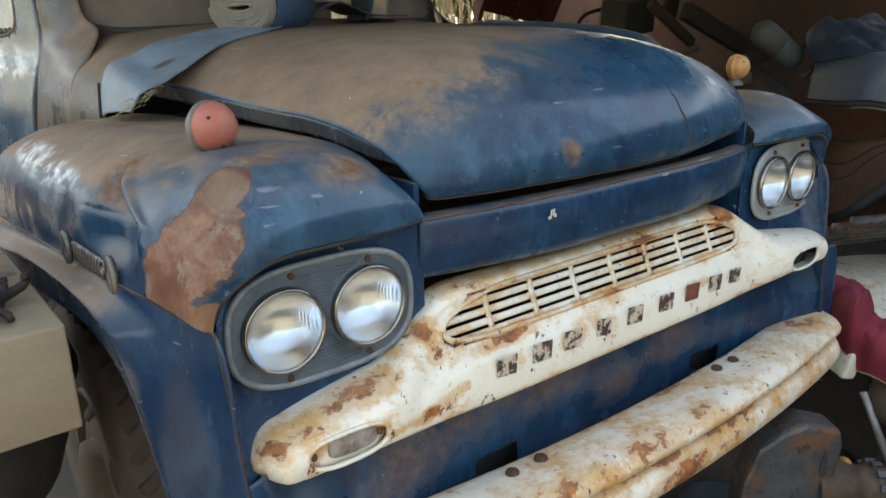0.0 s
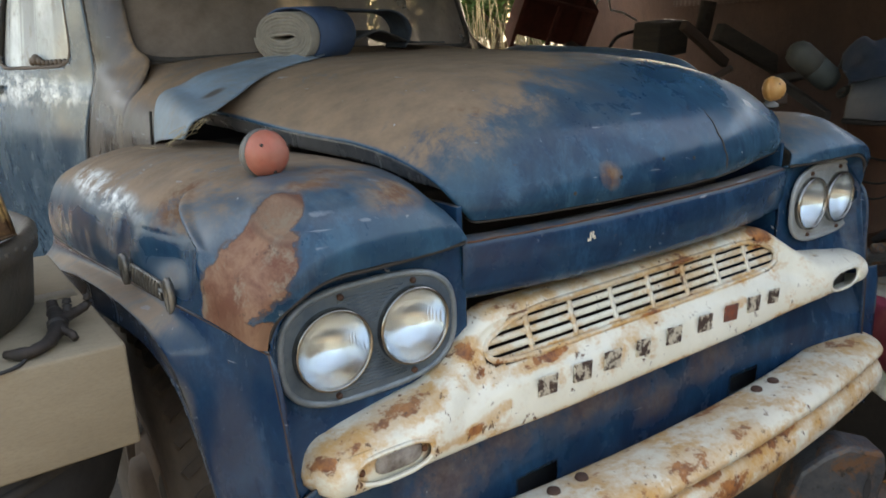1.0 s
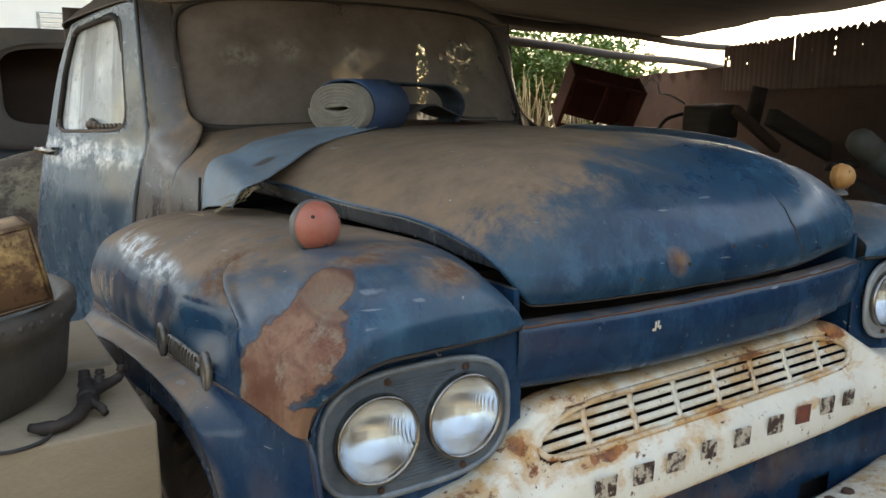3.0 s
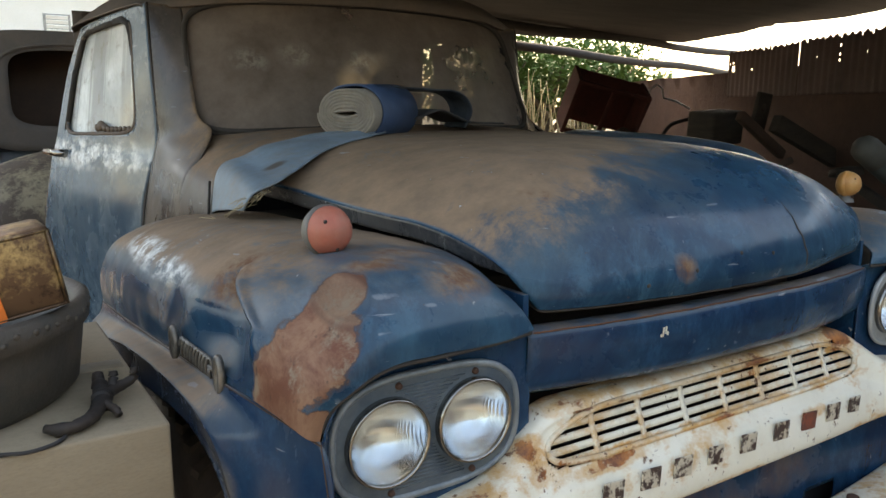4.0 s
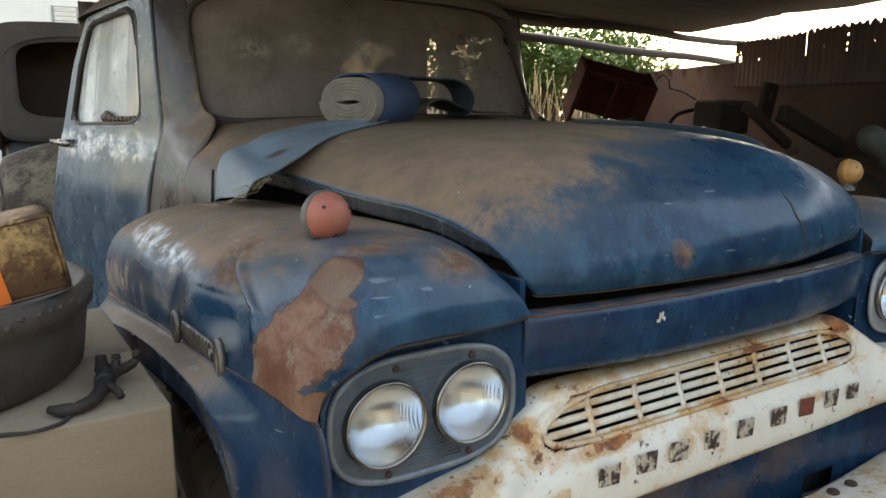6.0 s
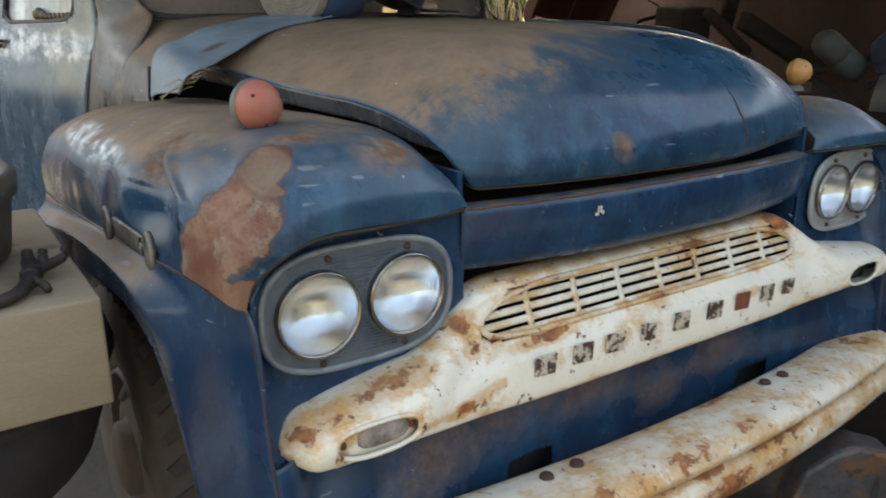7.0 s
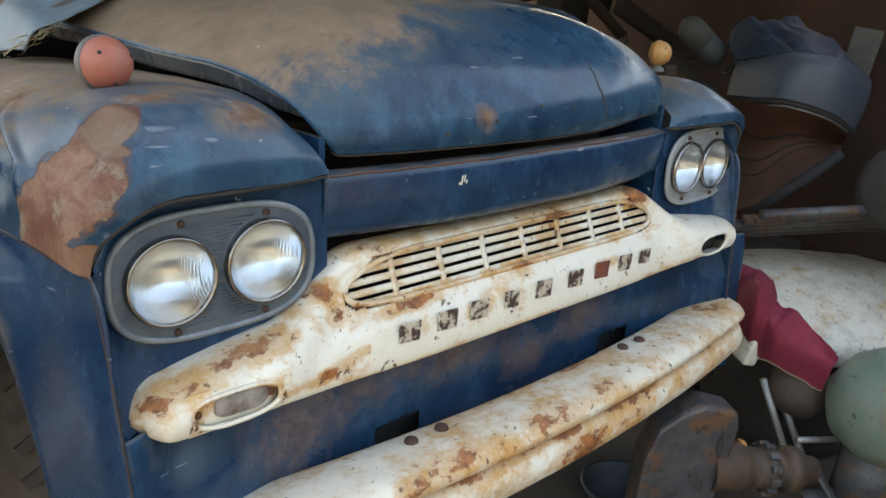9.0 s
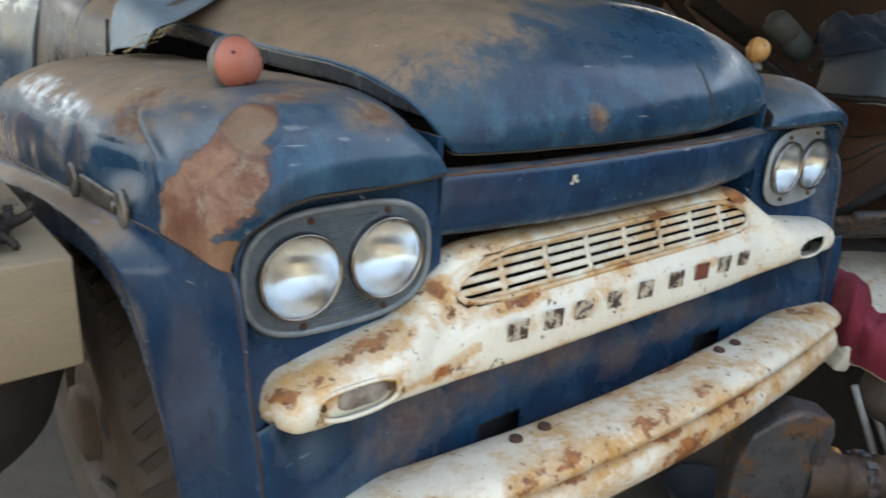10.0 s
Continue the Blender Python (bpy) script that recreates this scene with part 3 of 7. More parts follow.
for k in range(7):
    c = bm_new()
    a = -5.37 + k * 1.06
    sheet(c, lambda u, v: W0 + WD * (a + 1.04 * u) + WN * (-0.03 + 0.0035 * math.sin(u * 1.04 * 2 * math.pi / 0.076)) + Vector((0, 0, 1.72 + (0.372 + 0.010 * (k % 2) + 0.008 * math.sin(u * 1.04 * 2 * math.pi / 0.076)) * v + 0.010 * v * noise.noise(Vector((u * 30, k, 0))))), 84, 20, skip=lambda u, v: (v > 0.55 and hole.random() < 0.006 + 0.050 * (v > 0.93)) or (k == 6 and 0.90 < u < 0.945 and 0.55 < v < 0.72) or (k == 5 and 0.55 < u < 0.56 and v > 0.45 and hole.random() < 0.6))
    part("corrugated_sheet", c, M_FENCE, cs, thick=0.003)

# roof of dark sheets on purlins
ROOF_Z = 2.26
roof_edge = [(-1.3, 0.30), (0.3, -0.08), (1.5, -0.12), (2.1, -0.6), (3.81, 1.78), (4.06, 2.3), (4.02, 2.7), (4.38, 3.34), (4.76, 4.21), (3.5, 4.5), (2.0, 4.4), (0.6, 4.0), (-0.6, 3.3), (-1.4, 2.5)]
r = bm_new()
ragged = []
for i, p in enumerate(roof_edge):
    q = roof_edge[(i + 1) % len(roof_edge)]
    d = math.hypot(q[0] - p[0], q[1] - p[1])
    n = max(2, int(d / 0.12))
    for k in range(n):
        t = k / n
        j = 0.05 * noise.noise(Vector((i * 3.1, k * 0.9, 0)))
        ragged.append((p[0] + (q[0] - p[0]) * t + j, p[1] + (q[1] - p[1]) * t + 0.05 * noise.noise(Vector((k * 0.8, i * 2.3, 5)))))
face = r.faces.new([r.verts.new((x, y, ROOF_Z)) for x, y in ragged])
ext = bmesh.ops.extrude_face_region(r, geom=[face])
bmesh.ops.translate(r, verts=[v for v in ext["geom"] if isinstance(v, bmesh.types.BMVert)], vec=(0, 0, 0.03))
thing("ceiling", r, M_ROOF, "low sooty shed roof of dark sheets", "roof", kind="structure", smooth=False)
for a, b, rad in (((-0.4, 3.55, 2.20), (8.0, 6.13, 2.126), 0.045), ((0.5, 3.1, 2.22), (7.6, 5.1, 2.235), 0.035), ((-1.4, 1.0, 2.225), (3.4, 1.0, 2.225), 0.04)):
    t = bm_new()
    A, B = Vector(a), Vector(b)
    tube(t, [A.lerp(B, k / 10) + Vector((0, 0, 0.012 * math.sin(k * 1.7))) for k in range(11)], rad, 8)
    thing("roof_beam", t, M_DARK, "dark rough pole beam under the roof", "beam", "roof beams")
for x, y in ((-1.9, 2.4),):
    t = bm_new()
    tube(t, [(x, y, -0.05), (x + 0.01, y, 1.2), (x, y + 0.02, 2.27)], [0.07, 0.06, 0.055], 10)
    thing("roof_post", t, M_TIMBER, "rough timber post that carries the shed roof", "post", "roof posts")

# unseen low wall on the near side, added to darken what the fender reflects
w = bm_new()
for x in (-1.75, -1.95):
    sheet(w, lambda u, v: Vector((x + 0.015 * noise.noise(Vector((u * 30, v * 6, x))), 3.0 + 10.8 * u, 1.25 * v)), 60, 8)
sheet(w, lambda u, v: Vector((-1.75 - 0.2 * v, 3.0 + 10.8 * u, 1.25)), 60, 1)
thing("unseen_wall_west", w, M_WALL, "added unseen low brown wall that darkens the fender's reflection", "wall", kind="structure")

# unseen tall wall in front of the truck, added to darken hood and lamp reflections
w = bm_new()
for y, flip in ((-6.2, 0.0), (-6.5, 3.0)):
    sheet(w, lambda u, v: Vector((-9.0 + 16.0 * u, y + 0.03 * noise.noise(Vector((u * 40, v * 8, flip))), 3.4 * v)), 80, 12)
sheet(w, lambda u, v: Vector((-9.0 + 16.0 * u, -6.2 - 0.3 * v, 3.4)), 80, 1)
thing("unseen_wall_south", w, M_CONCRETE, "added unseen grey wall that darkens reflections in hood and lamps", "wall", kind="structure")

# ---- the old blue truck ----
truck = empty("truck", "old dark blue truck, dusty and rusting, parked under a shed roof", "truck")


def side(s, p):
    """A point of the near side (s = -1), or its twin on the far side, which is knocked in a little."""
    if s > 0:
        x = 0.53 + (p[0] - 0.53) * 0.81 if p[0] > 0.53 else p[0]
        if x > 0.865:
            x = 0.865 + (x - 0.865) * 0.40
        return Vector((x, p[1], p[2] - 0.030 * smooth01((p[2] - 1.24) / 0.1)))
    return Vector((-p[0], p[1], p[2]))


def mirrored(fn, s):
    return lambda u, v: side(s, fn(u, v))


# fender: rows from the front lip to the cowl, each from the hood gap over the crown to the side crease
FENDER = [
    [(0.535, -0.005, 1.243), (0.63, -0.030, 1.246), (0.75, -0.050, 1.250), (0.85, -0.058, 1.250), (0.912, -0.055, 1.222), (0.942, -0.042, 1.190), (0.952, -0.035, 1.150)],
    [(0.558, 0.005, 1.280), (0.63, -0.022, 1.290), (0.75, -0.046, 1.297), (0.86, -0.055, 1.290), (0.932, -0.050, 1.250), (0.964, -0.036, 1.208), (0.971, -0.028, 1.158)],
    [(0.577, 0.040, 1.310), (0.64, 0.012, 1.336), (0.75, -0.006, 1.345), (0.86, -0.010, 1.336), (0.944, 0.005, 1.285), (0.980, 0.025, 1.230), (0.987, 0.035, 1.170)],
    [(0.604, 0.120, 1.352), (0.67, 0.105, 1.370), (0.76, 0.095, 1.380), (0.86, 0.095, 1.370), (0.955, 0.120, 1.315), (0.995, 0.140, 1.245), (1.003, 0.155, 1.172)],
    [(0.620, 0.300, 1.364), (0.70, 0.300, 1.374), (0.78, 0.300, 1.376), (0.87, 0.300, 1.364), (0.965, 0.320, 1.320), (1.010, 0.340, 1.250), (1.016, 0.360, 1.155)],
    [(0.665, 0.650, 1.358), (0.74, 0.650, 1.364), (0.81, 0.650, 1.364), (0.89, 0.650, 1.351), (0.985, 0.650, 1.305), (1.030, 0.650, 1.235), (1.032, 0.650, 1.137)],
    [(0.700, 1.000, 1.345), (0.77, 1.000, 1.342), (0.84, 1.000, 1.336), (0.91, 1.000, 1.322), (0.995, 1.000, 1.278), (1.036, 1.000, 1.205), (1.036, 1.000, 1.102)],
    [(0.720, 1.320, 1.305), (0.79, 1.330, 1.302), (0.86, 1.340, 1.292), (0.92, 1.350, 1.274), (0.995, 1.360, 1.228), (1.030, 1.370, 1.150), (1.032, 1.370, 1.064)],
]
fender_fn = net(FENDER)


def fender_point(s):
    def fn(u, v):
        p = fender_fn(u, v)
        if s < 0:  # the knocked near-side fender: a scooped dent that ends in a sharp fold in front
            drop = max(0.0, 1.338 - p.z)
            fold = 0.325 - 3.3 * drop if drop < 0.058 else 0.134 - 0.30 * (drop - 0.058)
            rear = 0.350 + 1.25 * min(drop, 0.07)
            q = (p.y - fold) / (rear - fold)
            reach = smooth01((1.356 - p.z) / 0.035) * smooth01((p.z - 1.175) / 0.06)
            if 0.0 < q < 1.0:
                depth = 0.034 * reach * smooth01(q / 0.45) * smooth01((1.0 - q) / 0.55)
                p.x -= depth
                p.z -= depth * 0.55 * smooth01((p.z - 1.25) / 0.06)
            ridge = math.exp(-((p.y - fold + 0.012) / 0.020) ** 2) * smooth01((1.352 - p.z) / 0.03) * smooth01((p.z - 1.21) / 0.05)
            p.x += 0.009 * ridge
            p.z += 0.004 * ridge
            d = ((p.y - 0.56) / 0.09) ** 2 + ((p.z - 1.24) / 0.06) ** 2
            p.x -= 0.012 * math.exp(-d)
            d = math.sqrt(((p.x - 0.884) / 0.036) ** 2 + ((p.y - 0.02) / 0.07) ** 2 + ((p.z - 1.338) / 0.04) ** 2)
            p.z += 0.004 * math.exp(-((d - 1.0) / 0.22) ** 2) - 0.007 * math.exp(-(d / 0.7) ** 2)
        dent = 0.0030 * noise.noise(p * 7.0 + Vector((s, 3, 1))) + 0.0012 * noise.noise(p * 19.0)
        p = p + Vector((dent, 0, dent))
        return side(s, p)
    return fn


# side skirt of the fender: outer edge A (seam, then crease) and the wheel-arch lip B
SKIRT_A = [(0.925, -0.105, 0.45), (0.935, -0.095, 0.70), (0.945, -0.075, 0.95), (0.952, -0.040, 1.148), (1.003, 0.155, 1.170), (1.016, 0.360, 1.153), (1.032, 0.650, 1.135), (1.036, 1.0, 1.100), (1.032, 1.37, 1.062)]
SKIRT_B = [(0.995, 0.085, 0.45), (1.003, 0.095, 0.72), (1.015, 0.135, 0.89), (1.030, 0.165, 1.02), (1.045, 0.190, 1.100), (1.056, 0.330, 1.128), (1.065, 0.620, 1.110), (1.068, 1.0, 1.045), (1.070, 1.37, 0.968)]
SKIRT_C = [(0.990, 0.105, 0.45), (0.998, 0.118, 0.71), (1.010, 0.162, 0.87), (1.024, 0.207, 0.985), (1.040, 0.258, 1.048), (1.051, 0.365, 1.068), (1.060, 0.665, 1.034), (1.063, 1.02, 0.985), (1.064, 1.38, 0.940)]
SKIRT_ROWS = []
for a, b, c in zip(SKIRT_A, SKIRT_B, SKIRT_C):
    A, B, C = Vector(a), Vector(b), Vector(c)
    inn = Vector((0.004, 0, 0))
    SKIRT_ROWS.append([a, tuple(A.lerp(B, 0.35) - inn), tuple(A.lerp(B, 0.70) + Vector((0.010, 0, 0.004))), tuple(A.lerp(B, 0.92) + Vector((0.013, -0.004, 0.004))), tuple(B.lerp(C, 0.12)), tuple(B.lerp(C, 0.55)), c, tuple(C - Vector((0.05, -0.004, 0.0)))])

LAMP_X, LAMP_Z = {-1: -0.747, 1: 0.732}, {-1: 1.108, 1: 1.120}
LAMP_PAIR = {-1: ((-0.081, 0.0), (0.081, 0.003)), 1: ((0.064, 0.0), (-0.083, 0.003))}
for s, tone in ((-1, "dusty blue fender with a bare rust-brown patch and dents"), (1, "dusty blue fender")):
    b = bm_new()
    sheet(b, fender_point(s), 280, 150) if s < 0 else sheet(b, fender_point(s), 110, 60)
    fender = part("fender", b, M_FENDER, truck, tone, thick=0.003)
    b = bm_new()
    sheet(b, mirrored(net(SKIRT_ROWS), s), 84, 42)
    part("fender_skirt", b, M_FLARE, fender, "blue flared wheel arch", thick=0.003)
    b = bm_new()
    tube(b, [side(s, (x + 0.001, y - 0.002, z)) for x, y, z in (cat(SKIRT_A[:4], k / 14) for k in range(15))], 0.0016, 6)
    part("seam", b, M_BROWN, fender, "rusty seam")
    b = bm_new()
    tube(b, [side(s, (x + 0.002, y, z - 0.002)) for x, y, z in (cat(SKIRT_A[3:], k / 20) for k in range(21))], 0.0016, 6)
    part("seam", b, M_BROWN, fender, "rusty seam")
    # face round the lamps, under the brow
    b = bm_new()
    face_rows = [
        [(0.535, 0.0, 1.241), (0.63, -0.022, 1.244), (0.75, -0.040, 1.246), (0.85, -0.045, 1.246), (0.912, -0.045, 1.220), (0.948, -0.038, 1.160)],
        [(0.530, 0.012, 1.234), (0.63, 0.010, 1.236), (0.75, 0.006, 1.236), (0.85, 0.000, 1.234), (0.905, -0.012, 1.208), (0.946, -0.037, 1.150)],
        [(0.530, 0.012, 1.200), (0.63, 0.012, 1.200), (0.75, 0.010, 1.200), (0.85, 0.006, 1.200), (0.915, -0.004, 1.185), (0.951, -0.036, 1.135)],
        [(0.530, 0.012, 1.100), (0.63, 0.012, 1.100), (0.75, 0.012, 1.100), (0.85, 0.010, 1.100), (0.920, 0.002, 1.090), (0.950, -0.050, 1.060)],
        [(0.530, 0.010, 1.010), (0.63, 0.008, 1.010), (0.75, 0.008, 1.010), (0.85, 0.006, 1.010), (0.920, -0.006, 1.000), (0.948, -0.066, 0.980)],
        [(0.530, 0.000, 0.890), (0.63, -0.010, 0.890), (0.75, -0.018, 0.890), (0.85, -0.030, 0.890), (0.920, -0.056, 0.890), (0.944, -0.080, 0.885)],
    ]
    lamp_face = mirrored(net(face_rows), s)
    sheet(b, lamp_face, 60, 70, skip=lambda u, v: any(math.hypot(lamp_face(u, v).x - LAMP_X[s] - d, lamp_face(u, v).z - LAMP_Z[s] - e) < 0.069 for d, e in LAMP_PAIR[s]))
    part("lamp_panel", b, M_BODY, fender, "dark blue sheet round the headlamps", thick=0.003)
    # Flange is black, not body blue, to paint the gap's shade.
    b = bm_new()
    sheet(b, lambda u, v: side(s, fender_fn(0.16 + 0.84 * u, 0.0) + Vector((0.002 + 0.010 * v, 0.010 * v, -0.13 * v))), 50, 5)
    part("inner_flange", b, M_DARK, fender, "turned-down inner edge, black for the shade of the gap", thick=0.003)
    # Thin black bead paints the shadow line under the brow.
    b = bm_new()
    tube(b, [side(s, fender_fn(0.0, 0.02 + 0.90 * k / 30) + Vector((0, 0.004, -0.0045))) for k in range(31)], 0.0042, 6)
    part("brow_shade_line", b, M_DARK, fender, "black bead drawn as the shade line under the brow")
    # inner arch: a flat sheet, black to paint the shade of the wheel well
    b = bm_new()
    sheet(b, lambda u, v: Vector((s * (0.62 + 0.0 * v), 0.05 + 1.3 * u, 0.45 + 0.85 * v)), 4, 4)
    part("inner_arch", b, M_DARK, fender, "inner wheel arch sheet, black for the shade of the well", thick=0.004)

# hood
HOOD = [
    [(0.0, -0.052, 1.294), (0.18, -0.046, 1.294), (0.34, -0.026, 1.294), (0.44, -0.008, 1.294), (0.495, 0.012, 1.292), (0.508, 0.022, 1.294)],
    [(0.0, -0.062, 1.330), (0.18, -0.056, 1.330), (0.34, -0.034, 1.329), (0.45, -0.012, 1.326), (0.520, 0.020, 1.324), (0.533, 0.036, 1.328)],
    [(0.0, -0.045, 1.385), (0.18, -0.038, 1.384), (0.34, -0.015, 1.380), (0.46, 0.012, 1.374), (0.545, 0.050, 1.366), (0.560, 0.066, 1.366)],
    [(0.0, 0.015, 1.452), (0.19, 0.022, 1.450), (0.35, 0.045, 1.443), (0.48, 0.075, 1.428), (0.572, 0.112, 1.402), (0.587, 0.124, 1.395)],
    [(0.0, 0.14, 1.512), (0.20, 0.145, 1.508), (0.37, 0.16, 1.495), (0.50, 0.185, 1.470), (0.600, 0.212, 1.428), (0.615, 0.224, 1.415)],
    [(0.0, 0.36, 1.540), (0.21, 0.36, 1.536), (0.39, 0.37, 1.522), (0.53, 0.38, 1.492), (0.632, 0.40, 1.440), (0.647, 0.40, 1.424)],
    [(0.0, 0.72, 1.548), (0.22, 0.72, 1.545), (0.41, 0.72, 1.533), (0.56, 0.72, 1.502), (0.668, 0.72, 1.450), (0.683, 0.72, 1.432)],
    [(0.0, 1.16, 1.552), (0.23, 1.16, 1.550), (0.44, 1.16, 1.540), (0.60, 1.16, 1.512), (0.705, 1.16, 1.462), (0.722, 1.16, 1.440)],
]
hood_fn = net(HOOD)


def hood_point(u, v):
    w = 2 * v - 1
    p = hood_fn(u, abs(w))
    if w < 0:
        p.x = -p.x
    # shallow dents, and a crease in the lip
    front = smooth01((0.28 - p.y) / 0.26)
    p.z -= 0.005 + 0.018 * front * (1 - smooth01((p.x - 0.10) / 0.32)) + 0.010 * smooth01((-p.x - 0.35) / 0.15) * smooth01((0.9 - p.y) / 0.5) * (1 - front)
    p.z -= 0.012 * smooth01((p.x - 0.25) / 0.25) * smooth01((0.6 - p.y) / 0.3) * smooth01((p.z - 1.34) / 0.08)
    p.z += 0.0032 * noise.noise(p * 4.5) + 0.0012 * noise.noise(p * 13.0)
    p.y += 0.006 * math.exp(-((p.x - 0.10) / 0.02) ** 2 - ((p.z - 1.30) / 0.05) ** 2)
    return p


b = bm_new()
sheet(b, hood_point, 64, 96)
hood = part("hood", b, M_HOOD, truck, "blue hood thick with brown dust on its rear half", thick=0.004)
for e in (0.0, 1.0):  # the turned-down sides of the hood
    b = bm_new()
    inward = 1 if e < 0.5 else -1
    sheet(b, lambda u, v: hood_point(0.16 + 0.84 * u, e) + Vector((inward * (0.0015 + 0.006 * v), 0, 0.001 - 0.034 * v * smooth01(u / 0.35))), 60, 5)
    part("hood_side", b, M_HOODSIDE, hood, "dusty grey turned-down edge of the hood", thick=0.003)
# Lip strip is black to paint the shade under the hood edge.
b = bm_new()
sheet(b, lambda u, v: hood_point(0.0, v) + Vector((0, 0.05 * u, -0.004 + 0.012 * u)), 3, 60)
part("hood_lip", b, M_DARK, hood, "folded lip, black for the shade under the hood edge", thick=0.003)
SHOULDER = [
    [(0.50, 0.285, 1.462), (0.54, 0.300, 1.464), (0.585, 0.310, 1.458), (0.630, 0.318, 1.430)],
    [(0.49, 0.380, 1.482), (0.55, 0.385, 1.500), (0.600, 0.390, 1.494), (0.655, 0.395, 1.428)],
    [(0.48, 0.500, 1.494), (0.54, 0.500, 1.520), (0.605, 0.500, 1.514), (0.672, 0.500, 1.430)],
    [(0.47, 0.720, 1.508), (0.55, 0.720, 1.533), (0.615, 0.720, 1.527), (0.690, 0.720, 1.428)],
    [(0.47, 1.130, 1.520), (0.56, 1.130, 1.541), (0.630, 1.130, 1.534), (0.728, 1.130, 1.436)],
]
b = bm_new()
sheet(b, net(SHOULDER), 40, 24)
part("hood_shoulder", b, M_FENDERBLUE, hood, "dark blue raised shoulder along the far edge of the hood", thick=0.004)
b = bm_new()
crack = []
for k in range(13):
    q = hood_point(0.05 + 0.36 * k / 12, 0.5 + 0.10 + 0.0012 * math.sin(k * 2.1) - 0.014 * k / 12)
    crack.append(q + Vector((0, -0.0015, 0.0015)))
tube(b, crack, [0.0012] + [0.0026] * 8 + [0.0022, 0.0018, 0.0015, 0.0008], 5)
part("scratch", b, M_DARK, hood, "dark crack in the paint")
for x, z in ((-0.180, 1.317), (-0.048, 1.339), (0.05, 1.330), (-0.30, 1.300)):
    u_, v_ = min(((i * 0.005, 0.25 + 0.005 * j) for i in range(2, 60) for j in range(101)), key=lambda q: (hood_point(*q).x - x) ** 2 + (hood_point(*q).z - z) ** 2)
    b = bm_new()
    lathe(b, [(0.0, 0.0022), (0.004, 0.0020), (0.005, -0.002)], Matrix.Translation(hood_point(u_, v_) + Vector((0, -0.001, 0))) @ FRONT, 10)
    part("rivet_hole", b, M_DARK, hood)

# panel between hood and grille
PANEL = [
    [(0.0, -0.015, 1.244), (0.2, -0.010, 1.242), (0.38, 0.010, 1.240), (0.54, 0.045, 1.236)],
    [(0.0, -0.052, 1.241), (0.2, -0.046, 1.239), (0.38, -0.022, 1.235), (0.54, 0.010, 1.231)],
    [(0.0, -0.060, 1.218), (0.2, -0.054, 1.216), (0.38, -0.028, 1.213), (0.54, 0.006, 1.209)],
    [(0.0, -0.055, 1.170), (0.2, -0.049, 1.168), (0.38, -0.024, 1.166), (0.54, 0.010, 1.164)],
    [(0.0, -0.035, 1.120), (0.2, -0.030, 1.120), (0.38, -0.008, 1.120), (0.54, 0.022, 1.120)],
    [(0.0, 0.030, 1.108), (0.2, 0.035, 1.108), (0.38, 0.05, 1.108), (0.54, 0.07, 1.108)],
]
panel_fn = net(PANEL)


def panel_point(u, v):
    w = 2 * v - 1
    p = panel_fn(u, abs(w))
    return Vector((math.copysign(p.x, w), p.y, p.z))


b = bm_new()
sheet(b, panel_point, 24, 50)
panel = part("nose_panel", b, M_BODY, truck, "blue rounded panel under the hood edge", thick=0.003)
b = bm_new()
sheet(b, lambda u, v: panel_point(0.19 + 0.004 * math.sin(v * 60), 0.02 + 0.96 * v) + Vector((0, -0.0035, 0.003 * u)), 1, 60)
part("edge_rust", b, M_RUST, panel, "rust-brown upper edge", thick=0.001)
b = bm_new()
for k, (dx, dz, h) in enumerate(((0, 0, 0.026), (0.007, 0.003, 0.020), (0.012, -0.004, 0.010), (-0.006, -0.006, 0.008))):
    box(b, (0.0028, 0.002, h * 0.7), (-0.262 + dx, -0.0540, 1.208 + dz), (0, 8, 0))
part("emblem_scar", b, M_CARWHITE, panel, "white scar of a lost emblem", smooth=False)

# black sheets that stand in for the shade behind the grille and under the hood
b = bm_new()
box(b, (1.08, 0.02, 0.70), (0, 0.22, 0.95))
grille_shade = part("grille_shade_sheet", b, M_DARK, truck, "black sheet standing in for shade behind the grille", smooth=False)
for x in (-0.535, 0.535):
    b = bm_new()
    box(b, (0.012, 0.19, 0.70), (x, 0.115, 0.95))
    part("side_plate", b, M_BODY, grille_shade, "blue inner side of the fender", smooth=False)
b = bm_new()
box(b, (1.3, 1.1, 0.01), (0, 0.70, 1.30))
part("hood_shade_sheet", b, M_DARK, grille_shade, "black sheet standing in for shade under the hood", smooth=False)

# lower front skirt: runs up under the lamp panels and meets the seam of the wheel arch at its ends
def skirt_point(u, v):
    z = 0.46 + 0.44 * v
    x = (2 * u - 1) * (0.925 + 0.018 * smooth01((z - 0.45) / 0.45))
    a = abs(x)
    y = -0.048 + 0.042 * smooth01((0.86 - a) / 0.2) - 0.024 * smooth01((a - 0.3) / 0.6) - 0.012 * math.sin(v * 3.1)
    under = -0.028 * smooth01((a - 0.50) / 0.35) - 0.026 * smooth01((a - 0.83) / 0.09)
    y += (under - y) * smooth01((z - 0.76) / 0.12)
    end = -0.106 + 0.024 * (z - 0.45) / 0.44
    return Vector((x, y + (end - y) * smooth01((a - 0.86) / 0.08) + 0.005 * smooth01((z - 0.85) / 0.03), z))


b = bm_new()
sheet(b, skirt_point, 186, 44, skip=lambda u, v: any(abs(skirt_point(u, v).x - x) < 0.060 and abs(0.46 + 0.44 * v - z) < h for x, z, h in ((-0.374, 0.668, 0.030), (0.385, 0.674, 0.022))))
skirt = part("front_skirt", b, M_BODY, truck, "dark blue front skirt with brown stains and two bracket slots", thick=0.003)

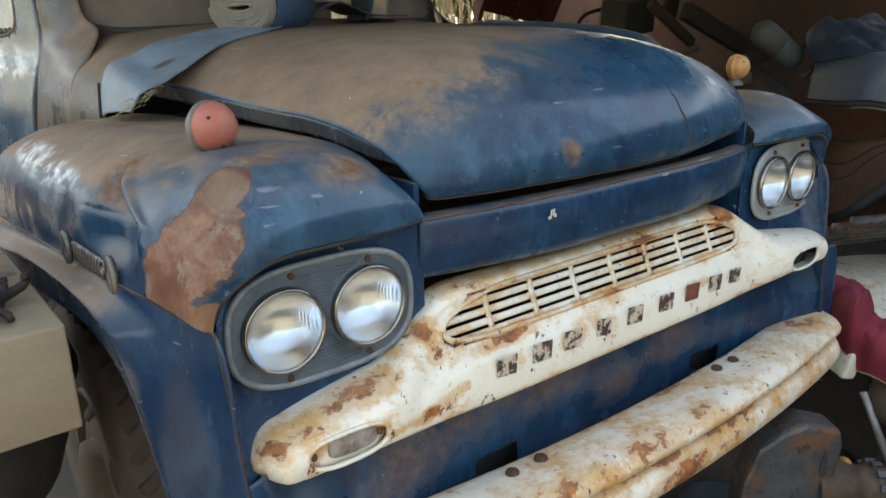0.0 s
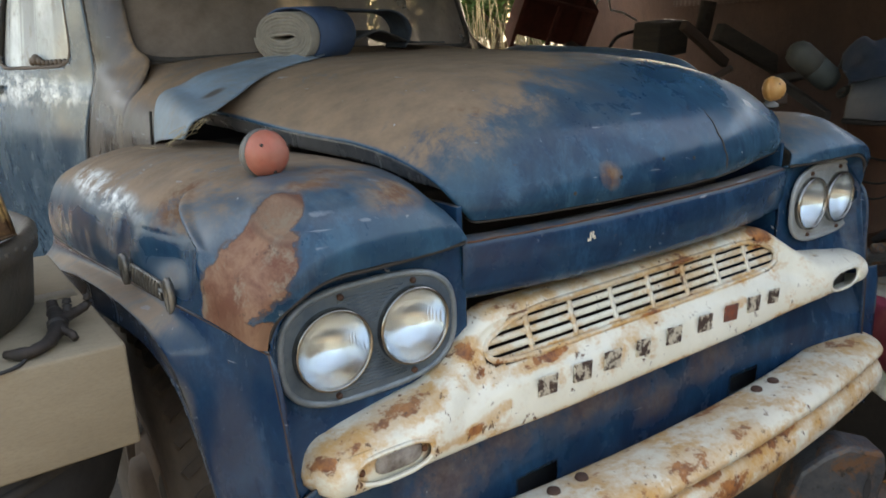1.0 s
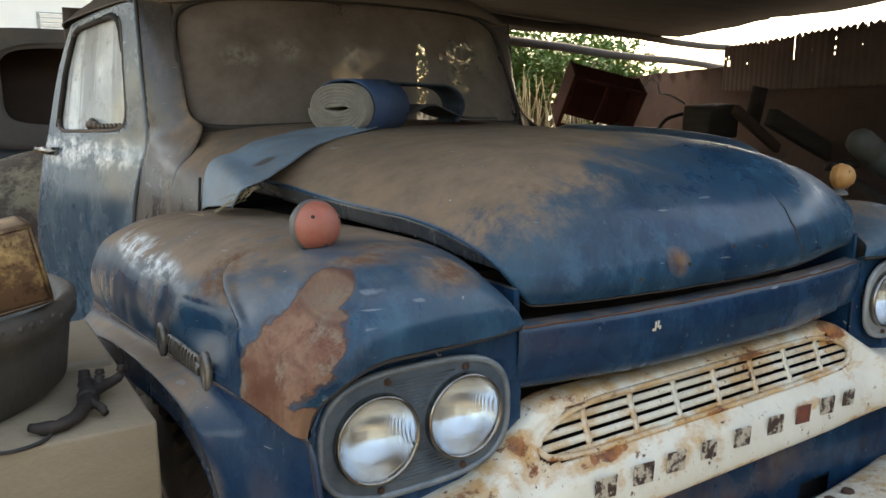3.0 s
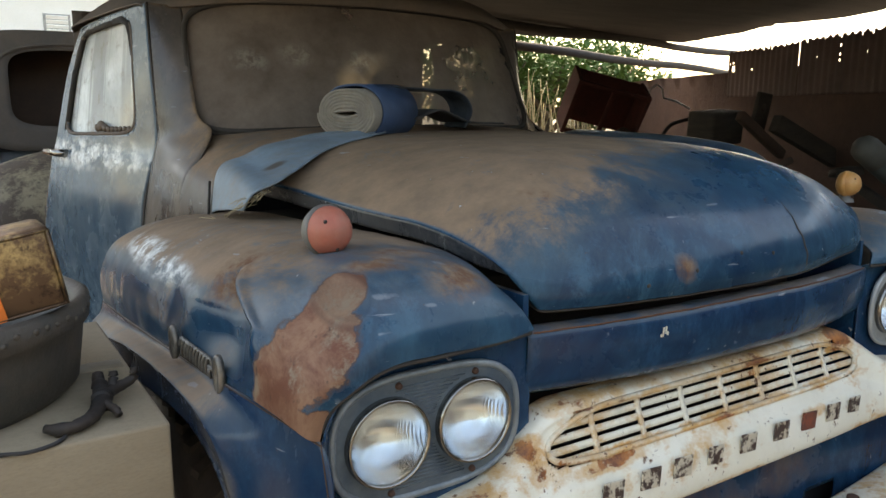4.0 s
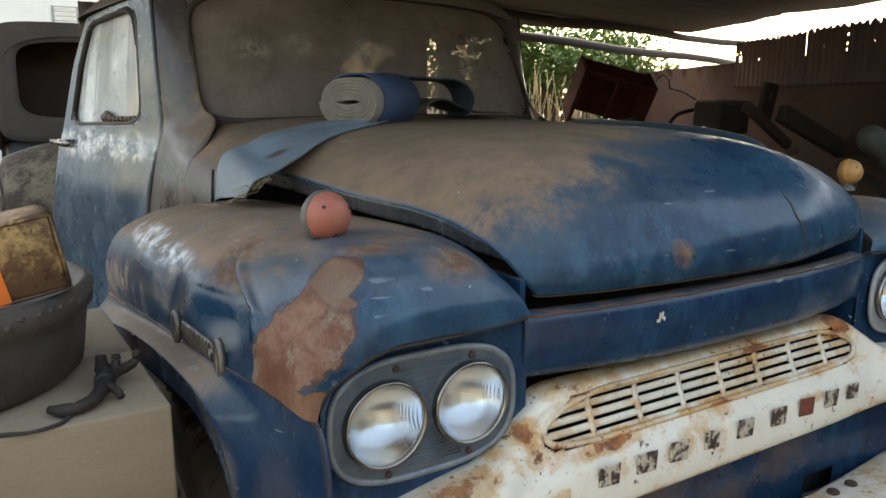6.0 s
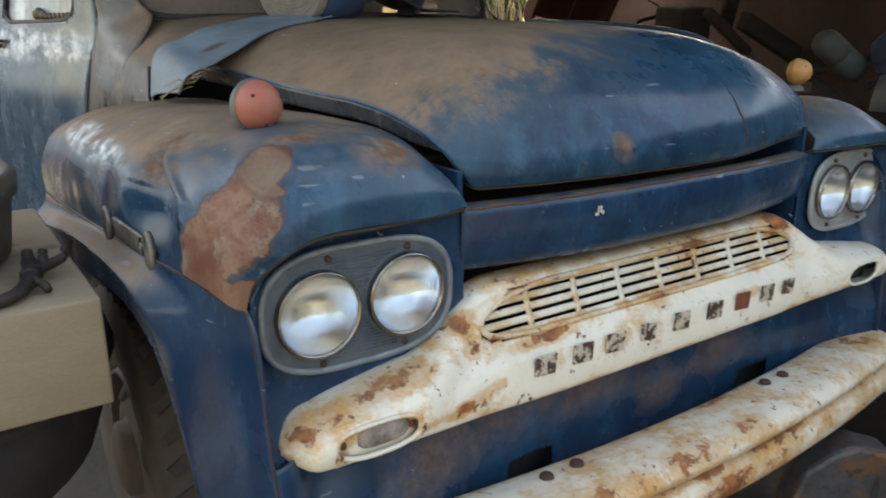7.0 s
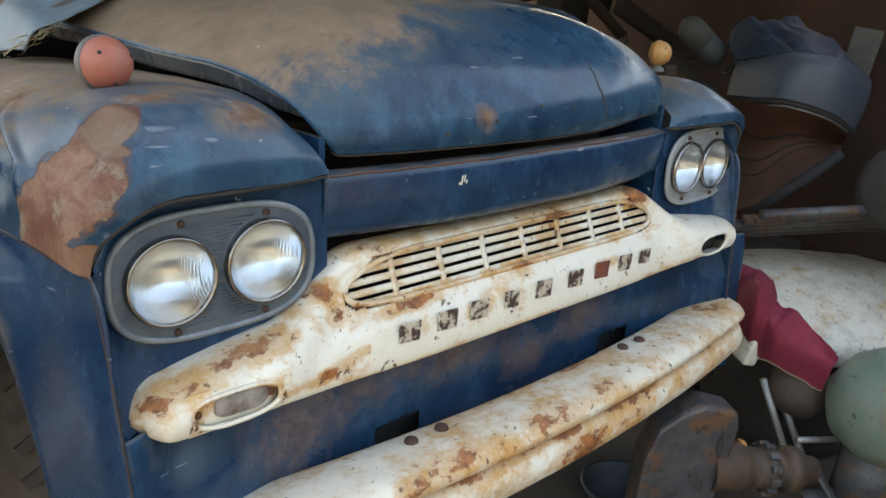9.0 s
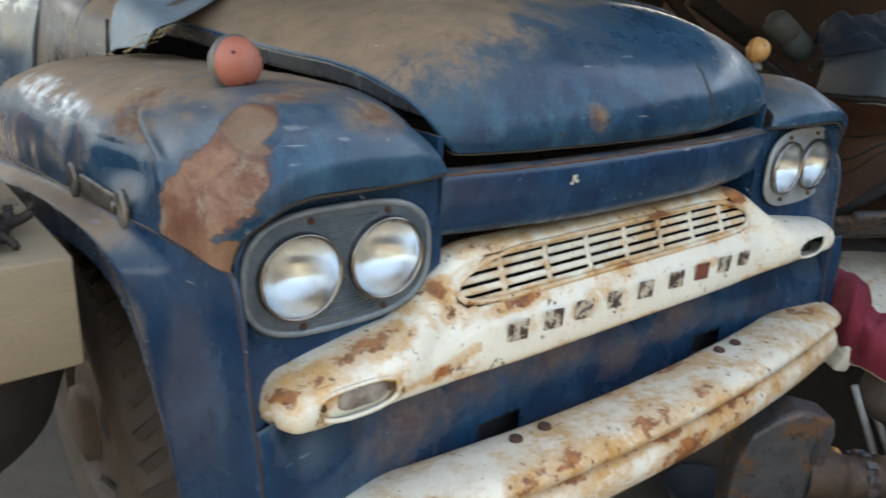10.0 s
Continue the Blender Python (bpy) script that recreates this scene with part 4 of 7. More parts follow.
# Black sheet gives the bracket slots their shade.
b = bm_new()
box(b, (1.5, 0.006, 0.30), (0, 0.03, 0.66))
part("backing", b, M_BLACK, skirt, "black sheet standing in for shade behind the bracket slots", smooth=False)


# white grille bar
def bar_top(x):
    x = abs(x)
    if x < 0.44:
        return 1.089
    if x < 0.66:
        return 1.089 - 0.102 * smooth01((x - 0.44) / 0.22)
    if x < 0.84:
        return 0.987 - 0.027 * (x - 0.66) / 0.18
    return 0.96 - 0.045 * (1 - math.sqrt(max(0.0, 1 - ((x - 0.84) / 0.085) ** 2)))


def bar_bottom(x):
    x = abs(x)
    if x < 0.84:
        return 0.857 + 0.016 * smooth01((x - 0.3) / 0.5)
    return 0.873 + 0.035 * (1 - math.sqrt(max(0.0, 1 - ((x - 0.84) / 0.085) ** 2)))




def shift(x):
    """The bar sits a little to the near side."""
    return x - 0.020 - 0.012 * smooth01(x / 0.9) + 0.022 * smooth01((-x - 0.8) / 0.12)


BAR_PROFILE = [(0.0, 0.045), (0.0, 0.018), (0.02, 0.000), (0.075, -0.010), (0.14, -0.012), (0.30, -0.024), (0.46, -0.038), (0.54, -0.052), (0.62, -0.066), (0.78, -0.076), (0.92, -0.078), (0.985, -0.070), (1.0, -0.05), (1.0, 0.0)]
POD_PROFILE = [(0.0, 0.005), (0.0, -0.015), (0.03, -0.045), (0.10, -0.066), (0.20, -0.082), (0.32, -0.092), (0.44, -0.097), (0.54, -0.099), (0.64, -0.099), (0.78, -0.096), (0.90, -0.090), (0.97, -0.078), (1.0, -0.055), (1.0, -0.03)]


def bar_point(u, v):
    x = -0.922 + 1.844 * u
    a, c = cat(BAR_PROFILE, v), cat(POD_PROFILE, v)
    k = smooth01((abs(x) - 0.47) / 0.2)
    w, y = a[0] + (c[0] - a[0]) * k, a[1] + (c[1] - a[1]) * k
    tip = smooth01((abs(x) - 0.85) / 0.075)
    zt, zb = bar_top(x), bar_bottom(x)
    return Vector((shift(x), y + 0.05 * tip ** 2, zt + (zb - zt) * min(max(w, 0.0), 1.0)))


SLOT_TOP, SLOT_BOT = 1.073, 0.985


def slot_end(z):
    k = (z - SLOT_BOT) / (SLOT_TOP - SLOT_BOT)
    return 0.492 - 0.075 * smooth01((k - 0.35) / 0.65) ** 1.3 - 0.02 * smooth01(1 - k * 6)


def in_slot(p):
    return SLOT_BOT < p.z < SLOT_TOP and abs(p.x + 0.024) < slot_end(p.z) and p.y < 0.008


def in_pod_hole(p, grow=0.0):
    return abs(((abs(p.x + 0.026) - 0.742) * 0.96 + (p.z - 0.912) * 0.1) / (0.074 + grow)) ** 2.6 + abs((p.z - 0.912) / (0.026 + grow)) ** 2.6 < 1


b = bm_new()
sheet(b, bar_point, 300, 80, skip=lambda u, v: in_slot(bar_point(u, v)) or in_pod_hole(bar_point(u, v)))
grille = part("grille_bar", b, M_WHITE, truck, "white-painted grille bar with rust stains", thick=0.003)


def slot_y(z):
    k = (1.089 - z) / (1.089 - 0.857)
    return -0.010 - 0.028 * smooth01((k - 0.1) / 0.4)


# rim round the slotted insert
rim = []
for k in range(64):
    a = 2 * math.pi * k / 64
    cz = (SLOT_TOP + SLOT_BOT) / 2 + (SLOT_TOP - SLOT_BOT) / 2 * math.copysign(abs(math.sin(a)) ** 0.7, math.sin(a))
    cx = slot_end(cz) * math.copysign(min(1.0, abs(math.cos(a)) ** 0.18), math.cos(a))
    rim.append((cx - 0.024, slot_y(cz) - 0.001, cz))
b = bm_new()
tube(b, rim, 0.0062, 8, closed=True)
part("slot_rim", b, M_SLAT, grille, "rusty pressed rim of the slots")
SLATS = 5
for k in range(SLATS):
    z = SLOT_BOT + 0.006 + k * (SLOT_TOP - SLOT_BOT - 0.012) / (SLATS - 1)
    e = slot_end(z) - 0.004
    b = bm_new()
    h = 0.0062
    sheet(b, lambda u, v: Vector((-0.024 - e + 2 * e * u, slot_y(z + h * (v - 0.5) * 2) + 0.006, z + h * (v - 0.5) * 2)), 40, 2)
    part("slat", b, M_SLAT, grille, thick=0.004)
for k in range(7):
    x = -0.396 + k * 0.124
    b = bm_new()
    sheet(b, lambda u, v: Vector((x - 0.006 + 0.012 * u, slot_y(SLOT_BOT + (SLOT_TOP - SLOT_BOT) * v) + 0.0045, SLOT_BOT + (SLOT_TOP - SLOT_BOT) * v)), 1, 10)
    part("upright", b, M_SLAT, grille, thick=0.005)

# worn block letters of the maker's name, shown as plain dark blocks
LETTER_X = [-0.398, -0.300, -0.210, -0.112, -0.006, 0.108, 0.210, 0.305, 0.392]
for k, x in enumerate(LETTER_X):
    b = bm_new()
    w, h = (0.056, 0.045) if k not in (3, 8) else (0.048, 0.042)
    box(b, (w * 0.92, 0.004, h * 0.92), (x, -0.0775, 0.932), (0, 4, 0), 0.002)
    part("badge_block", b, M_LETTER_RED if k == 6 else M_LETTER, grille, "red worn badge block" if k == 6 else "dark worn badge block", smooth=False)

# parking lamps in the pods: the near one keeps its lens, the far one is an empty hole
for s in (-1, 1):
    b = bm_new()
    ring = []
    for k in range(40):
        a = 2 * math.pi * k / 40
        dx = 0.076 * math.copysign(abs(math.cos(a)) ** 0.77, math.cos(a))
        dz = 0.028 * math.copysign(abs(math.sin(a)) ** 0.77, math.sin(a))
        ring.append((-0.026 + s * (0.742 + dx), -0.0975 + 0.35 * max(0, dx - 0.02) * 0.2, 0.912 + dz - 0.1 * dx * 0))
    tube(b, ring, 0.0045, 6, closed=True)
    lamp = part("parking_lamp", b, M_WHITE, grille, "white rimmed parking lamp" if s < 0 else "empty rusty lamp hole")
    # Far side: a black sheet in the hole is coloured as its shade.
    b = bm_new()
    sheet(b, lambda u, v: Vector((-0.026 + s * (0.742 + 0.08 * (2 * u - 1)), -0.086 if s < 0 else -0.055, 0.912 + 0.036 * (2 * v - 1))), 4, 4)
    part("cup", b, M_WHITE if s < 0 else M_DARK, lamp, thick=0.003)
    if s < 0:
        b = bm_new()
        sheet(b, lambda u, v: Vector((-0.758 + 0.047 * (2 * u - 1), -0.089 - 0.008 * math.sin(u * math.pi) ** 0.5 * math.sin(v * math.pi) ** 0.5, 0.914 + 0.020 * (2 * v - 1) * math.sqrt(max(0.0, 1 - 0.85 * (2 * u - 1) ** 4)))), 20, 12)
        part("lens", b, plain("brown_smoky_lens", (0.13, 0.10, 0.085), (0.40, 0.36, 0.32), 26, 0.12), lamp, "smoky brown lens", thick=0.003)
        for x in (-0.832, -0.705):
            b = bm_new()
            lathe(b, [(0.0, 0.006), (0.005, 0.005), (0.007, 0.0)], Matrix.Translation((x, -0.088, 0.912)) @ FRONT, 10)
            part("screw", b, M_RUST, lamp)

# headlamps
lens_m = Mat("headlamp_glass", 0.02)
lens_m.colour((0.96, 0.98, 0.97))
lens_m.b.inputs["Transmission Weight"].default_value = 1.0
lens_m.b.inputs["IOR"].default_value = 1.10
film_ = lens_m.n.new("ShaderNodeBsdfDiffuse")
film_.inputs["Color"].default_value = (0.36, 0.36, 0.34, 1)
over = lens_m.n.new("ShaderNodeMixShader")
lens_m.l.new(lens_m.math("ADD", lens_m.math("MULTIPLY", lens_m.ramp(lens_m.noise(26, 8, 0.78, (1, 1, 0.7)), 0.44, 0.66), 0.26), 0.04), over.inputs[0])
lens_m.l.new(lens_m.b.outputs[0], over.inputs[1])
lens_m.l.new(film_.outputs[0], over.inputs[2])
lens_m.l.new(over.outputs[0], lens_m.n["Material Output"].inputs["Surface"])
M_LENS = lens_m.m
bowl_m = Mat("silvered_bowl", 0.02, 1.0)
bowl_m.colour(bowl_m.mix(bowl_m.ramp(bowl_m.noise(30, 7, 0.7), 0.42, 0.62), (0.86, 0.89, 0.92), (0.66, 0.68, 0.70)))
flute = bowl_m.n.new("ShaderNodeTexWave")
flute.inputs["Scale"].default_value = 85.0
flute.inputs["Distortion"].default_value = 0.6
bowl_m.l.new(bowl_m.co.outputs["Object"], flute.inputs["Vector"])
bowl_m.bump(bowl_m.math("ADD", flute.outputs["Fac"], bowl_m.math("MULTIPLY", bowl_m.noise(44, 6, 0.7, (1, 1, 1.6)), 2.2)), 1.0, 0.00026)
M_REFLECTOR = bowl_m.m
for s in (-1, 1):
    cx, cz, L, H = LAMP_X[s], LAMP_Z[s], 0.174 if s < 0 else 0.168, 0.103
    plate_m = M_BEZEL if s < 0 else M_FARBEZEL

    def on_plate(u, v):
        return Vector((cx + (2 * u - 1) * L, -0.004, cz + (2 * v - 1) * H))

    def off_plate(u, v):
        p = on_plate(u, v)
        if abs(2 * u - 1) ** 3.2 + abs(2 * v - 1) ** 2.8 > 1:
            return True
        return any(math.hypot(p.x - cx - d, p.z - cz - e) < 0.0705 for d, e in LAMP_PAIR[s])
    b = bm_new()
    sheet(b, on_plate, 120, 76, skip=off_plate)
    bezel = part("headlamp_bezel", b, plate_m, truck, "grey oval plate with a pair of round headlamps" if s < 0 else "pale grey oval plate with a pair of round headlamps", thick=0.006)
    b = bm_new()
    loop = []
    for k in range(80):
        a = 2 * math.pi * k / 80
        loop.append((cx + L * math.copysign(abs(math.cos(a)) ** (2 / 3.2), math.cos(a)), -0.005, cz + H * math.copysign(abs(math.sin(a)) ** (2 / 2.8), math.sin(a))))
    tube(b, loop, 0.0065, 8, closed=True)
    part("rim", b, M_BEZELRIM if s < 0 else plate_m, bezel, "raised pale worn rim of the plate")
    for k in range(29):  # ribs of the plate, broken by the lamps
        z = cz - 0.084 + 0.006 * k
        xs = [i / 60 for i in range(-30, 31) if all(math.hypot(i / 60 * 0.13 - d, z - cz - e) > 0.079 for d, e in LAMP_PAIR[s])]
        runs, run = [], []
        for q in xs:
            if run and q - run[-1] > 0.02:
                runs.append(run)
                run = []
            run.append(q)
        runs.append(run)
        for run in runs:
            if len(run) < 6:
                continue
            b = bm_new()
            tube(b, [(cx + run[0] * 0.13, -0.007, z), (cx + run[-1] * 0.13, -0.007, z)], 0.0017, 5)
            part("rib", b, plate_m, bezel)
    for dx, dz in LAMP_PAIR[s]:
        at = Matrix.Translation((cx + dx, -0.010, cz + dz)) @ FRONT
        b = bm_new()
        lathe(b, [(0.0735, -0.006), (0.0735, 0.006), (0.0720, 0.011), (0.0690, 0.012), (0.0665, 0.008), (0.0665, -0.004)], at, 56)
        lamp = part("headlamp", b, M_CHROME, bezel, "dull chrome ring of a round headlamp")
        b = bm_new()
        lathe(b, [(0.0, -0.052), (0.02, -0.049), (0.045, -0.033), (0.058, -0.015), (0.067, 0.004)], at, 40)
        part("reflector", b, M_REFLECTOR, lamp, "silvered bowl")
        b = bm_new()
        lathe(b, [(0.0, 0.020), (0.018, 0.0192), (0.036, 0.0165), (0.052, 0.012), (0.062, 0.0065), (0.067, 0.003)], at, 40)
        lens = part("lens", b, M_LENS, lamp, "fluted clear glass lens", thick=0.003)
        lens.visible_shadow = False
    for dx, dz in ((0.075, -0.088), (-0.080, -0.086), (0.06, 0.088), (-0.085, 0.086)):
        b = bm_new()
        lathe(b, [(0.0, 0.005), (0.003, 0.005), (0.0055, 0.003), (0.006, -0.002)], Matrix.Translation((cx + s * dx, -0.009, cz + dz)) @ FRONT, 10)
        part("screw", b, M_BOLT, bezel)

# bumper
BUMPER = [(0.150, 0.690), (0.105, 0.702), (0.055, 0.706), (0.018, 0.702), (-0.004, 0.686), (-0.004, 0.668), (0.010, 0.655), (0.016, 0.648), (0.004, 0.640), (-0.010, 0.618), (-0.012, 0.592), (0.000, 0.566), (0.024, 0.552), (0.06, 0.548)]


def bumper_point(u, v):
    t = 2 * u - 1
    x = (0.965 if t < 0 else 0.935) * math.copysign(1 - (1 - abs(t)) ** 1.15, t)
    y0 = -0.225 + 0.075 * (abs(x) / 0.9) ** 2
    end = smooth01((abs(x) - (0.86 if x < 0 else 0.83)) / 0.105)
    dy, z = cat(BUMPER, v)
    y = y0 + dy * (1 - 0.35 * end) + 0.10 * end ** 2
    zc = 0.628
    return Vector((x, y, zc + (z - zc) * (1 - 0.15 * end)))


b = bm_new()
sheet(b, bumper_point, 120, 60)
bumper = part("bumper", b, M_BUMPER, truck, "white-painted steel bumper, rust breaking through", thick=0.005)
for s in (-1, 1):
    for x in ((0.326, 0.406) if s < 0 else (0.306, 0.380)):
        b = bm_new()
        lathe(b, [(0.0, 0.0045), (0.009, 0.0042), (0.0135, 0.002), (0.0150, -0.004)], Matrix.Translation((s * x, -0.105, 0.709)), 14)
        part("bolt", b, M_BOLT, bumper, "rusty round bolt head")
    b = bm_new()
    box(b, (0.06, 0.5, 0.10), (s * 0.38, 0.16, 0.570), (0, 0, 0), 0.005)
    part("frame_horn", b, M_BLACK, bumper, "black chassis rail")

# wheels
for s in (-1, 1):
    at = Matrix.Translation((s * 0.885, 0.80, 0.475)) @ Euler((0, radians(-90 * -s), 0)).to_matrix().to_4x4()
    b = bm_new()
    lathe(b, [(0.225, -0.10), (0.30, -0.118), (0.40, -0.12), (0.45, -0.105), (0.472, -0.07), (0.475, 0.0), (0.472, 0.07), (0.45, 0.105), (0.40, 0.12), (0.30, 0.118), (0.245, 0.108), (0.225, 0.095)], at, 64)
    wheel = part("wheel", b, M_TYRE, truck, "dusty truck wheel with a lugged tyre")
    for k in range(44):
        a = 2 * math.pi * k / 44
        for side in (-1, 1):
            b2 = bm_new()
            box(b2, (0.026, 0.022, 0.085), (0, 0, 0))
            m = at @ Matrix.Rotation(a + side * 0.03, 4, "Z") @ Matrix.Translation((0.462, 0, side * 0.072)) @ Matrix.Rotation(side * 0.5, 4, "X")
            bmesh.ops.transform(b2, matrix=m, verts=b2.verts)
            me = bpy.data.meshes.new("lug")
            b2.to_mesh(me)
            b2.free()
            me.materials.append(M_TYRE)
            lug = new("lug", me)
            lug.parent = wheel
    b = bm_new()
    lathe(b, [(0.232, 0.098), (0.226, 0.110), (0.216, 0.108), (0.212, 0.080), (0.205, 0.060), (0.19, 0.072), (0.15, 0.100), (0.11, 0.106), (0.10, 0.10), (0.095, 0.13), (0.06, 0.145), (0.0, 0.148)], at, 48)
    rim_ob = part("rim", b, M_RIM, wheel, "dull brown pressed steel rim")
    # No openings are cut: black discs paint the shade of the rim slots.
    for k in range(4):
        a = 2 * math.pi * k / 4 + 0.44
        b = bm_new()
        lathe(b, [(0.0, 0.0), (0.034, 0.0), (0.038, -0.006)], at @ Matrix.Rotation(a, 4, "Z") @ Matrix.Translation((0.168, 0, 0.0955)) @ Matrix.Rotation(radians(33), 4, "Y") @ Matrix.Diagonal((0.72, 1.5, 1, 1)) , 16)
        part("hand_hole_disc", b, M_BLACK, rim_ob, "black disc standing in for a shaded slot in the rim")

# cab: cowl, pillars, door, roof, glass
COWL = [
    [(0.0, 1.15, 1.535), (0.3, 1.15, 1.53), (0.55, 1.15, 1.51), (0.70, 1.15, 1.45), (0.765, 1.12, 1.36), (0.775, 1.10, 1.15), (0.775, 1.10, 0.7)],
    [(0.0, 1.30, 1.555), (0.3, 1.31, 1.55), (0.55, 1.34, 1.53), (0.71, 1.38, 1.48), (0.785, 1.40, 1.38), (0.80, 1.40, 1.15), (0.80, 1.40, 0.7)],
    [(0.0, 1.40, 1.560), (0.3, 1.42, 1.555), (0.56, 1.50, 1.54), (0.715, 1.60, 1.51), (0.785, 1.70, 1.42), (0.835, 1.74, 1.2), (0.835, 1.74, 0.7)],
]
cowl_fn = net(COWL)
b = bm_new()


def cowl_point(u, v):
    w = 2 * v - 1
    p = cowl_fn(u, abs(w))
    return Vector((math.copysign(p.x, w), p.y, p.z))


sheet(b, cowl_point, 12, 80)
cab = part("cab", b, M_COWL, truck, "dust-covered blue cab with a brown roof", thick=0.004)

# windshield surround and glass
WS_LOW = [(0.0, 1.405, 1.562), (0.3, 1.425, 1.558), (0.55, 1.48, 1.548), (0.695, 1.56, 1.545)]
WS_TOP = [(0.0, 1.63, 1.985), (0.3, 1.65, 1.98), (0.52, 1.69, 1.97), (0.675, 1.745, 1.945)]
DOOR_FRONT = [(0.835, 1.745, 0.70), (0.833, 1.745, 1.20), (0.80, 1.72, 1.40), (0.772, 1.705, 1.51), (0.772, 1.735, 1.75), (0.770, 1.77, 1.965)]
DOOR_REAR = [(1.06, 2.80, 0.70), (1.05, 2.79, 1.10), (1.01, 2.73, 1.38), (0.985, 2.70, 1.48), (0.925, 2.66, 1.75), (0.862, 2.62, 1.945)]


def ws_point(u, v, grow=0.0):
    w = 2 * u - 1
    w = max(-1, min(1, w))
    a, c = cat(WS_LOW, abs(w)), cat(WS_TOP, abs(w))
    p = Vector(a).lerp(Vector(c), v)
    return Vector((math.copysign(p.x, w), p.y, p.z))


def rounded(u, v, m=0.0):
    """Inside the rounded outline of the windshield."""
    x, y = abs(2 * u - 1), abs(2 * v - 1)
    return x ** 9 + y ** 5 < 0.86 - m


b = bm_new()
sheet(b, lambda u, v: ws_point(u, -0.03 + 1.06 * v) + Vector((0, 0, 0)), 120, 60, skip=lambda u, v: rounded(u, v))
part("windshield_frame", b, M_CABTOP, cab, "brown dusty windshield surround", thick=0.006)
b = bm_new()
loop = []
for k in range(96):
    a = 2 * math.pi * k / 96
    x = math.copysign((abs(math.cos(a)) ** 2 * 0.86) ** (1 / 9), math.cos(a))
    y = math.copysign((abs(math.sin(a)) ** 2 * 0.86) ** (1 / 5), math.sin(a))
    loop.append(ws_point((x + 1) / 2, -0.03 + 1.06 * (y + 1) / 2) + Vector((0, -0.006, 0)))
tube(b, loop, 0.010, 6, closed=True)
part("gasket", b, M_RUBBER, cab, "dark rubber gasket")
b = bm_new()
sheet(b, lambda u, v: ws_point(u, v) + Vector((0, 0.004, 0)), 24, 8)
ws = part("windshield", b, M_WS, cab, "windshield brown with dust")
ws.visible_shadow = False

for s in (-1, 1):
    # the cowl side runs up into the pillar in one sweep
    near = [(0.835, 1.742, 0.70), (0.834, 1.742, 1.15), (0.806, 1.718, 1.38), (0.786, 1.704, 1.475), (0.774, 1.701, 1.53), (0.773, 1.711, 1.60), (0.772, 1.731, 1.75), (0.770, 1.77, 1.965)]
    front = [(0.803, 1.36, 0.70), (0.803, 1.36, 1.15), (0.788, 1.37, 1.38), (0.725, 1.37, 1.482), (0.672, 1.455, 1.548), (0.688, 1.550, 1.60), (0.682, 1.635, 1.75), (0.670, 1.745, 1.955)]

    def cowl_side(u, v):
        p = Vector(cat(near, v)).lerp(Vector(cat(front, v)), u)
        p.x += 0.003 - 0.010 * u ** 4 + 0.003 * math.sin(u * math.pi)
        p.y -= 0.004 * math.sin(u * math.pi)
        return Vector((s * p.x, p.y, p.z))
    b = bm_new()
    sheet(b, cowl_side, 14, 60)
    part("pillar", b, M_COWL, cab, "brown dusty pillar running down into the cowl", thick=0.005)
    # door with a window
    b = bm_new()

    def door_point(u, v, out=0.0):
        a, c = Vector(cat(DOOR_FRONT, v)), Vector(cat(DOOR_REAR, v))
        p = a.lerp(c, 0.012 + 0.976 * u)
        p.x += 0.016 * math.sin(u * math.pi) + out
        return Vector((s * p.x, p.y, p.z))

    def in_window(u, v, g=0.0):
        x, y = (u - 0.52) / (0.37 + g), (v - 0.79) / (0.165 + g * 0.6)
        return abs(x) ** 7 + abs(y) ** 7 < 1
    sheet(b, door_point, 70, 80, skip=in_window)
    door = part("door", b, M_CAB, cab, "blue cab door with flaking pale paint along its belt", thick=0.012)
    b = bm_new()
    loop = []
    for k in range(60):
        a = 2 * math.pi * k / 60
        x = math.copysign((abs(math.cos(a)) ** 2) ** (1 / 7), math.cos(a))
        y = math.copysign((abs(math.sin(a)) ** 2) ** (1 / 7), math.sin(a))
        loop.append(door_point(0.52 + 0.37 * x, 0.79 + 0.165 * y, 0.002))
    tube(b, loop, 0.008, 6, closed=True)
    part("window_gasket", b, M_CABTOP, door, "dusty brown window rubber")
    b = bm_new()
    tube(b, [door_point(0.885, 0.64, 0.0), door_point(0.888, 0.80, 0.0), door_point(0.875, 0.935, 0.0), door_point(0.80, 0.953, 0.0), door_point(0.5, 0.955, 0.0), door_point(0.30, 0.955, 0.0)], 0.011, 6)
    part("window_gasket", b, M_RUBBER, door, "black window rubber")
    b = bm_new()
    tube(b, [door_point(0.36, 0.957, 0.004), door_point(0.25, 0.955, 0.004), door_point(0.185, 0.935, 0.004), door_point(0.165, 0.90, 0.003), door_point(0.16, 0.84, 0.0)], [0.010, 0.013, 0.013, 0.012, 0.009], 6)
    part("rubber_strip", b, M_BLACK, door, "loose black rubber strip")
    b = bm_new()
    for k in range(9):
        c = door_point(0.50 - 0.036 * k, 0.640 + 0.010 * math.exp(-((k - 1) / 1.2) ** 2), 0.002)
        bmesh.ops.create_icosphere(b, subdivisions=2, radius=0.014 + 0.012 * math.exp(-((k - 1) / 1.2) ** 2), matrix=Matrix.Translation(c) @ Matrix.Diagonal((0.6, 1.5, 0.8, 1)))
    part("dirt_ledge", b, M_CABTOP, door, "brown dirt gathered on the window ledge")
    b = bm_new()
    sheet(b, lambda u, v: door_point(0.14 + 0.76 * u, 0.61 + 0.36 * v, -0.012), 8, 8)
    pane = part("window_pane", b, M_SIDEGLASS, door, "hazy side window with reflections painted in")
    pane.visible_shadow = False
    b = bm_new()
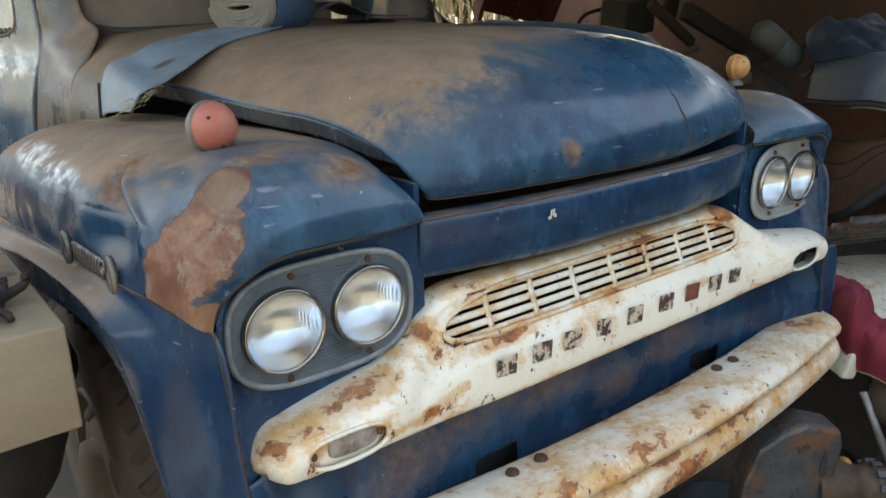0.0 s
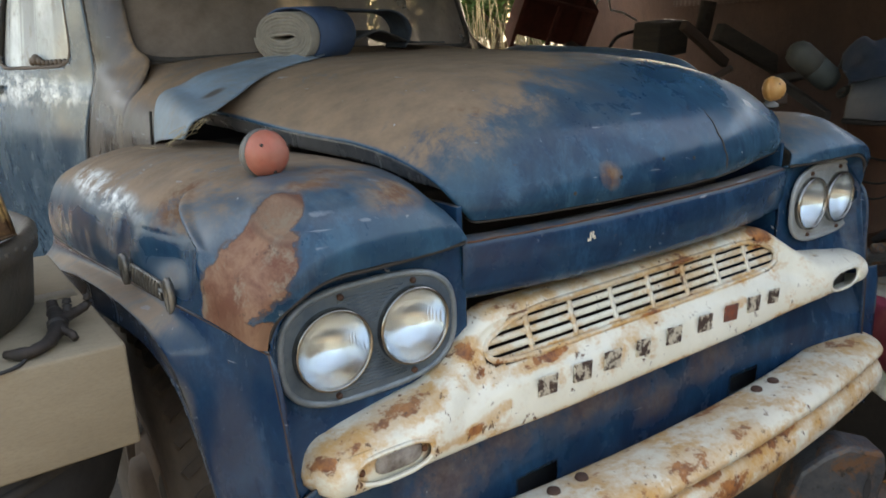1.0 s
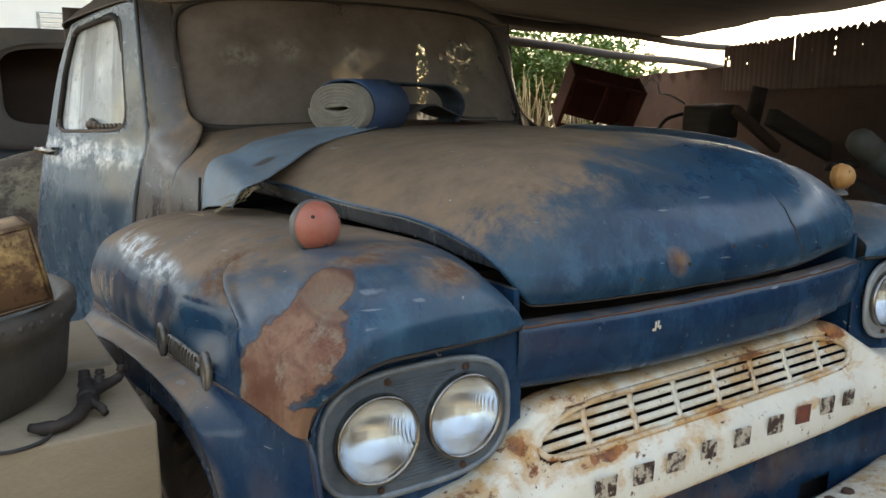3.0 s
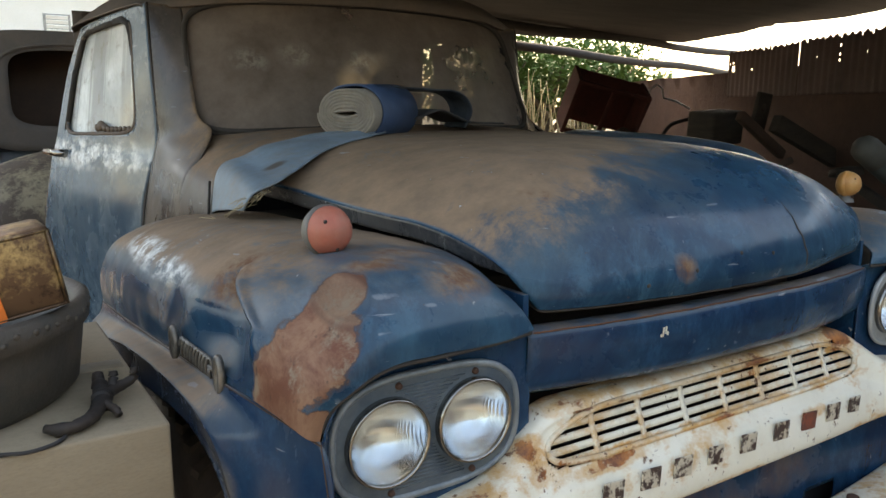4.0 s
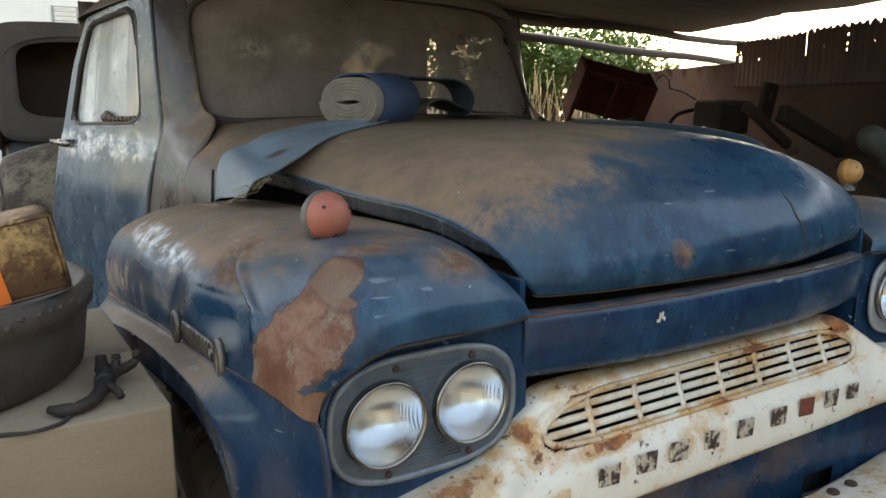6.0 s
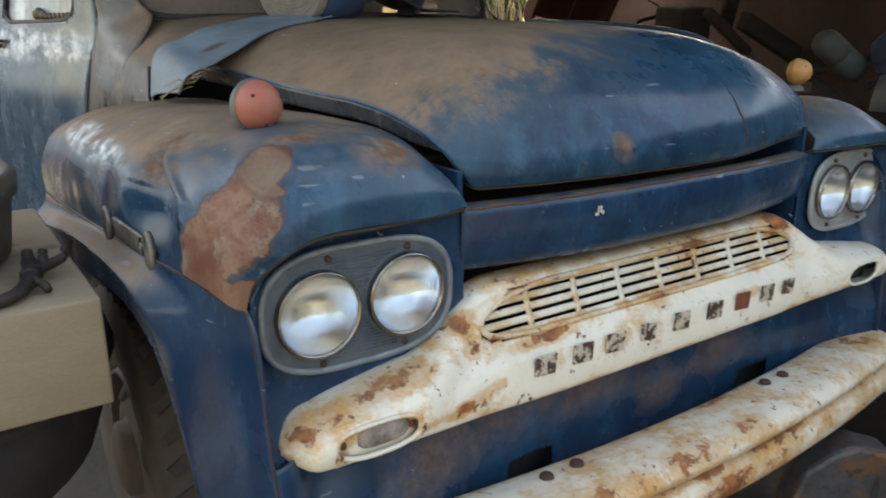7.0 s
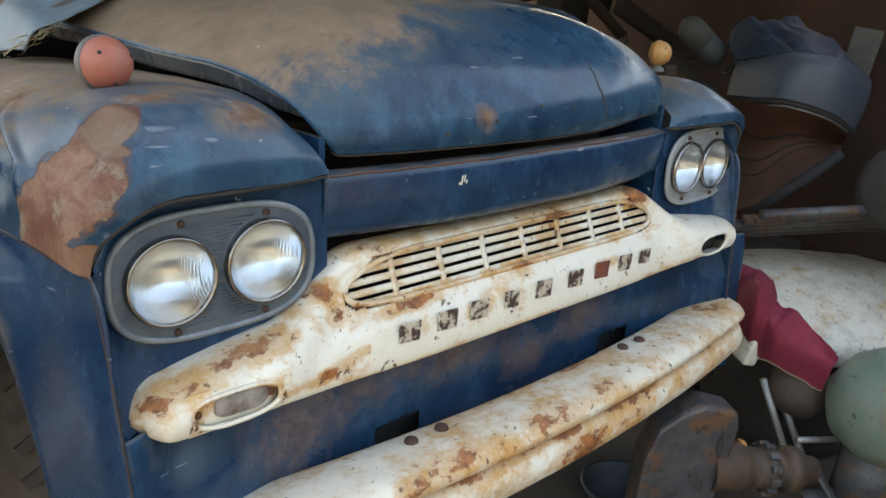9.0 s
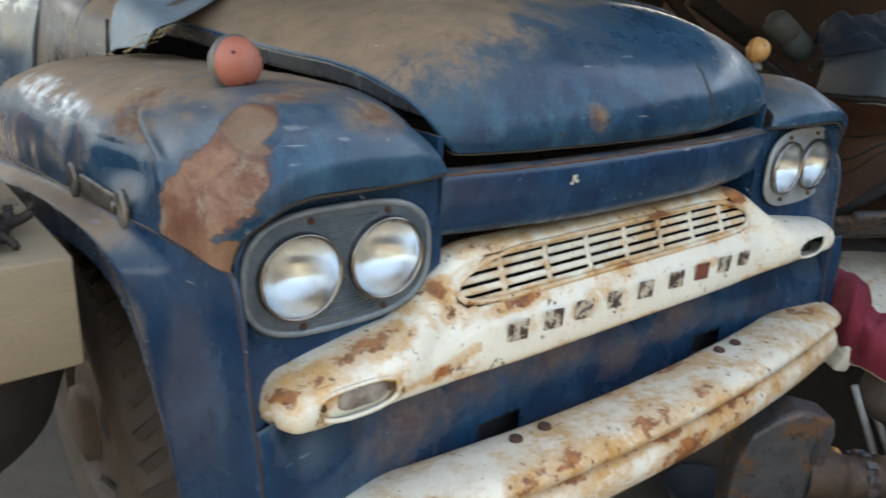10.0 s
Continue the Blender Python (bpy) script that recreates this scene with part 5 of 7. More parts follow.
    p0, p1 = door_point(0.80, 0.495, 0.035), door_point(0.985, 0.505, 0.040)
    tube(b, [door_point(0.80, 0.495, 0.0), p0, p0.lerp(p1, 0.5), p1, door_point(0.99, 0.505, 0.030)], [0.016, 0.017, 0.015, 0.013, 0.009], 8)
    part("door_handle", b, M_CHROME, door, "chrome door handle")
    b = bm_new()
    tube(b, [Vector((s * (p[0] + 0.004), p[1] - 0.004, p[2])) for p in (cat(DOOR_FRONT, k / 24) for k in range(25))], 0.005, 5)
    part("door_gap", b, M_DARK, door, "dark door gap")

# roof of the cab
ROOF_ROWS = [
    [(0.0, 1.60, 1.985), (0.3, 1.62, 1.98), (0.52, 1.66, 1.970), (0.66, 1.72, 1.955), (0.785, 1.80, 1.955)],
    [(0.0, 1.62, 2.035), (0.3, 1.64, 2.03), (0.52, 1.69, 2.018), (0.68, 1.76, 1.995), (0.795, 1.84, 1.965)],
    [(0.0, 1.78, 2.095), (0.3, 1.80, 2.09), (0.55, 1.86, 2.075), (0.72, 1.95, 2.04), (0.82, 2.02, 1.965)],
    [(0.0, 2.2, 2.12), (0.3, 2.22, 2.115), (0.58, 2.27, 2.095), (0.76, 2.34, 2.05), (0.855, 2.40, 1.965)],
    [(0.0, 2.62, 2.09), (0.3, 2.62, 2.085), (0.6, 2.64, 2.06), (0.79, 2.66, 2.02), (0.89, 2.68, 1.955)],
    [(0.0, 2.76, 1.98), (0.3, 2.76, 1.98), (0.6, 2.76, 1.965), (0.79, 2.76, 1.95), (0.87, 2.74, 1.93)],
]
roof_fn = net(ROOF_ROWS)
b = bm_new()


def roof_point(u, v):
    w = 2 * v - 1
    p = roof_fn(u, abs(w))
    return Vector((math.copysign(p.x, w), p.y, p.z))


sheet(b, roof_point, 40, 60)
part("cab_roof", b, M_CABTOP, cab, "cab roof covered in brown dust", thick=0.006)
b = bm_new()
sheet(b, lambda u, v: Vector(((u - 0.5) * 1.76, 2.735, 0.6 + 1.43 * v)), 38, 34, skip=lambda u, v: 0.185 < (u - 0.5) * 1.76 < 0.68 and 0.775 < v < 0.905)
part("cab_rear", b, M_CABTOP, cab, "rear cab wall with a window", thick=0.01)
b = bm_new()
sheet(b, lambda u, v: Vector((0.15 + 0.56 * u, 2.73, 1.67 + 0.26 * v)), 4, 4)
pane = part("rear_pane", b, M_REARGLASS, cab, "dusty rear window")
pane.visible_shadow = False
b = bm_new()
box(b, (1.4, 0.5, 0.35), (0, 2.4, 0.95), (0, 0, 0), 0.03)
box(b, (1.4, 0.14, 0.5), (0, 2.68, 1.3), (-8, 0, 0), 0.03)
part("cab_seat", b, M_BLACK, cab, "dark bench seat")
b = bm_new()
tube(b, [(0.42 + 0.2 * math.cos(2 * math.pi * k / 28), 1.98 + 0.08 * math.sin(2 * math.pi * k / 28), 1.55 + 0.17 * math.sin(2 * math.pi * k / 28)) for k in range(28)], 0.011, 6, closed=True)
part("steering_wheel", b, M_BLACK, cab, "thin black steering wheel")
b = bm_new()
box(b, (1.5, 1.0, 0.06), (0, 2.25, 0.72))
box(b, (1.9, 3.2, 0.3), (0, 4.45, 0.9), (0, 0, 0), 0.02)
part("chassis", b, M_DARK, truck, "dark chassis", smooth=False)
for s in (-1, 1):
    for y in (4.3,):
        b = bm_new()
        lathe(b, [(0.0, 0.1), (0.27, 0.10), (0.33, 0.115), (0.40, 0.12), (0.472, 0.07), (0.472, -0.07), (0.40, -0.12), (0.0, -0.1)], Matrix.Translation((s * 0.8, y, 0.46)) @ Euler((0, radians(90), 0)).to_matrix().to_4x4(), 40)
        part("wheel", b, M_RUBBER, truck, "dusty rear wheel")

# marker lamps on the fenders
for s, mat, lab in ((-1, M_RED, "faded red marker lamp on the fender"), (1, M_AMBER, "faded amber marker lamp on the fender")):
    ax = Vector((0.22, -0.95, 0.06)).normalized()
    at = Matrix.Translation((-0.822 if s < 0 else 0.792, 0.215, 1.412)) @ ax.to_track_quat("Z", "Y").to_matrix().to_4x4() @ Matrix.Scale(0.86 if s < 0 else 0.70, 4)
    b = bm_new()
    lathe(b, [(0.0, 0.048), (0.016, 0.0465), (0.030, 0.040), (0.041, 0.029), (0.0485, 0.014), (0.050, 0.0)], at, 32)
    lamp = part("marker_lamp", b, mat, truck, lab)
    b = bm_new()
    lathe(b, [(0.050, 0.001), (0.0535, 0.0), (0.053, -0.012), (0.042, -0.032), (0.022, -0.042), (0.0, -0.044)], at, 32)
    part("housing", b, M_GREY if s < 0 else M_AMBER, lamp, "grey metal housing" if s < 0 else "amber rear half of the lens")
    b = bm_new()
    lathe(b, [(0.026, -0.058), (0.024, -0.050), (0.016, -0.046), (0.014, -0.03)], Matrix.Translation((-0.822 if s < 0 else 0.792, 0.222, 1.418)), 16)
    part("foot", b, M_GREY, lamp, "short mounting foot")
    for a in (0.4, 2.5, 4.6):
        b = bm_new()
        lathe(b, [(0.0, 0.003), (0.0035, 0.002), (0.004, -0.002)], at @ Matrix.Translation((0.036 * math.cos(a), 0.036 * math.sin(a), 0.034)), 8)
        part("screw", b, M_DARK, lamp)

# chrome name badge on the fender side: a coil between two ornaments, with no lettering
b = bm_new()
q0, q1 = Vector((-1.034, 0.455, 1.182)), Vector((-1.012, 0.238, 1.176))
pts = []
for k in range(140):
    t = k / 139
    c = q0.lerp(q1, 0.14 + 0.66 * t)
    a = 2 * math.pi * 10 * t
    pts.append(c + Vector((-0.004 * math.cos(a), 0.0, 0.017 * math.sin(a))))
tube(b, pts, 0.0036, 5)
tube(b, [q0.lerp(q1, 0.05), q0.lerp(q1, 0.95)], 0.004, 6)
badge = part("side_badge", b, M_BADGE, truck, "tarnished chrome script badge on the fender side")
for q, h in ((q0, 0.027), (q1, 0.032)):
    b = bm_new()
    loop = [q + Vector((-0.004, 0.013 * math.cos(2 * math.pi * k / 20), h * math.sin(2 * math.pi * k / 20))) for k in range(20)]
    tube(b, loop, 0.0075, 6, closed=True)
    part("badge_ring", b, M_BADGE, badge)

# panel joints of the cowl side
for pts_ in ([(-0.768, 1.135, 1.420), (-0.775, 1.130, 1.360), (-0.780, 1.125, 1.300)],):
    b = bm_new()
    tube(b, pts_, 0.004, 6)
    part("panel_joint", b, M_DARK, cab, "dark joint beside the hood")

# ---- rolled mat and sheet on the cowl ----
mat_roll = empty("rolled_mat", "rolled grey-blue vinyl mat with a loose sheet hanging over the hood", "mat")
ra, rb = Vector((-0.402, 1.02, 1.607)), Vector((-0.205, 1.14, 1.612))
axis = (rb - ra).normalized()
m = Matrix.Translation(ra) @ axis.to_track_quat("Z", "Y").to_matrix().to_4x4()
b = bm_new()
turns, rows = 7.0, []
for k in range(220):
    a = 2 * math.pi * turns * k / 219
    f_ = k / 219
    p = ((0.038 + 0.060 * f_) * math.copysign(abs(math.cos(a)) ** 0.85, math.cos(a)), (0.006 + 0.066 * f_) * math.sin(a) + 0.0008 * math.sin(3 * a + k * 0.1))
    rows.append((b.verts.new(m @ Vector((*p, 0.0))), b.verts.new(m @ Vector((*p, (rb - ra).length)))))
for (p, q), (r_, t_) in zip(rows, rows[1:]):
    b.faces.new((p, q, t_, r_))
part("roll", b, M_MATEND, mat_roll, "rolled grey felt layers", thick=0.0088)
b = bm_new()
sheet(b, lambda u, v: m @ Vector(((0.040 + 0.054 * v) * math.cos(2 * math.pi * u), (0.010 + 0.058 * v) * math.sin(2 * math.pi * u), 0.003)), 48, 4)
part("roll_core", b, M_MATEND, mat_roll, "felt pressed between the layers", thick=0.002)
b = bm_new()
sheet(b, lambda u, v: m @ Vector((0.104 * math.copysign(abs(math.cos(2 * math.pi * u)) ** 0.85, math.cos(2 * math.pi * u)), 0.079 * math.sin(2 * math.pi * u), 0.035 + ((rb - ra).length - 0.03) * v)), 64, 2)
part("roll_cover", b, M_MATBLUE, mat_roll, "bright blue vinyl outer layer", thick=0.006)
SHEET = [
    [(-0.815, 0.70, 1.385), (-0.798, 0.665, 1.428), (-0.724, 0.68, 1.452), (-0.638, 0.75, 1.484), (-0.517, 0.85, 1.516), (-0.295, 0.98, 1.548)],
    [(-0.825, 0.83, 1.372), (-0.790, 0.83, 1.444), (-0.724, 0.84, 1.472), (-0.630, 0.89, 1.506), (-0.490, 0.95, 1.533), (-0.290, 1.02, 1.556)],
    [(-0.810, 0.97, 1.350), (-0.782, 1.00, 1.452), (-0.715, 1.00, 1.490), (-0.616, 1.01, 1.522), (-0.448, 1.03, 1.545), (-0.284, 1.05, 1.560)],
]
b = bm_new()
fn = net(SHEET)
sheet(b, lambda u, v: fn(u, v) + Vector((0, 0, 0.006 * noise.noise(Vector((u * 3, v * 6, 1))) + 0.006)), 24, 50)
part("loose_sheet", b, M_MAT, mat_roll, "pale blue vinyl sheet", thick=0.004)
b = bm_new()
TAIL = [(-0.30, 1.05, 1.680), (-0.18, 1.07, 1.682), (-0.06, 1.08, 1.678), (0.02, 1.10, 1.676), (0.075, 1.11, 1.655), (0.105, 1.12, 1.61), (0.085, 1.13, 1.558)]
sheet(b, lambda u, v: Vector(cat(TAIL, u)) + Vector((0.02, 0.16, 0)) * v, 24, 4)
part("mat_tail", b, M_TAIL, mat_roll, "dark blue curled end", thick=0.006)
b = bm_new()
TAIL2 = [(-0.26, 1.02, 1.575), (-0.15, 1.05, 1.59), (-0.06, 1.06, 1.615), (0.02, 1.10, 1.60), (0.12, 1.14, 1.575), (0.3, 1.2, 1.568)]
sheet(b, lambda u, v: Vector(cat(TAIL2, u)) + Vector((0.01, 0.2, 0.0)) * v, 24, 4)
part("mat_fold", b, M_BLACK, mat_roll, "dark folded underside", thick=0.006)
straw = bm_new()
wisp = random.Random(21)
top, foot = Vector((-0.775, 0.665, 1.440)), Vector((-0.835, 0.70, 1.374))
for k in range(26):
    t0 = wisp.uniform(0.0, 0.75)
    spread = 0.006 + 0.016 * t0
    p = top.lerp(foot, t0) + Vector((wisp.gauss(0, spread), wisp.gauss(0, spread), wisp.uniform(0, 0.006)))
    q = p + (foot - top) * wisp.uniform(0.15, 0.35) + Vector((wisp.gauss(-0.006, 0.012), wisp.gauss(0, 0.012), 0))
    q.z = max(q.z, 1.371)
    tube(straw, [p, p.lerp(q, 0.5) + Vector((wisp.gauss(0, 0.003), 0, 0.003)), q], 0.0008, 3)
for k in range(6):
    p = foot + Vector((wisp.uniform(-0.05, 0.03), wisp.uniform(-0.04, 0.06), 0.002))
    tube(straw, [p, p + Vector((wisp.uniform(-0.05, 0.05), wisp.uniform(-0.03, 0.05), 0.002))], 0.0009, 3)
thing("straw_tuft", straw, M_STRAW, "tuft of dry straw caught under the sheet", "straw", kind="stuff")

# ---- crate, cardboard box, tub and tin beside the wheel ----
b = bm_new()
lathe(b, [(0.0, 0.585), (0.22, 0.585), (0.33, 0.62), (0.42, 0.70), (0.462, 0.82), (0.47, 0.934), (0.45, 0.936), (0.0, 0.934)], Matrix.Translation((-1.505, 0.66, 0.0)), 48)
basin = thing("black_basin", b, M_BLACK, "black rubber basin upturned under the cardboard box", "basin")
b = bm_new()
tube(b, [(-1.505 + 0.468 * math.cos(2 * math.pi * k / 48), 0.66 + 0.468 * math.sin(2 * math.pi * k / 48), 0.900) for k in range(48)], 0.012, 8, closed=True)
part("rolled_rim", b, M_RUBBER, basin, "rolled rubber rim")
b = bm_new()
lathe(b, [(0.0, 0.0), (0.19, 0.0), (0.20, 0.01), (0.195, 0.2), (0.203, 0.21), (0.195, 0.22), (0.195, 0.4), (0.203, 0.41), (0.195, 0.42), (0.198, 0.585), (0.19, 0.596), (0.0, 0.596)], Matrix.Translation((-1.68, 0.70, -0.01)), 36)
thing("iron_drum", b, M_RUST, "small rusty iron drum under the basin", "drum")
b = bm_new()
box(b, (0.82, 0.70, 0.19), (-1.518, 0.557, 1.029), (0, 0, 0.6), 0.006)
carton = thing("cardboard_box", b, M_CARD, "closed brown cardboard box, slightly crushed", "box")
b = bm_new()
box(b, (0.80, 0.05, 0.002), (-1.518, 0.557, 1.1247), (0, 0, 0.6))
part("flap_seam", b, plain("parcel_tape", (0.30, 0.24, 0.17), (0.33, 0.26, 0.18), 9, 0.5), carton)
b = bm_new()
at = Matrix.Translation((-1.468, 0.535, 1.124))
lathe(b, [(0.0, 0.0), (0.25, 0.0), (0.272, 0.02), (0.282, 0.09), (0.286, 0.122), (0.297, 0.130), (0.298, 0.164), (0.286, 0.172), (0.268, 0.160), (0.25, 0.03), (0.0, 0.02)], at, 56)
tub = thing("rubber_tub", b, M_TUB, "dirty round black rubber tub with a lumpy rim", "tub")
lump = random.Random(8)
for k in range(64):
    a = 2 * math.pi * k / 64
    b = bm_new()
    bmesh.ops.create_icosphere(b, subdivisions=1, radius=0.0068, matrix=at @ Matrix.Rotation(a + lump.uniform(-0.03, 0.03), 4, "Z") @ Matrix.Translation((0.296, 0, 0.148 + lump.uniform(-0.006, 0.006))) @ Matrix.Diagonal((0.6, 1.25, lump.uniform(0.8, 1.3), 1)))
    part("rim_lump", b, M_TUB, tub)
tin_at = pose(-1.290, 0.395, 1.362, 0, -10, 4)
b = bm_new()
box(b, (0.115, 0.12, 0.135), (0, 0, 0), (0, 0, 0), 0.012)
bmesh.ops.transform(b, matrix=tin_at, verts=b.verts)
tin = thing("rusty_tin", b, M_TIN, "old rusty gold-coloured tin lying on the tub", "tin")
b = bm_new()
box(b, (0.020, 0.004, 0.088), (-0.047, -0.0605, -0.020), (0, -3, 0), 0.001)
bmesh.ops.transform(b, matrix=tin_at, verts=b.verts)
part("orange_label", b, M_ORANGE, tin, "orange label", smooth=False)
b = bm_new()
for x0, x1, z0, z1 in ((-0.055, 0.055, 0.061, 0.061), (-0.055, 0.055, -0.061, -0.061), (0.052, 0.052, -0.06, 0.06)):
    tube(b, [(x0, -0.060, z0), ((x0 + x1) / 2, -0.061, (z0 + z1) / 2), (x1, -0.060, z1)], 0.0028, 6)
bmesh.ops.transform(b, matrix=tin_at, verts=b.verts)
part("seam_rim", b, M_TIN, tin, "rolled seam of the tin")
b = bm_new()
CABLE = [(-1.46, 0.235, 1.129), (-1.349, 0.214, 1.128), (-1.307, 0.200, 1.128), (-1.268, 0.213, 1.128), (-1.250, 0.238, 1.129), (-1.240, 0.258, 1.130)]
tube(b, [cat(CABLE, k / 24) for k in range(25)], 0.0033, 6)
thing("black_cable", b, M_BLACK, "thin black cable lying on the cardboard box", "cable")
fitting = empty("pipe_fitting", "blackened bent pipe fitting with stub ends lying on the cardboard box", "pipe fitting")
for nm, pts_, rad_ in (("hose_end", [(-1.278, 0.258, 1.136), (-1.258, 0.242, 1.136), (-1.238, 0.240, 1.138), (-1.214, 0.256, 1.140), (-1.198, 0.288, 1.143), (-1.186, 0.320, 1.147)], [0.007, 0.011, 0.010, 0.011, 0.012, 0.015]),
                       ("neck", [(-1.190, 0.310, 1.146), (-1.186, 0.345, 1.154), (-1.185, 0.372, 1.163), (-1.184, 0.380, 1.170)], [0.016, 0.013, 0.010, 0.009]),
                       ("outlet", [(-1.186, 0.320, 1.147), (-1.166, 0.345, 1.150), (-1.146, 0.355, 1.152), (-1.130, 0.360, 1.160), (-1.128, 0.364, 1.176)], [0.014, 0.011, 0.009, 0.008, 0.007]),
                       ("stub", [(-1.168, 0.345, 1.150), (-1.164, 0.352, 1.168), (-1.163, 0.354, 1.178)], [0.009, 0.008, 0.007]),
                       ("stub", [(-1.190, 0.300, 1.144), (-1.176, 0.276, 1.140), (-1.172, 0.262, 1.134)], [0.010, 0.007, 0.006])):
    b = bm_new()
    n_ = 14
    tube(b, [cat(pts_, k / n_) for k in range(n_ + 1)], [rad_[min(len(rad_) - 1, int(k / n_ * (len(rad_) - 1) + 0.5))] * (1 + 0.10 * math.sin(k * 2.3)) for k in range(n_ + 1)], 9)
    part(nm, b, M_PIPEBLACK, fitting)

# ---- second old truck behind ----
M_OLDCAB = plain("brown_weathered_cab", (0.105, 0.080, 0.064), (0.066, 0.058, 0.054), 4, 0.8)
old = empty("derelict_truck", "derelict dark old truck with a beige rusty fender", "truck")
OB = Vector((-0.20, 5.4, 0))
b = bm_new()


sheet(b, lambda u, v: OB + Vector((0.95 * math.copysign(abs(math.cos(v * math.pi)) ** 0.35, math.cos(v * math.pi)), 1.3 * u - 0.12 * math.sin(v * math.pi), 1.25 + 0.885 * abs(math.sin(v * math.pi)) ** 0.4 * (1 - 0.08 * (1 - min(1, u * 5)) ** 2))), 10, 40)
oldcab = part("cab", b, M_OLDCAB, old, "brown dusty rounded cab", thick=0.02)
b = bm_new()


def squircle(a, rx, rz, e):
    return rx * math.copysign(abs(math.cos(a)) ** (2 / e), math.cos(a)), rz * math.copysign(abs(math.sin(a)) ** (2 / e), math.sin(a))


def frame_point(u, v):
    x0, z0 = squircle(2 * math.pi * u, 0.80, 0.275, 6)
    x1, z1 = squircle(2 * math.pi * u, 0.945, 0.43, 10)
    x = x0 + (x1 - x0) * v
    return OB + Vector((x, -0.05 - 0.06 * math.cos(x * 1.6), 1.75 + z0 + (z1 - z0) * v - 0.02 * v))


sheet(b, frame_point, 96, 4)
part("windshield_frame", b, M_OLDCAB, oldcab, thick=0.02)
b = bm_new()
box(b, (1.86, 0.04, 1.10), tuple(OB + Vector((0, 0.5, 1.62))))
part("dark_interior", b, M_BROWN, oldcab, "dark brown cab interior", smooth=False)
b = bm_new()
sheet(b, lambda u, v: OB + Vector((0.55 * math.cos(math.pi * v), -1.2 + 1.2 * u, 0.9 + 0.42 * math.sin(math.pi * v) + 0.08 * u)), 12, 24)
part("hood", b, M_OLDBLUE, old, "narrow dull blue hood", thick=0.01)
for s in (-1, 1):
    b = bm_new()
    sheet(b, lambda u, v: OB + Vector((s * (0.50 + 0.46 * v), -0.85 + 0.60 * math.cos(math.pi * (1 - u)), 0.72 + 0.63 * math.sin(math.pi * u) - 0.10 * v * v)), 30, 10)
    sheet(b, lambda u, v: OB + Vector((s * (0.96 + 0.03 * math.sin(math.pi * v)), -0.85 + (0.60 - 0.15 * v) * math.cos(math.pi * (1 - u)), 0.62 + (0.63 - 0.17 * v) * math.sin(math.pi * u))), 30, 6)
    sheet(b, lambda u, v: OB + Vector((s * (0.50 + 0.46 * u), -1.44 + 0.03 * math.sin(math.pi * u), 0.35 + (0.42 - 0.08 * u) * v)), 8, 6)
    part("fender", b, M_BEIGE, old, "beige rusty rounded fender", thick=0.008)
    b = bm_new()
    lathe(b, [(0.0, 0.08), (0.2, 0.09), (0.36, 0.10), (0.40, 0.05), (0.40, -0.05), (0.36, -0.1), (0.0, -0.08)], Matrix.Translation(OB + Vector((s * 0.72, -0.75, 0.40))) @ Euler((0, radians(90), 0)).to_matrix().to_4x4(), 36)
    part("wheel", b, M_RUBBER, old, "old tyre")
b = bm_new()
box(b, (1.6, 2.6, 0.25), tuple(OB + Vector((0, 0.6, 0.62))))
part("chassis", b, M_DARK, old, smooth=False)
b = bm_new()
box(b, (1.8, 1.3, 0.7), tuple(OB + Vector((0, 0.7, 0.95))), (0, 0, 0), 0.04)
part("cab_body", b, M_OLDBLUE, old, "dull dark cab body")

# ---- house beyond ----
house = empty("house", "white plastered house in full daylight", "house")
b = bm_new()
box(b, (12, 0.3, 4.2), (-3.2, 14.0, 2.1))
part("wall", b, M_HOUSE, house, smooth=False)
b = bm_new()
box(b, (12.6, 1.2, 0.12), (-3.2, 13.8, 4.26), (8, 0, 0))
part("roof", b, M_BROWN, house, "tiled roof edge", smooth=False)
b = bm_new()
box(b, (0.42, 0.06, 0.34), (0.28, 13.85, 3.0))
win = part("window", b, M_STEEL, house, "small pale grey louvred window", smooth=False)
for k in range(4):
    b = bm_new()
    box(b, (0.34, 0.03, 0.060), (0.28, 13.80, 2.885 + 0.077 * k), (35, 0, 0))
    part("louvre", b, M_HOUSE, win, smooth=False)

# ---- tree and dry canes behind the shed ----


def leaf_cloud(name, centres, n, size, material, parent):
    b = bm_new()
    for _ in range(n):
        c, rad = random.choice(centres)
        while True:
            d = Vector((random.uniform(-1, 1), random.uniform(-1, 1), random.uniform(-1, 1)))
            if 0.1 < d.length < 1:
                break
        p = Vector(c) + d * rad
        q = Euler((random.uniform(-1, 1), random.uniform(-1, 1), random.uniform(0, 6.3))).to_matrix()
        L = size * random.uniform(0.6, 1.3)
        pts = [(0, 0, 0), (0.35 * L, 0.22 * L, 0.05 * L), (L, 0, -0.1 * L), (0.35 * L, -0.22 * L, 0.05 * L)]
        b.faces.new([b.verts.new(p + q @ Vector(v)) for v in pts])
    return part(name, b, material, parent, smooth=False)


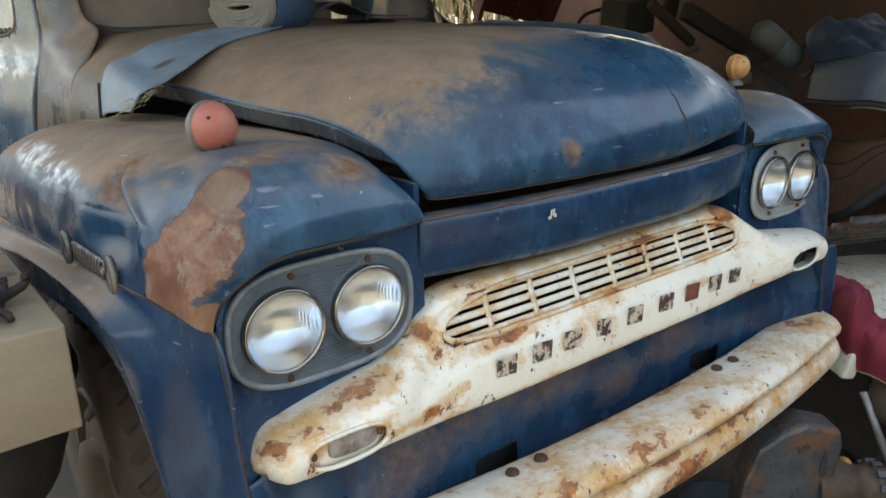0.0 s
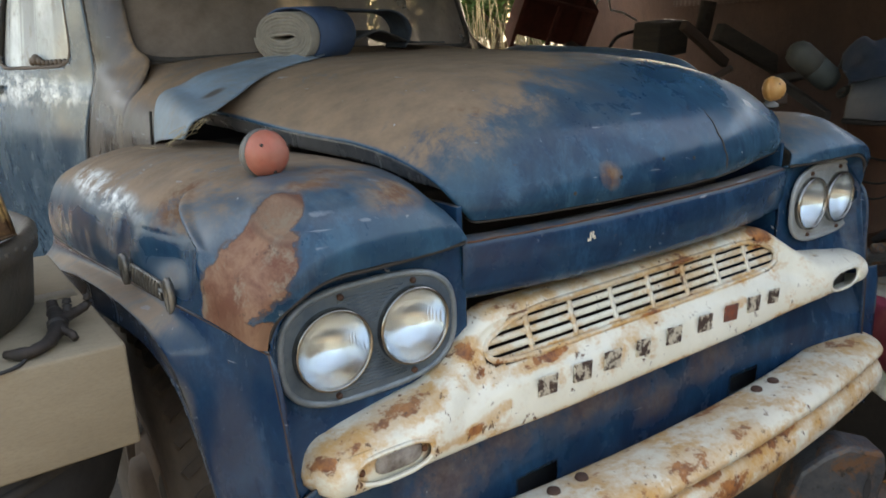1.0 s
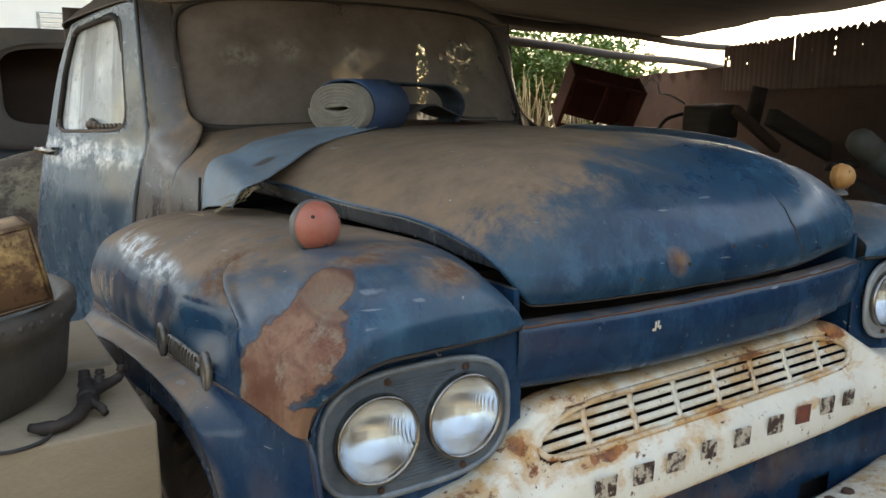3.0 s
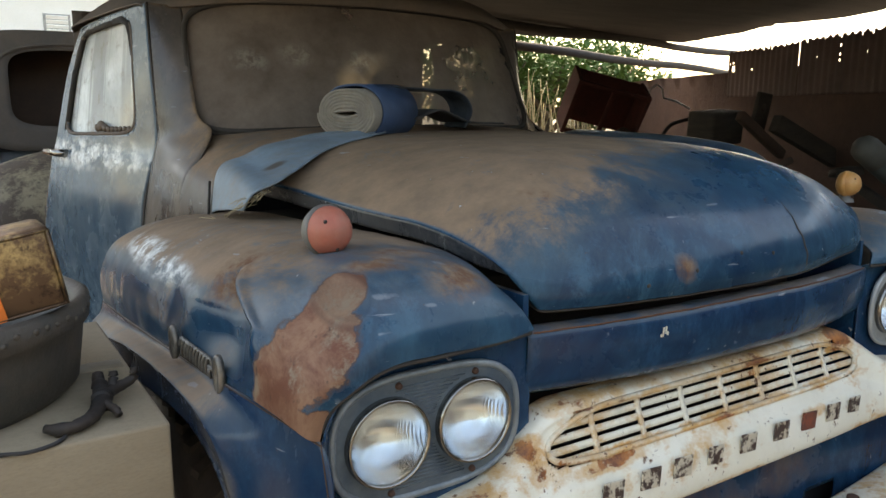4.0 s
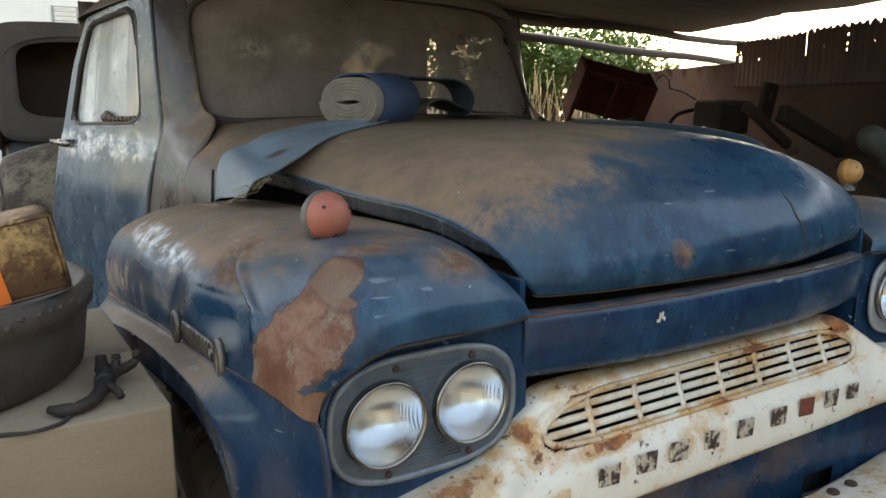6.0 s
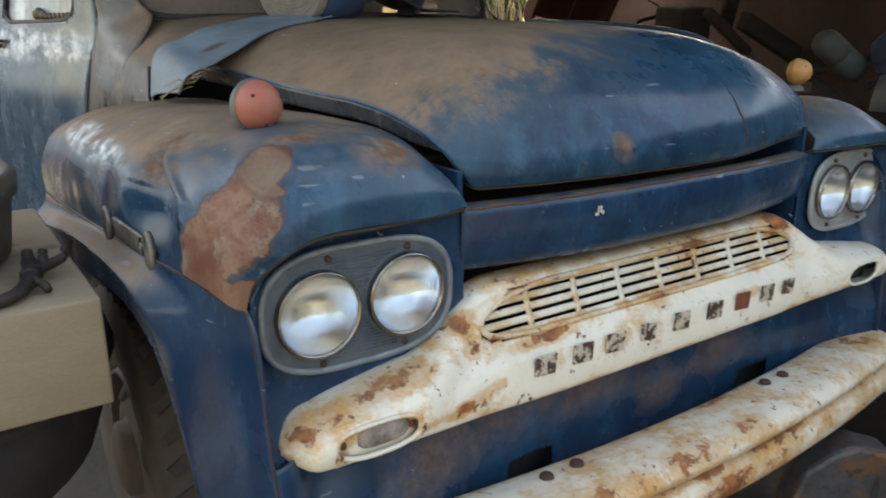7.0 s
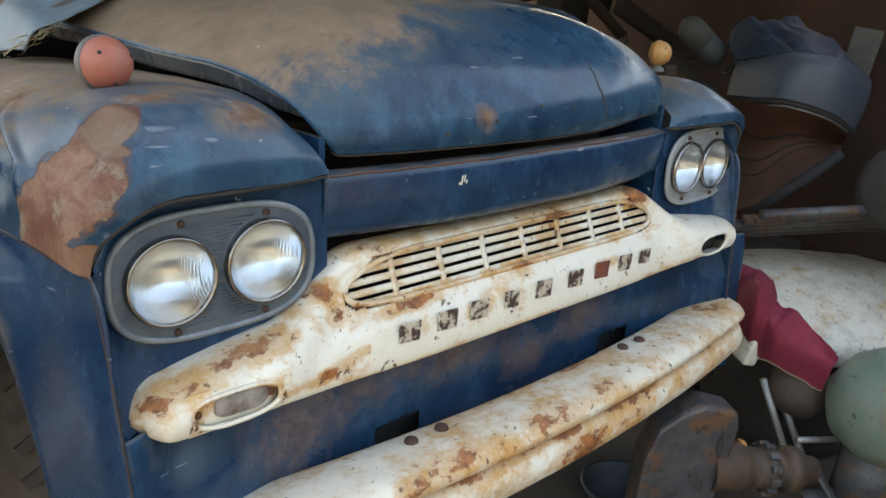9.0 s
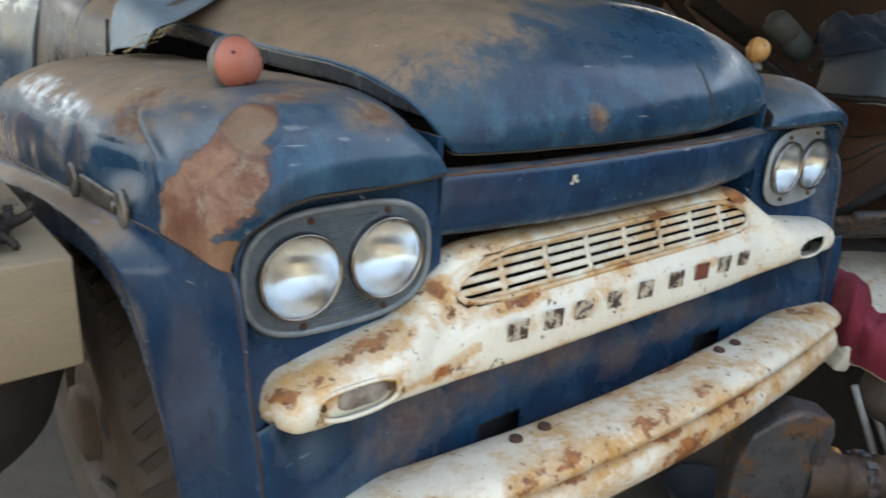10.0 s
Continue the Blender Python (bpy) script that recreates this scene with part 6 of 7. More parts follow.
for cx, cy, hh in ((5.0, 6.5, 2.9), (4.3, 7.0, 3.0), (6.0, 6.9, 3.0)):
    tree = empty("tree", "leafy green tree behind the shed", "tree", "trees behind the shed")
    b = bm_new()
    tube(b, [(cx, cy, -0.05), (cx + 0.06, cy, 0.8), (cx - 0.04, cy + 0.1, 1.6), (cx + 0.1, cy, hh * 0.75)], [0.11, 0.09, 0.075, 0.04], 10)
    trunk = part("trunk", b, M_BARK, tree)
    cents = []
    for k in range(9):
        a = k * 2.4
        e = Vector((cx + 0.9 * math.cos(a), cy + 0.8 * math.sin(a), hh * (0.62 + 0.05 * (k % 5))))
        b = bm_new()
        st = Vector((cx, cy, 1.1 + 0.1 * k))
        tube(b, [st, st.lerp(e, 0.5) + Vector((0, 0, -0.08)), e], [0.04, 0.025, 0.01], 6)
        part("limb", b, M_BARK, tree)
        cents += [(tuple(e), 0.42), (tuple(st.lerp(e, 0.7)), 0.3)]
    leaf_cloud("crown", cents, 4200, 0.11, M_LEAF, tree)
b = bm_new()
for k in range(170):
    x, y = random.uniform(3.2, 4.7), random.uniform(4.8, 5.5)
    h = random.uniform(1.1, 2.0)
    dx, dy = random.uniform(-0.35, 0.35), random.uniform(-0.3, 0.3)
    tube(b, [(x, y, 0), (x + dx * 0.4, y + dy * 0.4, h * 0.6), (x + dx, y + dy, h)], [0.011, 0.009, 0.003], 4)
thing("dry_canes", b, M_DRY, "thicket of dry yellow canes", "canes", kind="stuff")

# ---- junk along the wall ----
frame_ob = empty("seat_frame", "dark red metal seat frame thrown on the junk heap", "seat frame")
fm = pose(2.72, 3.2, 1.63, 24, 14, -28)
for nm, parts_ in (("side_plate", [((-0.26, 0, 0), (0.03, 0.30, 0.42))]), ("side_plate", [((0.26, 0, 0), (0.03, 0.30, 0.42))]), ("back_plate", [((0, 0.13, 0.0), (0.52, 0.02, 0.40))]),
                   ("cross_bar", [((0, -0.13, 0.19), (0.52, 0.03, 0.03))]), ("cross_bar", [((0, -0.13, -0.19), (0.52, 0.03, 0.03))]), ("cross_bar", [((0, -0.13, 0.0), (0.03, 0.03, 0.40))])):
    b = bm_new()
    for at_, size in parts_:
        box(b, size, at_, (0, 0, 0), 0.006)
    bmesh.ops.transform(b, matrix=fm, verts=b.verts)
    part(nm, b, M_SEATRED, frame_ob, smooth=False)
b = bm_new()
tube(b, [(3.02, 3.05, 1.66), (3.05, 3.05, 1.76), (3.11, 3.04, 1.80), (3.16, 3.03, 1.77), (3.17, 3.02, 1.70), (3.28, 3.0, 1.68), (3.42, 2.98, 1.62)], 0.008, 6)
thing("bent_wire", b, M_STEEL, "pale bent wire hook on the junk heap", "wire")
b = bm_new()
sheet(b, lambda u, v: Vector((1.5 + 2.6 * u, 1.9 + 1.7 * v + 0.5 * u, max(0.0, 1.42 * math.sin(math.pi * min(1, max(0, u))) ** 0.5 * math.sin(math.pi * v) ** 0.5 + 0.12 * noise.noise(Vector((u * 9, v * 9, 0)))))), 40, 30)
thing("junk_heap", b, M_BROWN, "dark heap of scrap and rubbish along the wall", "scrap heap", kind="stuff", smooth=False)
for a, c, size, mt, lab in (((2.70, 2.0, 1.585), (3.16, 2.0, 1.33), (0.06, 0.045), M_BROWN, "dark rusty rail leaning on the scrap"),
                            ((3.06, 2.0, 1.535), (3.80, 1.9, 1.22), (0.11, 0.07), M_TIMBER, "broad black iron rail lying on the scrap"),
                            ((2.35, 1.5, 1.05), (1.75, 0.75, 1.28), (0.05, 0.05), M_BROWN, "short rusty channel iron in the scrap"),
                            ((2.45, 1.2, 1.30), (2.05, 0.70, 1.18), (0.045, 0.03), M_DARK, "dark flat bar sloping over the scrap")):
    b = bm_new()
    A, B = Vector(a), Vector(c)
    m = Matrix.Translation(A.lerp(B, 0.5)) @ (B - A).to_track_quat("X", "Z").to_matrix().to_4x4()
    box(b, ((B - A).length, size[1], size[0]), (0, 0, 0), (0, 0, 0), 0.006)
    bmesh.ops.transform(b, matrix=m, verts=b.verts)
    thing("scrap_rail", b, mt, lab, "scrap bar", "scrap bars")
b = bm_new()
HOSE = [(2.70, 2.6, 1.44), (2.76, 2.6, 1.50), (2.84, 2.6, 1.53), (3.03, 2.6, 1.556), (3.20, 2.6, 1.55), (3.26, 2.6, 1.50)]
tube(b, [cat(HOSE, k / 20) for k in range(21)], 0.013, 8)
thing("black_hose", b, M_BLACK, "black hose arched over the scrap heap", "hose")
b = bm_new()
box(b, (0.36, 0.20, 0.22), (2.89, 2.32, 1.50), (4, -3, 6), 0.02)
thing("dark_case", b, M_TIMBER, "dark square case on the scrap heap", "case")
b = bm_new()
box(b, (0.20, 0.03, 0.26), (3.19, 2.2, 1.60), (8, 4, 12), 0.01)
lathe(b, [(0.0, -0.03), (0.025, -0.03), (0.03, 0.0), (0.018, 0.012), (0.0, 0.012)], pose(3.19, 2.175, 1.63, 90, 0, 12), 14)
thing("iron_plate", b, M_TIMBER, "black iron plate with a stud standing on the scrap", "plate")

for k in range(26):  # odd iron pieces strewn over the heap
    b = bm_new()
    x, y = random.uniform(1.9, 3.5), random.uniform(1.5, 3.2)
    z = 1.22 + random.uniform(-0.20, 0.12) - 0.18 * abs(x - 2.7)
    kind_ = k % 4
    turn = (random.uniform(-40, 40), random.uniform(-40, 40), random.uniform(0, 180))
    if kind_ == 0:
        box(b, (random.uniform(0.15, 0.4), random.uniform(0.03, 0.08), random.uniform(0.05, 0.2)), (x, y, z), turn, 0.006)
        lab = "dark bent iron plate in the scrap heap"
    elif kind_ == 1:
        c = Vector((x, y, z))
        rad = random.uniform(0.08, 0.2)
        rot_ = Euler([radians(v) for v in turn]).to_matrix()
        tube(b, [c + rot_ @ Vector((rad * math.cos(q * 0.3), rad * math.sin(q * 0.3), 0.0)) for q in range(14)], 0.012, 6)
        lab = "curved rusty hose in the scrap heap"
    elif kind_ == 2:
        lathe(b, [(0.0, 0.03), (0.05, 0.03), (0.09, 0.02), (0.10, -0.02), (0.05, -0.03), (0.0, -0.03)], pose(x, y, z, *turn), 20)
        lab = "dark round iron hub in the scrap heap"
    else:
        c = Vector((x, y, z))
        rot_ = Euler([radians(v) for v in turn]).to_matrix()
        tube(b, [c - rot_ @ Vector((0.35, 0, 0)), c + rot_ @ Vector((0.35, 0, 0))], 0.018, 7)
        lab = "rusty iron rod in the scrap heap"
    thing("scrap_part", b, (M_BROWN, M_TIMBER, M_DARK, M_BROWN)[(k // 4) % 4], lab, "scrap", "scrap parts")

# grey-green bottle leaning
cyl = empty("gas_bottle", "grey-green metal cylinder lying tilted on the scrap", "cylinder")
b = bm_new()
d = Vector((0.62, -0.35, -0.55)).normalized()
at = Matrix.Translation((1.98, 0.85, 1.475)) @ d.to_track_quat("Z", "Y").to_matrix().to_4x4() @ Matrix.Scale(0.82, 4)
lathe(b, [(0.0, -0.02), (0.036, -0.012), (0.066, 0.015), (0.075, 0.05), (0.075, 0.15), (0.070, 0.152)], at, 32)
part("body", b, M_OLIVE, cyl, "pale olive upper half")
b = bm_new()
lathe(b, [(0.072, 0.150), (0.074, 0.156), (0.074, 0.26), (0.062, 0.30), (0.03, 0.32), (0.0, 0.325)], at, 32)
part("end_cap", b, M_DARKGREEN, cyl, "dark green-grey lower half")
b = bm_new()
tube(b, [at @ Vector((0.03 * math.cos(2 * math.pi * k / 16), 0.03 * math.sin(2 * math.pi * k / 16), 0.40)) for k in range(16)], 0.01, 6, closed=True)
part("collar", b, M_OLIVE, cyl)

# nose of a grey-blue truck hood, red-brown inside, propped on the scrap
shellob = empty("car_hood", "dull grey-blue peaked truck hood propped on the scrap, red-brown inside", "car hood")
BAND = [
    [(2.30, 0.75, 1.30), (2.22, 0.52, 1.37), (2.22, 0.38, 1.38), (2.32, 0.28, 1.35), (2.50, 0.25, 1.28)],
    [(2.01, 0.59, 1.32), (1.91, 0.35, 1.38), (1.90, 0.22, 1.39), (2.00, 0.13, 1.37), (2.22, 0.10, 1.30)],
    [(1.95, 0.57, 1.26), (1.84, 0.35, 1.30), (1.83, 0.22, 1.31), (1.93, 0.11, 1.28), (2.15, 0.07, 1.21)],
    [(1.94, 0.57, 1.19), (1.82, 0.36, 1.21), (1.81, 0.24, 1.22), (1.92, 0.12, 1.18), (2.13, 0.09, 1.10)],
]
band = net(BAND)
b = bm_new()
sheet(b, lambda u, v: band(u, v) + Vector((0, 0, 0.004 * noise.noise(Vector((u * 4, v * 7, 2))))), 36, 40)
part("skin", b, M_OLDBLUE, shellob, "dull grey-blue skin", thick=0.008)
b = bm_new()
tube(b, [band(1.0, k / 40) + Vector((0.02, 0.01, -0.012)) for k in range(41)], 0.014, 8)
part("rim", b, M_BLACK, shellob, "black rolled rim")
b = bm_new()
tube(b, [band(1.0, 0.30 + 0.62 * k / 20) + Vector((0.012, 0.002, -0.030)) for k in range(21)], 0.005, 6)
part("trim_strip", b, M_GREY, shellob, "thin pale metal strip under the rim")
LINING = [
    [(1.98, 0.58, 1.17), (1.86, 0.37, 1.19), (1.85, 0.25, 1.19), (1.95, 0.14, 1.15), (2.16, 0.12, 1.07)],
    [(2.20, 0.65, 0.95), (2.08, 0.45, 0.98), (2.07, 0.33, 1.02), (2.18, 0.25, 1.03), (2.40, 0.22, 0.99)],
    [(2.08, 0.54, 0.73), (1.95, 0.36, 0.80), (1.95, 0.26, 0.88), (2.05, 0.19, 0.95), (2.28, 0.18, 0.99)],
    [(2.00, 0.50, 0.66), (1.90, 0.33, 0.75), (1.90, 0.23, 0.83), (2.00, 0.15, 0.91), (2.22, 0.14, 0.95)],
]
lining = net(LINING)
b = bm_new()
sheet(b, lambda u, v: lining(u, v), 30, 40)
part("lining", b, M_REDBROWN, shellob, "red-brown rusty inside", thick=0.008)
# Thin black tubes paint the shade of creases on the smooth lining.
for u0, u1, r_ in ((0.22, 0.34, 0.006), (0.42, 0.40, 0.005), (0.52, 0.46, 0.005)):
    b = bm_new()
    tube(b, [lining(u0 + (u1 - u0) * k / 16 + 0.03 * math.sin(k * 0.35), 0.04 + 0.72 * k / 16) + Vector((-0.006, -0.002, 0)) for k in range(17)], r_, 5)
    part("crease", b, M_BLACK, shellob, "black line drawn as the shade of a crease")
b = bm_new()
tube(b, [(1.74, 0.30, 0.74), (1.80, 0.22, 0.82), (1.86, 0.14, 0.91), (1.97, 0.06, 1.02)], [0.012, 0.022, 0.026, 0.022], 8)
part("strut", b, M_BLACK, shellob, "dark bent strut")
CREST = [
    [(2.01, 0.60, 1.33), (1.93, 0.36, 1.385), (1.93, 0.24, 1.395), (2.03, 0.15, 1.375), (2.16, 0.12, 1.33)],
    [(2.10, 0.68, 1.40), (2.06, 0.50, 1.45), (2.10, 0.38, 1.46), (2.16, 0.28, 1.44), (2.24, 0.22, 1.37)],
    [(2.20, 0.74, 1.42), (2.23, 0.66, 1.49), (2.30, 0.51, 1.50), (2.35, 0.40, 1.46), (2.38, 0.30, 1.38)],
    [(2.40, 0.86, 1.36), (2.46, 0.74, 1.40), (2.50, 0.60, 1.40), (2.52, 0.46, 1.38), (2.52, 0.36, 1.32)],
]
crest = net(CREST)
b = bm_new()
sheet(b, lambda u, v: crest(u, v) + Vector((0, 0, 0.05 * noise.noise(Vector((u * 3.5, v * 6, 0.4))) * math.sin(math.pi * u) + 0.014 * noise.noise(Vector((u * 9, v * 16, 3))))), 30, 50)
thing("blue_tarp", b, plain("dark_blue_tarpaulin", (0.018, 0.029, 0.050), (0.036, 0.047, 0.066), 6, 0.6), "crumpled dark blue tarpaulin heaped on the truck hood", "tarpaulin", thick=0.008)
b = bm_new()
box(b, (0.03, 0.12, 0.26), (2.44, 0.24, 1.37), (6, 0, 20), 0.008)
thing("grey_board", b, M_BOARD, "short pale grey weathered board standing on the scrap", "board", smooth=False)
b = bm_new()
sheet(b, lambda u, v: Vector((1.55 + 1.7 * u, -0.35 + 1.5 * v, 0.36 * math.sin(math.pi * u) ** 0.4 * math.sin(math.pi * v) ** 0.4 + 0.06 * noise.noise(Vector((u * 9, v * 9, 4))))), 30, 30)
thing("scrap_pile", b, M_BLACK, "dark pile of scrap under the tin hood", "scrap heap", kind="stuff", smooth=False)
b = bm_new()
box(b, (0.4, 0.4, 0.5), (2.1, 0.4, 0.28), (0, 0, 20), 0.03)
thing("oil_box", b, M_OIL, "oily iron box that props up the tin hood", "box")
for k in range(5):
    b = bm_new()
    A, B = Vector((1.35, 0.30 - 0.06 * k, 0.72 + 0.035 * k)), Vector((2.5, -0.35 - 0.09 * k, 0.66 + 0.045 * k))
    tube(b, [A, A.lerp(B, 0.3) + Vector((0, 0, 0.03)), A.lerp(B, 0.6) + Vector((0.03, 0.05, 0.04)), B + Vector((0.1, 0.12, 0.0))], 0.02, 8)
    thing("pipe", b, M_OIL, "dull grey pipe in a bundle beside the truck", "pipe", "pipe bundle")
b = bm_new()
lathe(b, [(0.0, -0.3), (0.13, -0.3), (0.16, -0.26), (0.16, 0.26), (0.13, 0.3), (0.0, 0.3)], Matrix.Translation((1.98, -0.22, 0.93)) @ Euler((0, radians(100), radians(10))).to_matrix().to_4x4(), 32)
thing("grey_drum", b, M_DARK, "dark metal drum lying on the pipes", "drum")

# ---- white car panel with a maroon cloth ----
b = bm_new()
PAN = [
    [(1.02, 0.35, 0.60), (1.35, 0.30, 0.63), (1.75, 0.18, 0.62), (2.2, 0.0, 0.56)],
    [(1.05, 0.10, 0.61), (1.32, 0.04, 0.63), (1.72, -0.12, 0.61), (2.2, -0.3, 0.55)],
    [(1.10, -0.06, 0.53), (1.28, -0.20, 0.52), (1.65, -0.44, 0.50), (2.2, -0.66, 0.46)],
    [(1.13, -0.09, 0.45), (1.26, -0.21, 0.41), (1.62, -0.46, 0.40), (2.2, -0.68, 0.36)],
    [(1.16, -0.03, 0.42), (1.30, -0.12, 0.38), (1.66, -0.36, 0.36), (2.2, -0.58, 0.33)],
]
sheet(b, net(PAN), 40, 40)
panel_ = thing("white_car_panel", b, M_CARWHITE, "dirty white car body panel beside the truck", "car panel", thick=0.006)
b = bm_new()
lip_ = net(PAN)
tube(b, [lip_(1.0, k / 30) for k in range(31)], 0.012, 8)
part("rolled_edge", b, M_CARWHITE, panel_, "rolled lower edge")
b = bm_new()
box(b, (0.05, 0.07, 0.10), (1.085, -0.10, 0.475), (8, 10, -25), 0.01)
part("bracket", b, M_CARWHITE, panel_, "bent white bracket")
b = bm_new()
CLOTH = [
    [(1.21, 0.11, 0.70), (1.24, 0.01, 0.69), (1.24, -0.08, 0.66), (1.15, -0.14, 0.635), (1.15, -0.24, 0.60), (1.08, -0.38, 0.55)],
    [(1.13, 0.08, 0.70), (1.13, -0.02, 0.70), (1.05, -0.11, 0.70), (1.05, -0.16, 0.60), (1.07, -0.25, 0.555), (1.07, -0.37, 0.50)],
    [(1.11, 0.07, 0.63), (1.10, 0.01, 0.58), (1.08, -0.06, 0.53), (1.08, -0.14, 0.465), (1.08, -0.26, 0.44), (1.10, -0.35, 0.42)],
]
cf = net(CLOTH)


def cloth_point(u, v):
    fold = math.exp(-((v - 0.42 - 0.10 * u) / 0.05) ** 2) - 0.8 * math.exp(-((v - 0.54 - 0.06 * u) / 0.05) ** 2) + 0.5 * math.exp(-((v - 0.75 + 0.1 * u) / 0.04) ** 2)
    crumple = noise.noise(Vector((u * 3.0, v * 9.0, 1.0))) + 0.5 * noise.noise(Vector((u * 7.0, v * 19.0, 2.0)))
    return cf(u, v) + Vector((-0.012 - 0.022 * fold, 0, 0.012 + 0.020 * fold + 0.014 * crumple)) * (1 - 0.45 * u)


sheet(b, cloth_point, 40, 90)
cloth = thing("maroon_cloth", b, M_MAROON, "maroon cloth with a pale hem draped over the car panel", "cloth", thick=0.004)
b = bm_new()
tube(b, [cloth_point(1.0, k / 60) for k in range(61)], 0.0035, 5)
part("hem", b, M_STRAW, cloth, "pale stitched hem")
for a, c in (((1.115, -0.155, 0.372), (1.188, -0.30, 0.02)), ((1.165, -0.19, 0.335), (1.238, -0.338, 0.02))):
    b = bm_new()
    tube(b, [a, tuple(Vector(a).lerp(Vector(c), 0.5)), c], 0.012, 8)
    thing("pale_rod", b, M_STEEL, "pale metal rod standing against the car panel", "rod", "pale rods")
b = bm_new()
lathe(b, [(0.0, -0.22), (0.10, -0.20), (0.17, -0.12), (0.20, 0.0), (0.19, 0.12), (0.13, 0.2), (0.0, 0.22)], Matrix.Translation((1.20, -0.56, 0.42)) @ Euler((radians(70), radians(15), 0)).to_matrix().to_4x4(), 36)
gm = Mat("green_paint_with_rust", 0.55)
gc = gm.mix(gm.ramp(gm.noise(7, 8, 0.72), 0.38, 0.62), (0.12, 0.185, 0.145), (0.185, 0.215, 0.175))
gc = gm.mix(gm.math("MULTIPLY", gm.ramp(gm.noise(5.5, 8, 0.72), 0.54, 0.62), 0.8), gc, (0.20, 0.125, 0.075))
gc = gm.mix(gm.math("MULTIPLY", gm.blob((1.03, -0.62, 0.46), (0.09, 0.07, 0.05), 0.3, 9.0, 0.4), 0.85), gc, (0.19, 0.115, 0.07))
gm.colour(gm.mix(gm.ramp(gm.noise(30, 6, 0.7), 0.58, 0.68), gc, (0.06, 0.06, 0.05)))
gm.bump(gm.noise(14, 6), 0.4, 0.004)
green = thing("green_tank", b, gm.m, "dull green rounded metal tank", "tank")
b = bm_new()
tube(b, [(1.2, -0.5, 0.0), (1.2, -0.52, 0.3)], 0.1, 12)
part("stand", b, M_OIL, green, "dark stand")

b = bm_new()
box(b, (0.9, 0.5, 0.38), (1.78, -0.18, 0.18), (0, 0, -28), 0.03)
sbox = thing("scrap_box", b, M_BLACK, "black dirty box under the white car panel", "box")
b = bm_new()
box(b, (0.92, 0.52, 0.03), (1.78, -0.18, 0.385), (0, 0, -28), 0.006)
part("lid", b, M_BLACK, sbox, "black lid", smooth=False)

b = bm_new()
bmesh.ops.create_icosphere(b, subdivisions=4, radius=0.115, matrix=Matrix.Translation((1.235, -0.235, 0.335)) @ Euler((0.2, 0.5, 0.3)).to_matrix().to_4x4() @ Matrix.Diagonal((1.05, 0.85, 0.95, 1)))
for v in b.verts:
    v.co += v.normal * 0.016 * noise.noise(v.co * 9.0)
thing("brown_bundle", b, M_HIDE, "dark brown leathery bundle tucked under the car panel", "bundle")
b = bm_new()
tube(b, [(1.10, -0.31, 0.222), (1.25, -0.36, 0.190), (1.42, -0.40, 0.150)], 0.011, 8)
thing("white_bar", b, M_STEEL, "thin pale bar lying across the scrap box", "bar")
for x, y, z, rx, ry, rz, w_, l_ in ((1.13, -0.40, 0.10, 52, 14, 20, 0.10, 0.16), (1.22, -0.47, 0.11, 60, -20, 55, 0.14, 0.13), (1.06, -0.46, 0.06, 30, 8, -25, 0.16, 0.12)):
    b = bm_new()
    sheet(b, lambda u, v: pose(x, y, z, rx, ry, rz) @ Vector(((u - 0.5) * w_, (v - 0.5) * l_, 0.020 * math.sin(u * 5.0) + 0.012 * noise.noise(Vector((u * 4, v * 4, x * 9))))), 14, 14)
    thing("sheet_offcut", b, M_OIL, "bent grey offcut of sheet metal on the ground", "offcut", "sheet offcuts", thick=0.004)

# axle with a brake drum in front of the bumper
axle = empty("axle", "oily dismounted axle with a brake drum and hub", "axle")
am = Matrix.Translation((0.668, -0.275, 0.285)) @ Vector((0.80, -0.60, -0.06)).to_track_quat("Z", "Y").to_matrix().to_4x4()
bm_at = Matrix.Translation((0.53, -0.19, 0.25)) @ Matrix.Rotation(radians(-30), 4, "Z")
OUTLINE = [(-0.135, -0.24), (0.085, -0.24), (0.112, -0.065), (0.138, 0.088), (0.152, 0.190), (0.140, 0.240), (0.035, 0.272), (-0.030, 0.250), (-0.096, 0.205), (-0.131, 0.105), (-0.138, -0.05)]
b = bm_new()
low = [b.verts.new(bm_at @ Vector((x, -0.05, z))) for x, z in OUTLINE]
high = [b.verts.new(bm_at @ Vector((x * 0.96 + 0.02, 0.06, z * 0.97))) for x, z in OUTLINE]
b.faces.new(low)
b.faces.new(high[::-1])
for k in range(len(OUTLINE)):
    k2 = (k + 1) % len(OUTLINE)
    b.faces.new((low[k], high[k], high[k2], low[k2]))
part("bracket", b, M_OIL, axle, "rusty grey iron end bracket", smooth=False, bevel=0.014)
# Black oval plate on the bracket face paints the shade of a slot.
b = bm_new()
slot_ = [bm_at @ Vector((0.098 + 0.010 * math.cos(2 * math.pi * k / 16), -0.053, 0.135 + 0.036 * math.sin(2 * math.pi * k / 16))) for k in range(16)]
